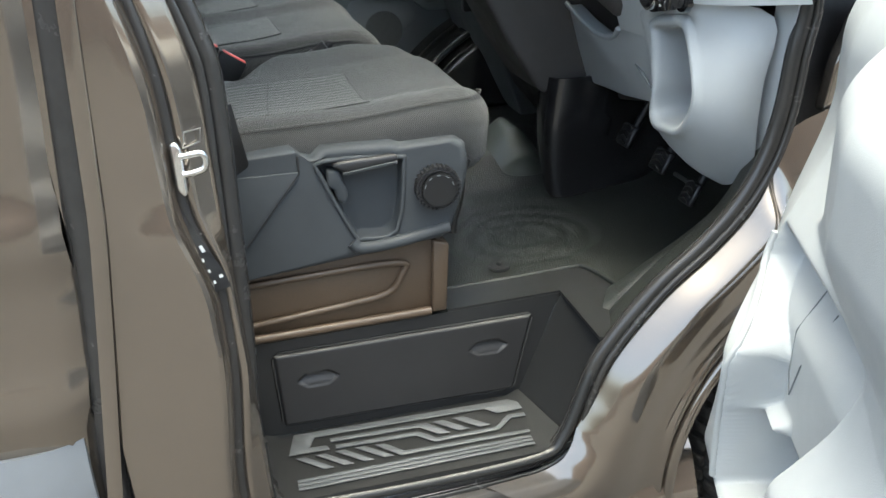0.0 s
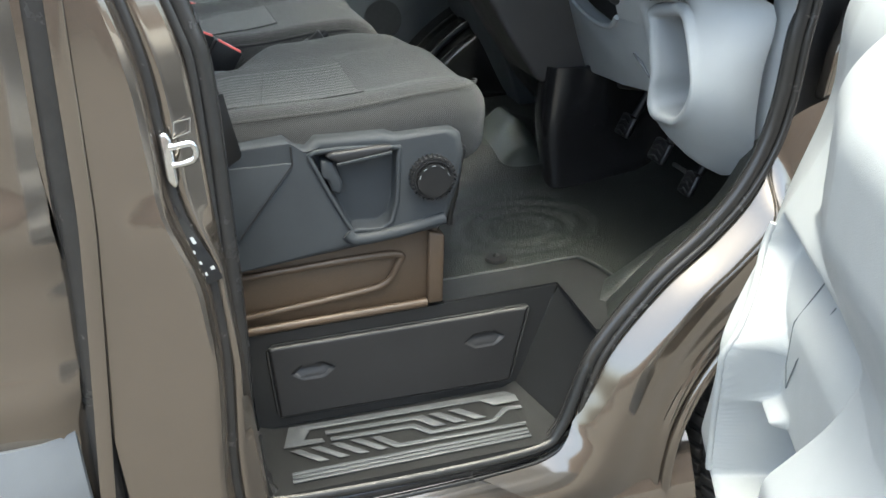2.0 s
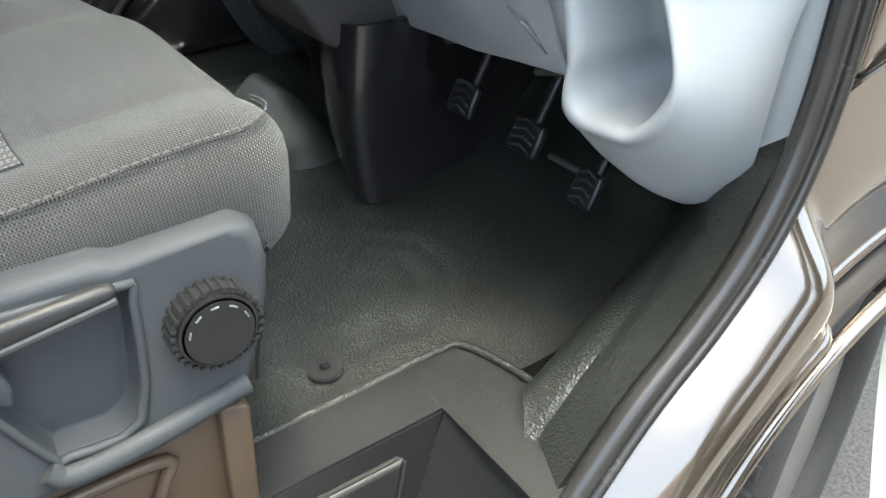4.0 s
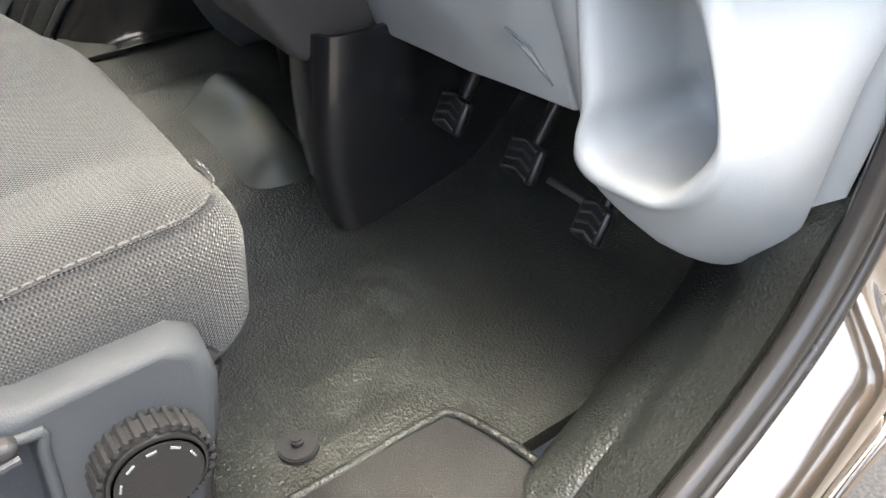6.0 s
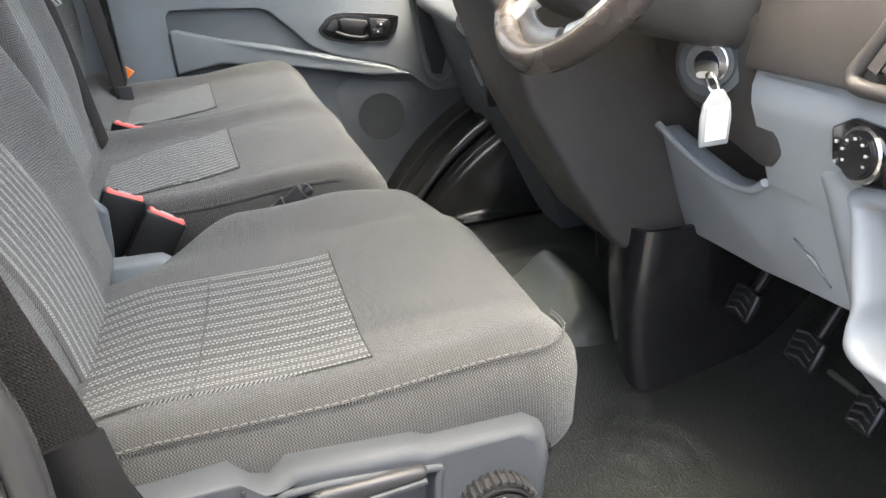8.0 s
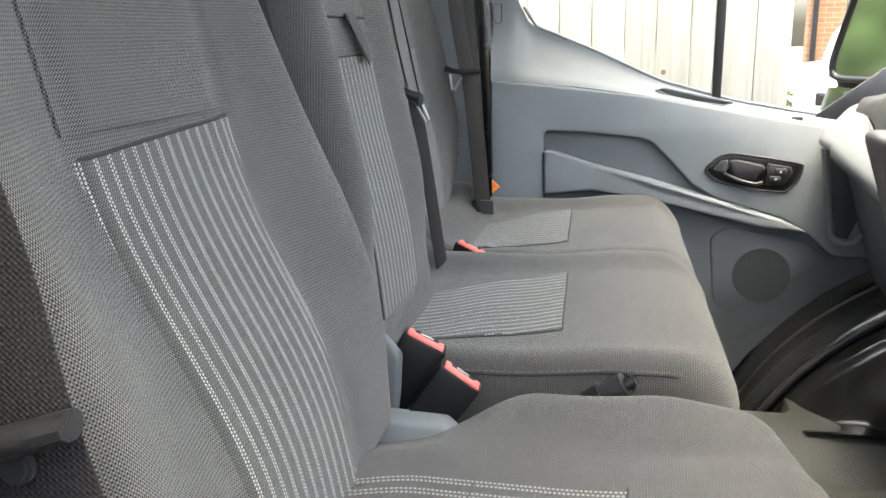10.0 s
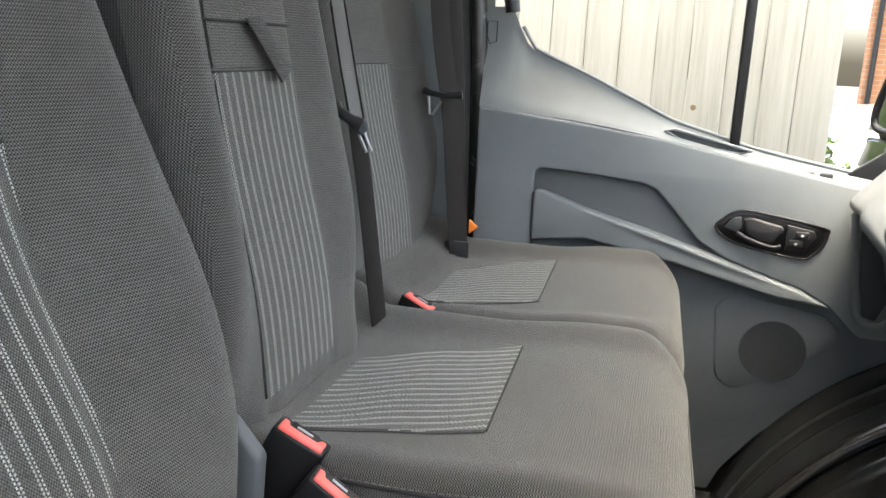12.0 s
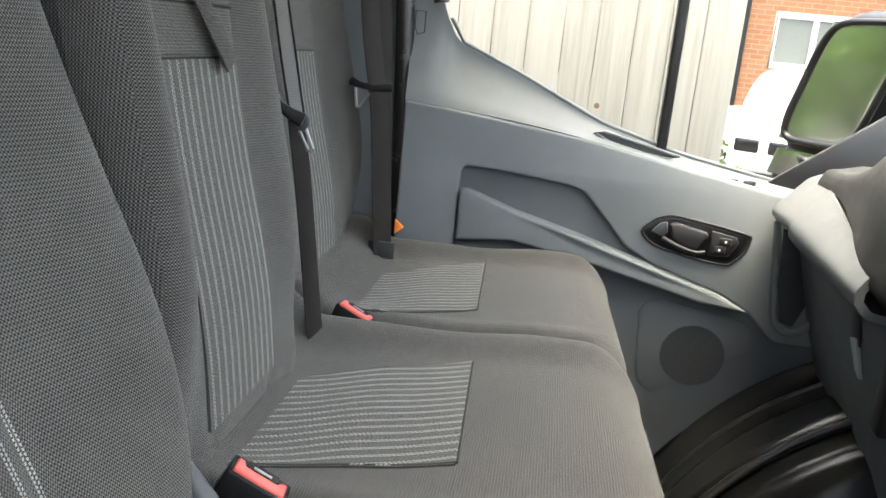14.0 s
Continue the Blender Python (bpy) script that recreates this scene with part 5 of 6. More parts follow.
panel_poly = [(0.60, 0.922), (0.59, 1.02), (0.585, 1.075), (0.52, 1.052), (0.45, 1.037), (0.39, 1.043), (0.352, 1.064), (0.338, 1.10), (0.330, 1.192), (0.22, 1.192), (0.22, 1.10), (0.238, 1.04), (0.25, 0.98), (0.245, 0.945), (0.333, 0.935), (0.411, 0.924), (0.487, 0.920), (0.558, 0.915)]
lower = part("lower_panel", warp(prism(panel_poly, "x", 0.0, 0.03, 0.004), lambda x, y, z: (lower_x(y, z) + x, y, z)), LIGHT, dash, "pale grey lower dash panel")
part("slot_rim", tube([(lower_x(p.y, p.z) - 0.002, p.y, p.z) for p in curve([(0, 0.585, 1.078), (0, 0.52, 1.052), (0, 0.45, 1.037), (0, 0.39, 1.043), (0, 0.352, 1.064)], 6)], 0.005, 8), LIGHT, lower)
part("panel_joint", tube([(lower_x(p.y, p.z) - 0.0005, p.y, p.z) for p in curve([(0, 0.333, 1.118), (0, 0.29, 1.123), (0, 0.26, 1.10), (0, 0.24, 1.065)], 6)], 0.0012, 6), DOORGREY, lower)
tri = [(0.320, 1.006), (0.290, 0.996), (0.268, 0.965)]
part("pull_tab", sweep([(lower_x(y, z) - 0.001, y, z) for y, z in tri], ring(0.0012, 6), True, (1, 0, 0)), DOORGREY, lower)
part("tab_face", warp(prism([(0.302, 0.993), (0.286, 0.989), (0.274, 0.974)], "x", -0.003, 0.002, 0.001), lambda x, y, z: (lower_x(y, z) + x, y, z)), LIGHT, lower)

# storage bin: one moulding from the hollow over its lip to the panel's edges
LIPX = 0.660
outer = [(0.205, 1.103), (0.150, 1.120), (0.088, 1.122), (0.066, 1.075), (0.050, 1.018), (0.054, 0.985), (0.072, 0.958), (0.103, 0.938), (0.135, 0.933), (0.169, 0.931), (0.189, 0.942), (0.190, 0.965), (0.186, 0.991), (0.194, 1.040), (0.200, 1.080)]
inner = [(0.184, 1.092), (0.148, 1.098), (0.112, 1.104), (0.090, 1.092), (0.066, 1.040), (0.062, 1.010), (0.080, 0.976), (0.101, 0.956), (0.130, 0.951), (0.162, 0.951), (0.174, 0.963), (0.175, 0.982), (0.170, 1.006), (0.176, 1.045), (0.181, 1.075)]
border = [(0.668, 0.245, 1.112), (0.664, 0.150, 1.132), (0.668, 0.070, 1.150), (0.757, 0.017, 1.125), (0.757, 0.025, 1.030), (0.760, 0.034, 0.965), (0.770, 0.047, 0.905), (0.775, 0.066, 0.871), (0.757, 0.107, 0.844), (0.738, 0.138, 0.872), (0.722, 0.170, 0.905), (0.727, 0.215, 0.932), (0.718, 0.240, 0.962), (0.692, 0.245, 1.030), (0.676, 0.247, 1.080)]
oc = curve([(0, *p) for p in outer], 4, True)
ic = curve([(0, *p) for p in inner], 4, True)
bc = curve(border, 4, True)


def moulding(k):
    """The moulding's section from the panel's edge over the lip into the hollow."""
    p, q, w = oc[k], ic[k], bc[k]
    out = Vector((LIPX + 0.010, p.y, p.z))
    right, low = ease(0.09 - p.y, 0.0, 0.04), ease(0.97 - p.z, 0.0, 0.04)
    puff = Vector((-0.006, -0.010 * right, -0.010 * low))
    row = [w.lerp(out, t) + puff * math.sin(t * 3.14) for t in (0.0, 0.12, 0.28, 0.46, 0.64, 0.80, 0.92)]
    row += [out, Vector((LIPX + 0.003, lerp(p.y, q.y, 0.14), lerp(p.z, q.z, 0.14))), Vector((LIPX, lerp(p.y, q.y, 0.4), lerp(p.z, q.z, 0.4))), Vector((LIPX + 0.001, lerp(p.y, q.y, 0.7), lerp(p.z, q.z, 0.7)))]
    row += [Vector((LIPX + 0.005, lerp(p.y, q.y, 0.92), lerp(p.z, q.z, 0.92))), Vector((LIPX + 0.014, q.y, q.z))]
    floor = ease(1.0 - q.z, -0.01, 0.03)
    row += [Vector((LIPX + 0.05, lerp(q.y, 0.13, 0.05), lerp(q.z, 1.03, 0.02 + 0.03 * floor))), Vector((LIPX + 0.085 + 0.03 * floor, lerp(q.y, 0.13, 0.10), lerp(q.z, 1.03, 0.06))), Vector((LIPX + 0.097 + 0.03 * floor, lerp(q.y, 0.13, 0.22), lerp(q.z, 1.03, 0.2)))]
    return row


bin_b = bmesh.new()
vs = [[bin_b.verts.new(q) for q in moulding(k)] for k in range(len(oc))]
for k in range(len(vs)):
    a_, c_ = vs[k], vs[(k + 1) % len(vs)]
    for j in range(len(a_) - 1):
        bin_b.faces.new((a_[j], a_[j + 1], c_[j + 1], c_[j]))
bin_b.faces.new([r[-1] for r in vs])
binp = part("storage_bin", bin_b, LIGHT, dash, "pale grey moulded storage bin", 80)
part("bin_tab", prism([(0.128, 1.086), (0.098, 1.076), (0.100, 1.056)], "x", LIPX + 0.058, LIPX + 0.10, 0.004), LIGHT, binp)
part("panel_crease", sweep(curve([(0.685, 0.0385, 1.006), (0.705, 0.034, 1.018), (0.728, 0.032, 1.032), (0.742, 0.032, 1.046), (0.747, 0.031, 1.062)], 5), lambda t: ring(0.0008 + 0.0030 * math.sin(t * 3.14), 8), False), LIGHT, binp)


def side_edge(z):
    """Where the bin's moulding ends; a kick strip goes on to the seal."""
    return 0.010 + 0.18 * max(0.0, 1.15 - z)


part("kick_panel", sheet(lambda u, v: (0.764 + 0.012 * (1 - v) + 0.012 * u, lerp(side_edge(lerp(0.872, 1.19, v)) + 0.016, side_edge(lerp(0.872, 1.19, v)) - lerp(0.022, 0.016, v), u), lerp(0.872, 1.19, v) - 0.004 * u * (1 - v)), 6, 20, 0.006), LIGHT, dash)
# shelf above, pale and open to the sky
def fascia(u, v):
    y = lerp(0.345, -0.030, u)
    lo = 1.065 if y > 0.24 else 1.106 + (0.24 - y) * 0.15
    lo = lerp(lo, 1.146, ease(0.085 - y, 0, 0.02))
    z = lerp(lo, 1.197, v)
    return (0.652 + 0.30 * max(0.0, 1.16 - z) + 0.125 * max(0.0, (0.07 - y) / 0.10) ** 1.8 + 0.008 * ease(z, 1.18, 1.2), y, z)


def cap(u, v):
    z = lerp(1.197, 1.33, v)
    y = lerp(0.13, -0.030, u)
    return (lerp(0.660, 0.93, v) + 0.125 * max(0.0, (0.07 - y) / 0.10) ** 1.8, y, z)


part("switch_fascia", sheet(fascia, 60, 14, 0.012), LIGHT, dash, "pale grey dash fascia round the switches", 45)
part("corner_cap", sheet(cap, 24, 12, 0.015), LIGHT, dash)

sw = thing("light_switch", (0.655, 0.17, 1.15), "black headlamp switch panel with chrome ringed dial", "switch")
sp = [(0.215, 1.165), (0.211, 1.132), (0.170, 1.120), (0.117, 1.130), (0.108, 1.162), (0.145, 1.176), (0.19, 1.178)]
part("plate", prism(sp, "x", 0.646, 0.668, 0.003), GLOSSB, sw)
part("dial_ring", disc((0.648, 0.171, 1.149), (-1, 0, 0.1), 0.0255, 0.008, 36, 0.002), CHROME, sw)
dl = part("dial", disc((0.641, 0.171, 1.150), (-1, 0, 0.1), 0.0215, 0.005, 32, 0.002), GLOSSB, sw)
for k in range(7):
    a = radians(-30 + 40 * k)
    part("symbol", box(0.6345, 0.636, 0.171 + 0.0145 * math.cos(a) - 0.0013, 0.171 + 0.0145 * math.cos(a) + 0.0013, 1.151 + 0.0145 * math.sin(a) - 0.0010, 1.151 + 0.0145 * math.sin(a) + 0.0010, 0), ARROW, dl)
for z in (1.136, 1.155):
    bt = part("button", box(0.642, 0.648, 0.120, 0.142, z - 0.008, z + 0.008, 0.002), GLOSSB, sw)
    part("symbol", box(0.6408, 0.642, 0.129, 0.134, z - 0.0014, z + 0.0014, 0), ARROW, bt)
    part("symbol", box(0.6448, 0.646, 0.204, 0.207, z - 0.003, z + 0.0, 0), ARROW, sw)
dm = thing("dimmer_switch", (0.655, 0.094, 1.15), "round black dimmer switch in the dash", "switch")
part("bezel", disc((0.660, 0.083, 1.152), (-1, 0, 0.1), 0.0205, 0.012, 30, 0.002), GLOSSB, dm)
part("knob", disc((0.649, 0.083, 1.150), (-1, 0, 0.1), 0.012, 0.010, 24, 0.002), CHAR, dm)
for k in range(4):
    a = radians(30 + 40 * k)
    part("symbol", box(0.6465, 0.6475, 0.083 + 0.016 * math.cos(a) - 0.0011, 0.083 + 0.016 * math.cos(a) + 0.0011, 1.153 + 0.016 * math.sin(a) - 0.0009, 1.153 + 0.016 * math.sin(a) + 0.0009, 0), ARROW, dm)

# dark upper dash with the side vent
up_poly = [(0.350, 1.196), (0.20, 1.200), (0.056, 1.204), (0.030, 1.251), (-0.010, 1.33), (0.36, 1.33)]
part("upper_dash", warp(prism(up_poly, "x", 0.0, 0.5, 0.006), lambda x, y, z: (0.640 + x + 0.30 * (z - 1.19), y, z)), DASHDARK, dash)
def dash_front(y, z, out=0.0):
    return (0.640 + 0.30 * (z - 1.19) - out, y, z)


vent_line = curve([(0, 0.190, 1.212), (0, 0.150, 1.207), (0, 0.110, 1.213), (0, 0.098, 1.235), (0, 0.056, 1.33), (0, 0.126, 1.335), (0, 0.172, 1.25)], 4, True)
vent = part("side_vent", sweep([dash_front(p.y, p.z, 0.004) for p in vent_line], ring(0.0075, 10), True, (1, 0, 0)), DASHDARK, dash, "air vent with upright slats")
part("duct", warp(prism([(0.180, 1.222), (0.116, 1.222), (0.068, 1.325), (0.130, 1.325)], "x", -0.001, 0.001), lambda x, y, z: dash_front(y, z, 0.001 - x)), SEAM, vent)
for k in range(3):
    y0 = 0.164 - 0.016 * k
    part("slat", sweep([dash_front(y0 - 0.47 * (z - 1.222), z, 0.005) for z in (1.222, 1.25, 1.28, 1.31)], flat(0.0045, 0.016), False, (1, 0, 0)), DASHDARK, vent)
part("slat_tab", warp(box(-0.006, 0.006, -0.004, 0.004, -0.012, 0.012, 0.002), lambda x, y, z: Vector(dash_front(0.118 + y, 1.285 + z, 0.014)) + Vector((x, 0, 0))), CHAR, vent)

# steering column, ignition and key
shroud = thing("steering_column", (0.6, 0.38, 1.2), "dark plastic steering column shroud with ignition lock", "steering column")
part("shroud", pillow((0.30, 0.20, 0.13), 0.04, (14, 12, 10), lambda p: Vector((0.625 + p.x, 0.468 + p.y * (1 + 0.5 * p.x), 1.278 + p.z - p.x * 0.30))), DASHDARK, shroud)
part("lower_shroud", prism([(0.306, 1.25), (0.298, 1.17), (0.304, 1.11), (0.335, 1.085), (0.42, 1.105), (0.50, 1.135), (0.575, 1.17), (0.59, 1.25)], "x", 0.660, 0.80, 0.014, 3), DASHDARK, shroud)
ax = Vector((-0.78, -0.60, 0.12)).normalized()
ig = Vector((0.654, 0.416, 1.191))
part("lock_housing", disc(ig - ax * 0.05, ax, 0.062, 0.058, 36, 0.012, None, 0.046), DASHDARK, shroud)
lock = part("ignition_ring", disc(ig, ax, 0.037, 0.024, 32, 0.009), LOWGREY, shroud)
part("lock_face", disc(ig + ax * 0.0245, ax, 0.024, 0.005, 28, 0.002), CHROME, lock, "bright metal lock barrel")
part("lock_slot", disc(ig + ax * 0.0285, ax, 0.014, 0.002, 20, 0.0005), GLOSSB, lock)
key = thing("ignition_key", ig + ax * 0.04, "ignition key with white plastic fob hanging from the lock", "key")
k0 = ig + ax * 0.030
kt = Vector((0.604, 0.352, 1.190))
part("key_bow", sweep([k0, k0.lerp(kt, 0.5), kt + Vector((0.004, 0.008, 0.002))], flat(0.022, 0.007), False, (0, 0, 1)), STEEL, key)
part("split_ring", tube([kt + Vector((-0.004 * math.sin(6.2832 * k / 20), -0.010 + 0.010 * math.cos(6.2832 * k / 20), 0.012 * math.sin(6.2832 * k / 20) - 0.004)) for k in range(20)], 0.0015, 6, True, None, (1, 0, 0)), CHROME, key)
fob_m = Matrix.Translation((0.603, 0.330, 1.183)) @ Matrix.Rotation(radians(12), 4, "Z") @ Matrix.Rotation(radians(4), 4, "Y")
fb = prism([(-0.006, 0.0), (0.006, 0.0), (0.0175, -0.014), (0.0205, -0.030), (0.019, -0.058), (-0.019, -0.058), (-0.0205, -0.030), (-0.0175, -0.014)], "y", -0.0026, 0.0026, 0.0015)
bmesh.ops.transform(fb, matrix=fob_m, verts=fb.verts)
fob = part("fob", fb, CLEAR, key, "clear acrylic key fob")
fb = box(-0.0145, 0.0145, -0.0034, 0.0034, -0.052, -0.016, 0.0008)
bmesh.ops.transform(fb, matrix=fob_m, verts=fb.verts)
part("card", fb, WHITE, fob, "blank white card")

# steering wheel
wheel_s = thing("steering_wheel", (0.57, 0.37, 1.36), "black leather steering wheel with bright spokes", "steering wheel")
tilt = radians(36)
WC = Vector((0.449 + 0.188 * math.sin(tilt), 0.472, 1.213 + 0.188 * math.cos(tilt)))
e1, e2 = Vector((0, 1, 0)), Vector((math.sin(tilt), 0, math.cos(tilt)))
nw = e1.cross(e2)
part("rim", sweep([WC + e1 * 0.188 * math.cos(6.2832 * k / 72) + e2 * 0.188 * math.sin(6.2832 * k / 72) for k in range(72)], ring(0.0165, 14), True, nw), plastic("wheel_leather", (0.055, 0.046, 0.04), 0.26, 500, 0.12, 0.15), wheel_s)
part("boss", pillow((0.05, 0.16, 0.14), 0.024, (6, 12, 12), lambda p: WC - nw * (-0.03) * 0 + e1 * p.y + e2 * p.z + Vector((math.cos(tilt), 0, -math.sin(tilt))) * (p.x + 0.02)), BLACKP, wheel_s)
for a, w, m_ in ((200, 0.034, STEEL), (340, 0.034, STEEL), (231, 0.046, SILVER), (304, 0.034, SILVER)):
    d = e1 * math.cos(radians(a)) + e2 * math.sin(radians(a))
    part("spoke", sweep([WC + d * 0.06 + Vector((0.02, 0, -0.012)), WC + d * 0.12 + Vector((0.012, 0, -0.008)), WC + d * 0.18], flat(w, 0.012), False, (-math.cos(tilt), 0, math.sin(tilt))), m_, wheel_s, "bright satin spoke")
for a0, a1, w, m_ in ((206, 250, 0.030, SILVER), (256, 306, 0.026, STEEL)):
    arc_ = [radians(lerp(a0, a1, k / 14)) for k in range(15)]
    part("rim_bezel", sweep([WC + (e1 * math.cos(a) + e2 * math.sin(a)) * 0.160 + Vector((0.006, 0, -0.004)) for a in arc_], flat(w, 0.010), False, (-math.cos(tilt), 0, math.sin(tilt))), m_, wheel_s, "bright trim inside the rim")
for s in (-1, 1):
    stalk = part("stalk", sweep(curve([(0.60, 0.445 + s * 0.08, 1.29), (0.59, 0.445 + s * 0.15, 1.305), (0.57, 0.445 + s * 0.22, 1.32)], 5), lambda t: ring(lerp(0.008, 0.013, t), 10), False), BLACKP, shroud)

# centre stack, gear console and passenger side
part("dash_centre", prism([(0.44, 1.30), (0.498, 1.121), (0.560, 1.0), (0.618, 0.905), (0.64, 0.895), (0.725, 0.880), (1.1, 0.80), (1.1, 1.30)], "y", 0.590, 0.80, 0.012, 3), DASHDARK, dash, "dark plastic dash centre")


def console_face(u, v):
    """Two faces that meet in a rounded upright fold, drawn to a point at the floor."""
    s = u - 0.35
    soft = math.sqrt(s * s + 0.0022)
    rt, lt = (soft + s) / 1.3, (soft - s) / 0.7
    x = 0.642 + 0.375 * rt + 0.050 * lt - 0.014 * math.sin(v * 3.14) * (1 - rt) - 0.012 * math.sin(min(1, lt) * 3.14)
    y = 0.570 + 0.15 * lt + 0.095 * rt - 0.022 * math.sin(min(1, rt * 2) * 3.14) * ease(v, 0.1, 0.8)
    z = lerp(0.664 + 0.055 * min(1, lt), 0.930, v)
    return (x, y, z)


part("gear_console", sheet(console_face, 90, 24, -0.01), CONSOLE, dash, "smooth black console moulding", 70)
gb = prism([(0.640, 1.150), (0.648, 1.135), (0.695, 0.97), (0.757, 0.80), (0.80, 0.66), (1.2, 0.66), (1.2, 1.2), (0.70, 1.2)], "y", 1.245, 1.742, 0.008, 3)
part("glovebox_panel", gb, LOWGREY, dash, "grey passenger dash and glovebox")
part("centre_panel", prism([(0.610, 1.20), (0.640, 1.10), (0.70, 0.93), (0.78, 0.76), (0.86, 0.66), (1.2, 0.66), (1.2, 1.25), (0.66, 1.25)], "y", 0.80, 1.243, 0.010, 3), CHAR, dash, "black plastic centre stack")
part("stack_trim", box(0.628, 0.66, 1.19, 1.225, 0.98, 1.17, 0.006), BLACKP, dash)


def nose(u, v):
    """The pale rail along the glovebox: its upper face narrows towards the middle of the van."""
    y = lerp(1.59, 1.25, u)
    top = lerp(0.052, 0.010, u)
    prof = [(0.655, -0.030), (0.612, -0.024), (0.600, -0.010), (0.600, 0.0), (0.606, 0.010), (0.606 + top * 0.85, 0.010 + top)]
    k = min(int(v * 5), 4)
    t = v * 5 - k
    return (lerp(prof[k][0], prof[k + 1][0], t), y, lerp(1.170, 1.153, u) + lerp(prof[k][1], prof[k + 1][1], t))


part("dash_rail", sheet(nose, 20, 15, -0.012), LOWGREY, dash, "grey dash rail", 40)
part("far_end_cap", prism([(0.600, 1.168), (0.604, 1.156), (0.62, 1.146), (0.66, 1.14), (0.74, 1.20), (0.74, 1.262), (0.70, 1.256), (0.655, 1.236), (0.608, 1.182)], "y", 1.593, 1.768, 0.007, 3), LOWGREY, dash)


def dash_top(u, v):
    """The dark pad over the rail; it rises towards the instruments."""
    y = lerp(1.70, 0.36, u)
    rise = ease(1.66 - y, 0.0, 0.32)
    zt = lerp(1.262, 1.342, rise)
    x0, z0 = lerp(0.664, 0.612, ease(1.60 - y, 0, 0.35)) + 0.11 * ease(0.86 - y, 0, 0.08), lerp(1.234, 1.168, ease(1.60 - y, 0, 0.35))
    prof = [(x0 + 0.02, z0 - 0.02), (x0, z0), (x0 + 0.008, lerp(z0, zt, 0.6)), (x0 + 0.03, zt - 0.008), (x0 + 0.06, zt), (0.92, zt), (1.22, 1.26)]
    k = min(int(v * 6), 5)
    t = v * 6 - k
    return (lerp(prof[k][0], prof[k + 1][0], t), y, lerp(prof[k][1], prof[k + 1][1], t))


part("dash_pad", sheet(dash_top, 40, 36, -0.012), DASHPAD, dash, "dark dash top pad", 40)
part("pad_edge", tube([Vector(dash_top(k / 24 * 0.48, 0.56)) + Vector((0, 0, 0.004)) for k in range(25)], 0.006, 8), BLACKP, dash)
part("screen_vent", prism([(0.80, 1.340), (0.83, 1.340), (0.83, 1.350), (0.80, 1.350)], "y", 0.5, 1.30, 0.003), BLACKP, dash)
part("grab_pocket", sweep(curve([(0.612, 1.745, 1.15), (0.630, 1.748, 1.02), (0.640, 1.748, 0.962), (0.660, 1.745, 0.94), (0.685, 1.735, 0.945), (0.70, 1.72, 0.97)], 5), ring(0.008, 8), False, (0, 1, 0)), DOORGREY, dash)
# slate plate on the dash end, coloured for the shade inside the pocket
part("pocket_hollow", prism([(0.622, 1.14), (0.668, 1.13), (0.690, 1.0), (0.672, 0.952), (0.648, 0.958), (0.636, 1.02)], "y", 1.735, 1.744, 0.003), SLATE, dash)
# no hollow is cut here: a black plate gives the latch recess its shade
latch = part("glovebox_latch", warp(prism([(1.405, 1.085), (1.44, 1.09), (1.465, 1.03), (1.44, 1.005), (1.415, 1.04)], "x", -0.004, 0.004, 0.002), lambda x, y, z: (0.648 + 0.285 * (1.135 - z) + x, y, z)), BLACKP, dash, "black plate for the shade in the glovebox latch hollow")
part("latch_paddle", warp(prism([(1.425, 1.04), (1.447, 1.035), (1.437, 0.985), (1.424, 0.975)], "x", -0.009, 0.0, 0.002), lambda x, y, z: (0.648 + 0.285 * (1.135 - z) + x, y, z)), LIGHT, latch)
part("cluster_hood", pillow((0.24, 0.36, 0.12), 0.04, (10, 14, 8), lambda p: Vector((0.80 + p.x, 0.37 + p.y, 1.36 + p.z - 0.2 * p.x))), DASHDARK, dash)

foot = thing("passenger_wheel_arch", (0.8, 1.6, 0.66), "glossy black moulded passenger wheel arch cover", "wheel arch cover")


def far_arch(u, v):
    a = radians(lerp(160, 85, u))
    r = lerp(0.655, 0.54, ease(v, 0.5, 1.0))
    y = lerp(1.80, 1.36, v)
    x, z = 1.05 + r * math.cos(a), 0.28 + r * math.sin(a)
    z -= 0.012 * hill(v, 0.30, 0.05) + 0.02 * hill(v, 0.62, 0.06)
    if v > 0.7:
        z = lerp(z, 0.664, ease(v, 0.7, 1.0))
    return (x, y, z)


part("cover", sheet(far_arch, 40, 44, 0.008), plastic("shiny_black_plastic", (0.007, 0.0073, 0.0073), 0.2, 700, 0.1, 0.2, specular=0.45), foot)
for y in (1.70, 1.54):
    part("rib", tube([(1.05 + 0.656 * math.cos(radians(a)), y, 0.28 + 0.656 * math.sin(radians(a))) for a in range(158, 88, -5)], 0.009, 8, False, None, (0, 1, 0)), BLACKP, foot)
for y in (0.93, 1.0):
    part("console_duct", tube(curve([(0.80, y, 0.70), (0.80, y, 0.80), (0.84, y, 0.90)], 5), 0.025, 10), BLACKP, dash)

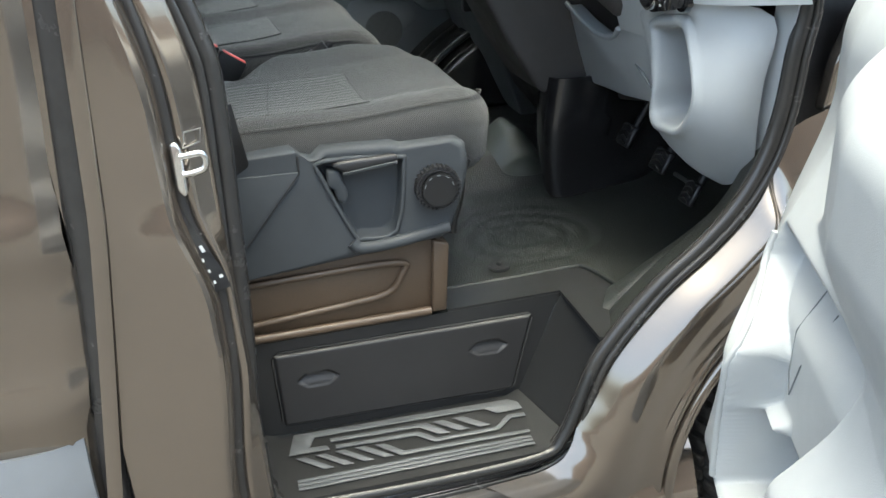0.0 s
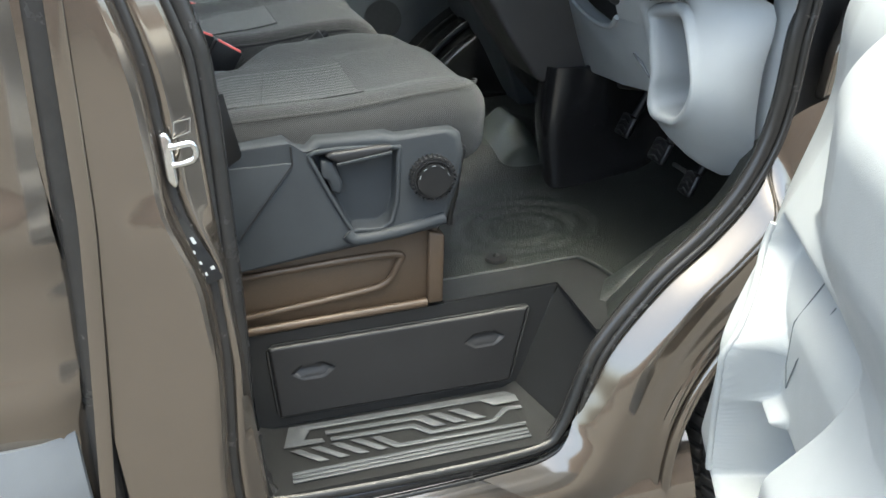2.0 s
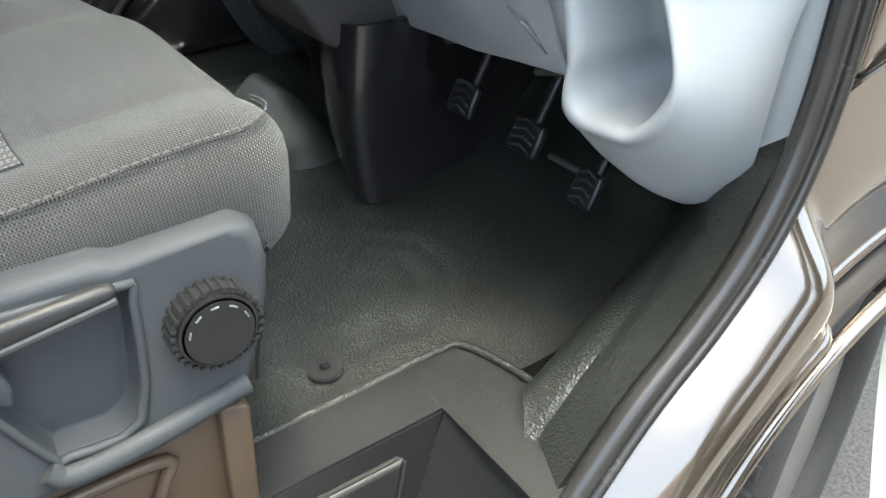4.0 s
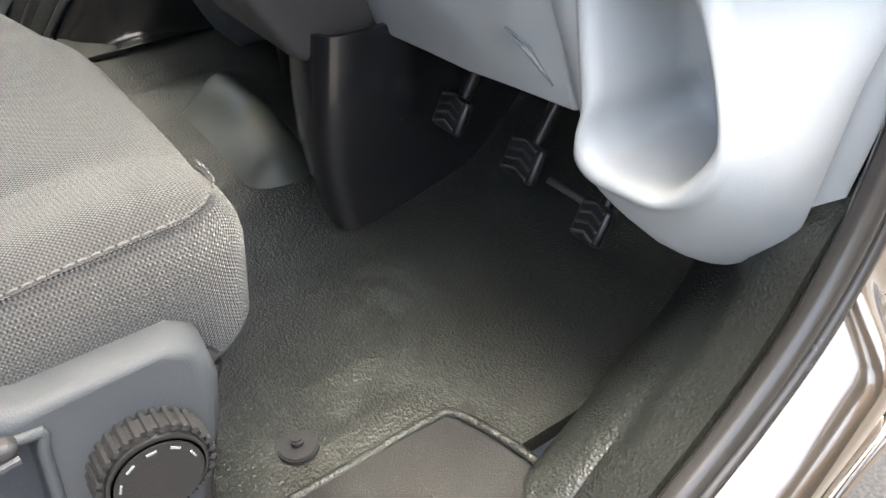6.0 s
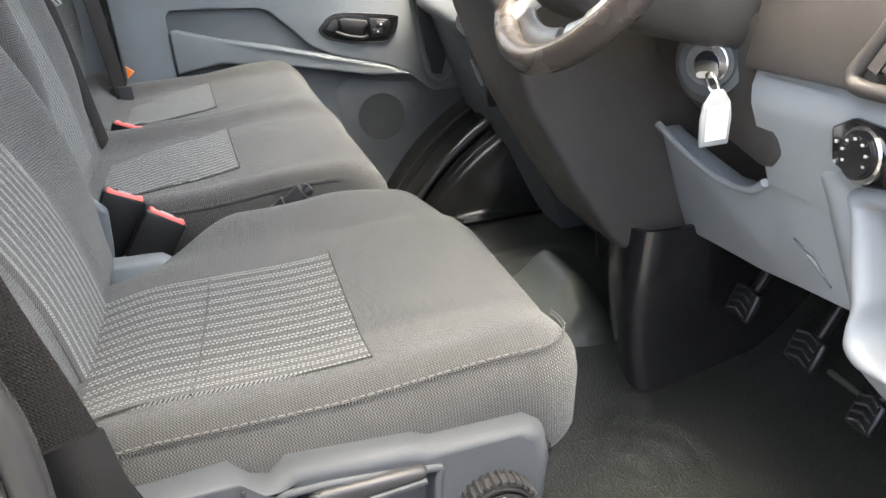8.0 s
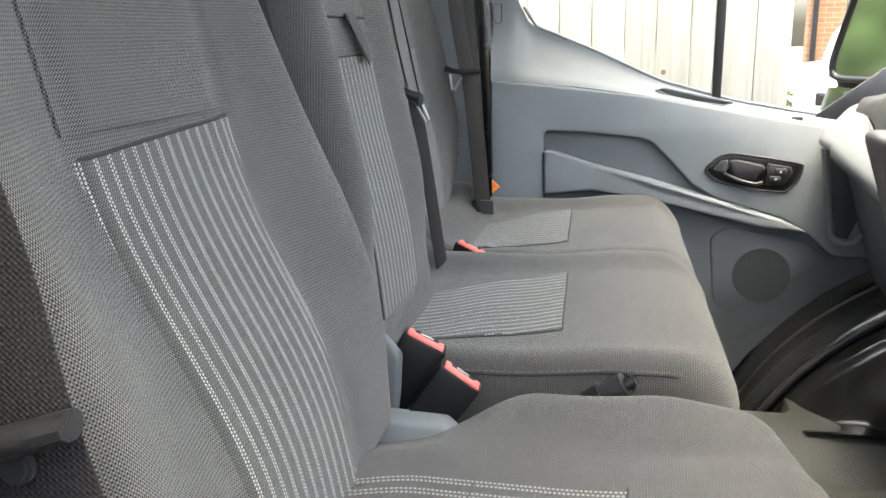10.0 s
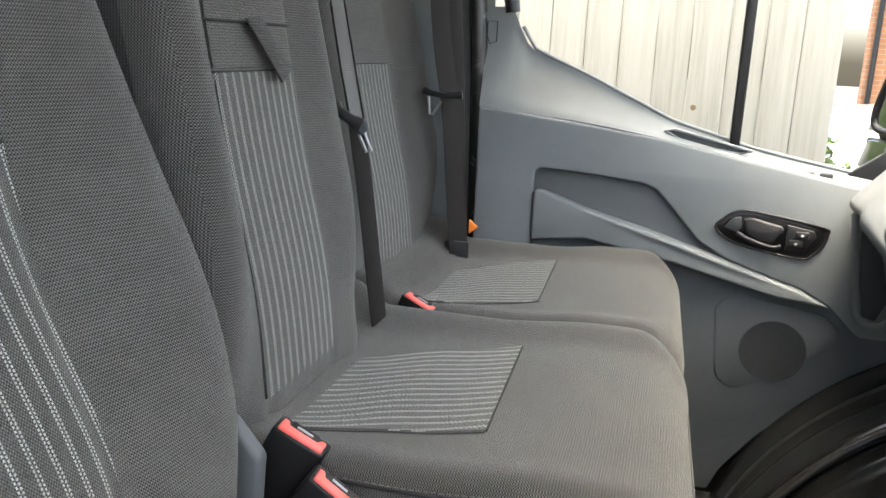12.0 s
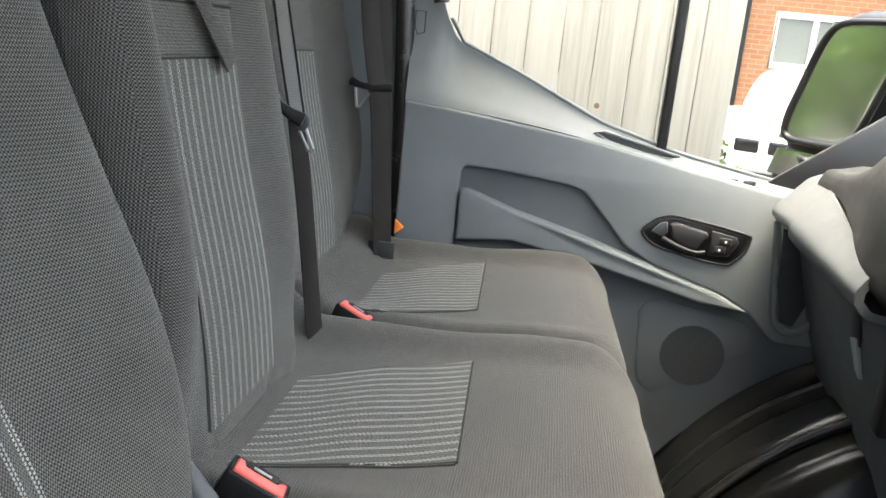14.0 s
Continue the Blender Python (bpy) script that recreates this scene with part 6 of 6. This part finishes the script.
# ---- pedals ----
for (x, y, z), w, name, lab in (((0.805, 0.553, 0.795), 0.056, "clutch_pedal", "black rubber clutch pedal"), ((0.825, 0.436, 0.772), 0.060, "brake_pedal", "black rubber brake pedal"), ((0.825, 0.315, 0.745), 0.045, "throttle_pedal", "black rubber throttle pedal")):
    pd = thing(name, (x, y, z), lab + " hanging over the floor", "pedal", "pedals")
    m = pose(x, y, z, 0, 28, 0)
    q = box(-0.007, 0.007, -w / 2, w / 2, -0.024, 0.024, 0.006)
    bmesh.ops.transform(q, matrix=m, verts=q.verts)
    pad = part("pad", q, BLACKP, pd)
    # paler ribs put the small glints on the pads into the colour
    for k in range(4):
        q = sweep([(-0.008, -w * 0.36, -0.018 + 0.012 * k), (-0.008, 0, -0.012 + 0.012 * k), (-0.008, w * 0.36, -0.018 + 0.012 * k)], ring(0.0022, 6), False, (1, 0, 0))
        bmesh.ops.transform(q, matrix=m, verts=q.verts)
        part("grip_rib", q, GLINT, pad)
    part("arm", tube(curve([(x + 0.01, y, z), (x + 0.05, y - 0.01, z + 0.08), (x + 0.12, y - 0.03, z + 0.22)], 5), 0.009, 8), BLACKP, pd)
part("linkage", tube(curve([(0.86, 0.46, 0.85), (0.87, 0.40, 0.86), (0.86, 0.34, 0.83), (0.87, 0.30, 0.80)], 5), 0.006, 8), STEEL, dash)
part("stop_bar", tube([(0.84, 0.405, 0.752), (0.84, 0.342, 0.752)], 0.0045, 8), STEEL, dash)
part("stop_pin", disc((0.84, 0.342, 0.825), (-1, 0, 0), 0.009, 0.012, 12, 0.002), STEEL, dash)

# ---- passenger door ----
door = thing("passenger_door", (0.3, 1.85, 0.5), "closed grey plastic lined passenger door", "door")
Y0 = 1.785
arm = [(0.004, 1.00), (0.004, 1.172), (0.015, 1.182), (0.10, 1.178), (0.225, 1.166), (0.252, 1.156), (0.30, 1.107), (0.345, 1.058), (0.40, 1.028), (0.545, 0.984), (0.60, 0.955), (0.64, 0.915)]
trim_line = [(-0.12, 1.298), (0.06, 1.282), (0.25, 1.258), (0.43, 1.225), (0.596, 1.196), (0.80, 1.165)]
arch_edge = [(0.85, 0.87), (0.72, 0.838), (0.662, 0.800), (0.575, 0.735), (0.501, 0.655), (0.44, 0.57), (0.42, 0.52)]
upper = [(-0.118, 0.62)] + [(x, z) for x, z in trim_line] + [(0.80, 0.90), (0.66, 0.90)] + arm[::-1] + [(0.004, 0.62)]
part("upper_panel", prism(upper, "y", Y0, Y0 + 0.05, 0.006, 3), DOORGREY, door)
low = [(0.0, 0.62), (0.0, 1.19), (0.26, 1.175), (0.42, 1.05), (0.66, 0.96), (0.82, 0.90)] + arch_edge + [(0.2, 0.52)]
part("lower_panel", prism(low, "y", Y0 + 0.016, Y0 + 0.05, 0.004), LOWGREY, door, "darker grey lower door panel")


def sill_band(u, v):
    tp_ = curve([(-0.128, 0, 1.50), (-0.075, 0, 1.497), (-0.052, 0, 1.455), (-0.02, 0, 1.415), (0.10, 0, 1.365), (0.268, 0, 1.288), (0.427, 0, 1.243), (0.593, 0, 1.213), (0.80, 0, 1.185)], 8)
    bt_ = curve([(x, 0, z) for x, z in [(-0.12, 1.298), (-0.09, 1.296), (-0.05, 1.292), (0.0, 1.288), (0.10, 1.279), (0.25, 1.258), (0.43, 1.225), (0.596, 1.196), (0.80, 1.165)]], 8)
    i = min(int(u * (len(tp_) - 1)), len(tp_) - 2)
    t = u * (len(tp_) - 1) - i
    a_, c_ = bt_[i].lerp(bt_[i + 1], t), tp_[i].lerp(tp_[i + 1], t)
    q = a_.lerp(c_, v)
    return (q.x, Y0 + 0.004 + 0.060 * ease(v, -0.3, 1.0) - 0.008 * hill(v, 0.0, 0.2), q.z)


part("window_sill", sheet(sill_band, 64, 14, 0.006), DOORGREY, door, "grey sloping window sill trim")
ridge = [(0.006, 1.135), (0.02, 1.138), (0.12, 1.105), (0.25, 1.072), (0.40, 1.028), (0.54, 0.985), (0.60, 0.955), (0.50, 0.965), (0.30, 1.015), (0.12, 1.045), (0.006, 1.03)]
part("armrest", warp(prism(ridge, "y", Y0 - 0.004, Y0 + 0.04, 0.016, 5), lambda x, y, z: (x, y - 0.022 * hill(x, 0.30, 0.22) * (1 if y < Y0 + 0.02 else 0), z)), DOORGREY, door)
spk_poly = [(0.394, 0.925), (0.402, 0.942), (0.431, 0.957), (0.60, 0.930), (0.625, 0.905), (0.622, 0.878), (0.46, 0.762), (0.440, 0.758), (0.414, 0.777), (0.408, 0.79)]
spk = part("speaker_cover", prism(spk_poly, "y", Y0 + 0.0125, Y0 + 0.022, 0.002), LOWGREY, door)
part("speaker_groove", sweep([(x, Y0 + 0.0145, z) for x, z in spk_poly], ring(0.0018, 8), True, (0, 1, 0)), LOWGREY, spk)
SPK, nt, b = nodes_of("speaker_mesh")
v = coords(nt)
vo = tex(nt, "ShaderNodeTexVoronoi", v, Scale=260.0, Randomness=0.0)
nt.links.new(ramp(nt, vo.outputs[0], [(0.25, (0.006, 0.0065, 0.007)), (0.5, (0.040, 0.044, 0.047))]), b.inputs["Base Color"])
b.inputs["Roughness"].default_value = 0.5
part("speaker_mesh", disc((0.510, Y0 + 0.0130, 0.848), (0, -1, 0), 0.064, 0.0022, 44, 0.001), SPK, spk, "round perforated speaker mesh")
bez = [(0.372, 1.094), (0.385, 1.112), (0.403, 1.126), (0.44, 1.131), (0.565, 1.112), (0.577, 1.100), (0.570, 1.075), (0.553, 1.055), (0.535, 1.047), (0.46, 1.055), (0.40, 1.070)]
bez = [(p.x, p.z) for p in curve([(x, 0, z) for x, z in bez], 3, True)]
bezel_in = [(0.473 + (x - 0.473) * 0.93, 1.089 + (z - 1.089) * 0.86) for x, z in bez]
hb = part("handle_bezel", prism(bez, "y", Y0 - 0.003, Y0 + 0.006, 0.003, 2), BLACKP, door, "black door release bezel")
part("bezel_rim", sweep([(x, Y0 - 0.004, z) for x, z in bez], ring(0.0024, 8), True, (0, 1, 0)), BLACKP, hb)
part("handle_recess", prism(bezel_in, "y", Y0 - 0.0045, Y0 - 0.002, 0.001), DULLB, hb)
part("recess_end", prism([(0.388, 1.096), (0.404, 1.117), (0.418, 1.120), (0.421, 1.098), (0.412, 1.088)], "y", Y0 - 0.009, Y0 - 0.004, 0.003, 2), SLATE, hb)
part("release_handle", prism([(0.420, 1.117), (0.435, 1.121), (0.494, 1.109), (0.498, 1.098), (0.488, 1.090), (0.478, 1.072), (0.452, 1.076), (0.428, 1.088)], "y", Y0 - 0.018, Y0 - 0.007, 0.005, 3), CHAR, hb)
part("handle_lip", sweep(curve([(0.412, Y0 - 0.012, 1.088), (0.440, Y0 - 0.016, 1.076), (0.476, Y0 - 0.017, 1.067), (0.494, Y0 - 0.014, 1.070)], 5), ring(0.0045, 8), False, (0, 1, 0)), BLACKP, hb)
part("switch_plate", prism([(0.503, 1.112), (0.552, 1.104), (0.557, 1.092), (0.540, 1.064), (0.503, 1.062)], "y", Y0 - 0.009, Y0 - 0.004, 0.002), BLACKP, hb)
for x, z in ((0.521, 1.077), (0.531, 1.094)):
    key = part("lock_button", box(x - 0.012, x + 0.012, Y0 - 0.0125, Y0 - 0.008, z - 0.007, z + 0.007, 0.002), CHAR, hb)
    part("symbol", disc((x, Y0 - 0.0135, z), (0, -1, 0), 0.0026, 0.001, 10, 0.0002), ARROW, key)
pk = [(0.256, 1.272), (0.275, 1.276), (0.425, 1.243), (0.40, 1.236), (0.30, 1.250)]
# flat darker plate; the pocket's inner shade is put into its colour
part("grab_pocket", warp(prism(pk, "y", -0.003, 0.003, 0.002), lambda x, y, z: (x, Y0 + 0.032 + y, z)), SLATE, door, "flat slate face for the shade in the sill's grab pocket")
part("pocket_rim", sweep([(x, Y0 + 0.029, z) for x, z in pk], ring(0.003, 6), True, (0, 1, 0)), DOORGREY, door)
part("lock_bezel", box(0.505, 0.575, Y0 + 0.020, Y0 + 0.032, 1.199, 1.213, 0.004), BLACKP, door)
part("lock_pin", disc((0.545, Y0 + 0.022, 1.207), (0, -0.4, 1), 0.006, 0.010, 12, 0.002), CHROME, door)
part("corner_badge", sweep([(-0.118, Y0 + 0.034, 1.47), (-0.098, Y0 + 0.034, 1.47), (-0.098, Y0 + 0.034, 1.43), (-0.112, Y0 + 0.034, 1.425), (-0.118, Y0 + 0.034, 1.44)], ring(0.0012, 6), True, (0, 1, 0)), SEAM, door)
part("window_bar", box(0.382, 0.402, 1.842, 1.872, 1.20, 1.93, 0.003), BLACKP, door, "black upright window bar")
part("window_seal", tube([(x, 1.853, z + 0.003) for x, z in [(-0.05, 1.46), (-0.02, 1.415), (0.10, 1.365), (0.268, 1.288), (0.427, 1.243), (0.593, 1.213), (0.85, 1.175)]], 0.004, 8, False, None, (0, 1, 0)), DOORGREY, door)
part("window_frame", tube(curve([(-0.075, 1.856, 1.49), (-0.095, 1.85, 1.65), (-0.08, 1.83, 1.9), (0.3, 1.82, 1.92), (0.60, 1.83, 1.88), (1.15, 1.86, 1.22)], 5), 0.016, 8, False, None, (0, 1, 0)), BLACKP, door)
pane = part("window_glass", prism([(-0.07, 1.48), (-0.02, 1.41), (0.268, 1.28), (0.593, 1.205), (1.13, 1.2), (0.60, 1.88), (-0.08, 1.90)], "y", 1.858, 1.862), GLASS, door, "clear side window glass")
pane.visible_shadow = False
part("outer_skin", prism([(-0.12, 0.45), (-0.12, 1.40), (0.268, 1.27), (0.593, 1.195), (1.1, 1.17), (1.1, 0.86), (0.85, 0.85), (0.60, 0.75), (0.44, 0.55), (0.42, 0.45)], "y", 1.88, 1.93, 0.01), PAINT, door)
part("mirror_triangle", prism([(0.60, 1.205), (0.86, 1.17), (0.86, 1.34), (0.80, 1.36)], "y", 1.845, 1.857, 0.003), BLACKP, door)

mir = thing("wing_mirror", (0.8, 2.06, 1.2), "black wing mirror outside the passenger window", "mirror")
part("housing", pillow((0.11, 0.21, 0.33), 0.045, (10, 10, 14), lambda p: Vector((0.840 + p.x - 0.6 * p.y + 0.18 * p.z, 2.09 + p.y + 0.5 * p.x - 0.3 * p.z, 1.40 + p.z))), BLACKP, mir)
mg = pillow((0.006, 0.175, 0.265), 0.002, (2, 10, 12), lambda p: Vector((0.776 + p.x - 0.62 * p.y + 0.186 * p.z, 2.062 + p.y - 0.3 * p.z, 1.405 + p.z)))
part("mirror_glass", mg, MIRROR, mir, "clear mirror glass")
rim_line = [(0.0875 * math.copysign(abs(math.cos(a)) ** 0.4, math.cos(a)), 0.1325 * math.copysign(abs(math.sin(a)) ** 0.4, math.sin(a))) for a in [6.2832 * k / 40 for k in range(40)]]
part("mirror_rim", tube([(0.776 - 0.62 * p + 0.186 * q - 0.004, 2.062 + p - 0.3 * q, 1.405 + q) for p, q in rim_line], 0.008, 8, True, None, (1, 0.6, 0)), BLACKP, mir)
part("wide_mirror_glass", pillow((0.006, 0.150, 0.062), 0.002, (2, 8, 6), lambda p: Vector((0.776 + p.x - 0.62 * p.y + 0.186 * (p.z - 0.185) - 0.05 * p.y * p.y, 2.062 + p.y - 0.3 * (p.z - 0.185), 1.405 - 0.185 + p.z))), MIRROR, mir, "small wide angle mirror glass")
part("lower_housing", pillow((0.09, 0.20, 0.12), 0.035, (8, 8, 8), lambda p: Vector((0.836 + p.x - 0.6 * p.y + 0.18 * (p.z - 0.19), 2.09 + p.y + 0.5 * p.x - 0.3 * (p.z - 0.19), 1.21 + p.z))), BLACKP, mir)
part("stem", prism([(0.70, 1.25), (0.80, 1.25), (0.84, 1.16), (0.76, 1.16)], "y", 2.0, 2.06, 0.015, 3), BLACKP, mir)
part("arm", tube(curve([(0.80, 2.0, 1.24), (0.83, 1.93, 1.23), (0.84, 1.87, 1.23)], 5), 0.022, 10), BLACKP, mir)

# ---- driver's door, standing open ----
PHI = radians(68)
HX, HY = 0.87, -0.05
du, dn = Vector((-math.cos(PHI), -math.sin(PHI), 0)), Vector((-math.sin(PHI), math.cos(PHI), 0))
ddoor = thing("driver_door", (HX, HY, 0.45), "open driver door lined with pale grey plastic", "door")


def at_door(u, off, z):
    return Vector((HX, HY, 0)) + du * u + dn * off + Vector((0, 0, z))


def front_edge(z):
    """How far the lining's front edge lies from the hinge."""
    return 0.098 + 0.050 * ease(1.05 - z, 0.0, 0.19) + 0.142 * ease(0.885 - z, 0.0, 0.13) - 0.10 * ease(0.79 - z, 0.0, 0.30)


def belly(z):
    """How far the lining's front edge stands off the door's plane."""
    return 0.072 + 0.062 * ease(1.06 - z, 0.0, 0.20) + 0.086 * ease(0.885 - z, 0.0, 0.12) - 0.04 * ease(0.60 - z, 0.0, 0.16)


def rim(z):
    """The pocket's front rim: its distance from the hinge and off the door's plane."""
    k = ease(0.885 - z, 0.0, 0.10)
    return 0.236 + 0.088 * k - 0.014 * ease(0.79 - z, 0.0, 0.15), belly(z) + 0.032 * (1 - k)


def pocket_end(z):
    return 0.557 + 0.20 * (z - 0.908)


def lining(u, v):
    z = lerp(0.42, 1.20, v)
    f = front_edge(z)
    uu = f + (0.95 - f) * (0.45 * u + 0.55 * u * u)
    ru, ro = rim(z)
    off = lerp(belly(z), ro, min(1.0, max(0.0, (uu - f) / (ru - f))))
    off -= 0.014 * (1 - ease(uu - f, 0.0, 0.010))
    # upper pad swelling towards the cab, with its underside over the pocket
    end = pocket_end(z)
    ub = lerp(lerp(end, 0.285, ease(z, 0.905, 0.925)), 0.365, ease(z, 0.93, 1.02))
    pad = ease(uu, ub, ub + 0.022)
    off = lerp(off, max(off, min(lerp(0.164, 0.195, ease(z, 0.92, 1.04)), lerp(0.140, 0.142, ease(z, 0.92, 1.0)) + lerp(0.08, 0.27, ease(z, 0.92, 1.02)) * (uu - 0.34))), pad)
    off -= 0.085 * pad * max(0.0, (z - 1.10) / 0.10) ** 2.2 + 0.03 * (1 - pad) * max(0.0, (z - 1.12) / 0.08) ** 2
    # hollow of the door pocket, deeper below a ledge
    hollow = ease(uu - ru, 0.0, 0.008) * (1 - ease(uu, end - 0.014, end + 0.016)) * (1 - ease(z, 0.908, 0.926)) * ease(z, 0.575, 0.597)
    ledge = ease(0.703 - z, 0.0, 0.012) * (1 - ease(uu, 0.46, 0.50))
    base = lerp(0.150, 0.095, ledge) - 0.03 * ease(z, 0.82, 0.90) - 0.05 * ease(0.70 - z, 0.0, 0.09) * (1 - ledge) + 0.020 * hill(z, 0.708, 0.008) * (1 - ease(uu - ru, 0.05, 0.06))
    off = lerp(off, min(off, base), hollow)
    return at_door(uu, off, z)


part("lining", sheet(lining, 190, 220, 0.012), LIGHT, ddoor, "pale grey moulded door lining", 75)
part("pocket_lip", tube([at_door(rim(z)[0] - 0.004, rim(z)[1] + 0.001, z) for z in [0.908 - 0.014 * k for k in range(24)]], 0.005, 8, False, None, tuple(dn)), LIGHT, ddoor)
part("pocket_crease", sweep([at_door(u, 0.1508 - 0.03 * ease(z, 0.82, 0.90), z) for u, z in ((0.342, 0.885), (0.338, 0.83), (0.334, 0.77), (0.346, 0.745), (0.372, 0.80), (0.392, 0.88))], ring(0.0009, 6), False, tuple(dn)), DOORGREY, ddoor)
part("pad_gap", tube(curve([at_door(0.330, 0.108, 1.085), at_door(0.312, 0.112, 1.03), at_door(0.312, 0.118, 1.0), at_door(0.322, 0.13, 0.965)], 6), 0.0022, 6), SEAM, ddoor)
part("lock_lever", sweep(curve([at_door(0.303, 0.114, 1.032), at_door(0.305, 0.117, 1.018), at_door(0.309, 0.118, 1.004)], 4), flat(0.006, 0.009), False, tuple(dn)), SLATE, ddoor, "dark door lever")
part("shell", sheet(lambda u, v: at_door(lerp(front_edge(lerp(0.42, 1.20, v)) + 0.004, 0.96, u), 0.0, lerp(0.42, 1.20, v)), 10, 16, 0.02), PAINT, ddoor)
clip_ = [(0.098, 1.068), (0.098, 1.10), (0.105, 1.108), (0.15, 1.108), (0.15, 1.075), (0.12, 1.06)]
part("trim_cap", sweep([at_door(u, 0.050, z) for u, z in clip_], ring(0.0014, 6), True, tuple(dn)), DOORGREY, ddoor)
part("window_frame", tube([at_door(0.10, 0.0, 1.19), at_door(0.35, 0.02, 1.62), at_door(0.93, 0.04, 1.72), at_door(0.95, 0.0, 1.19)], 0.02, 8), BLACKP, ddoor)
part("check_strap", tube([(0.86, -0.03, 1.06), tuple(at_door(0.12, 0.0, 1.06))], 0.008, 8), BLACKP, ddoor)
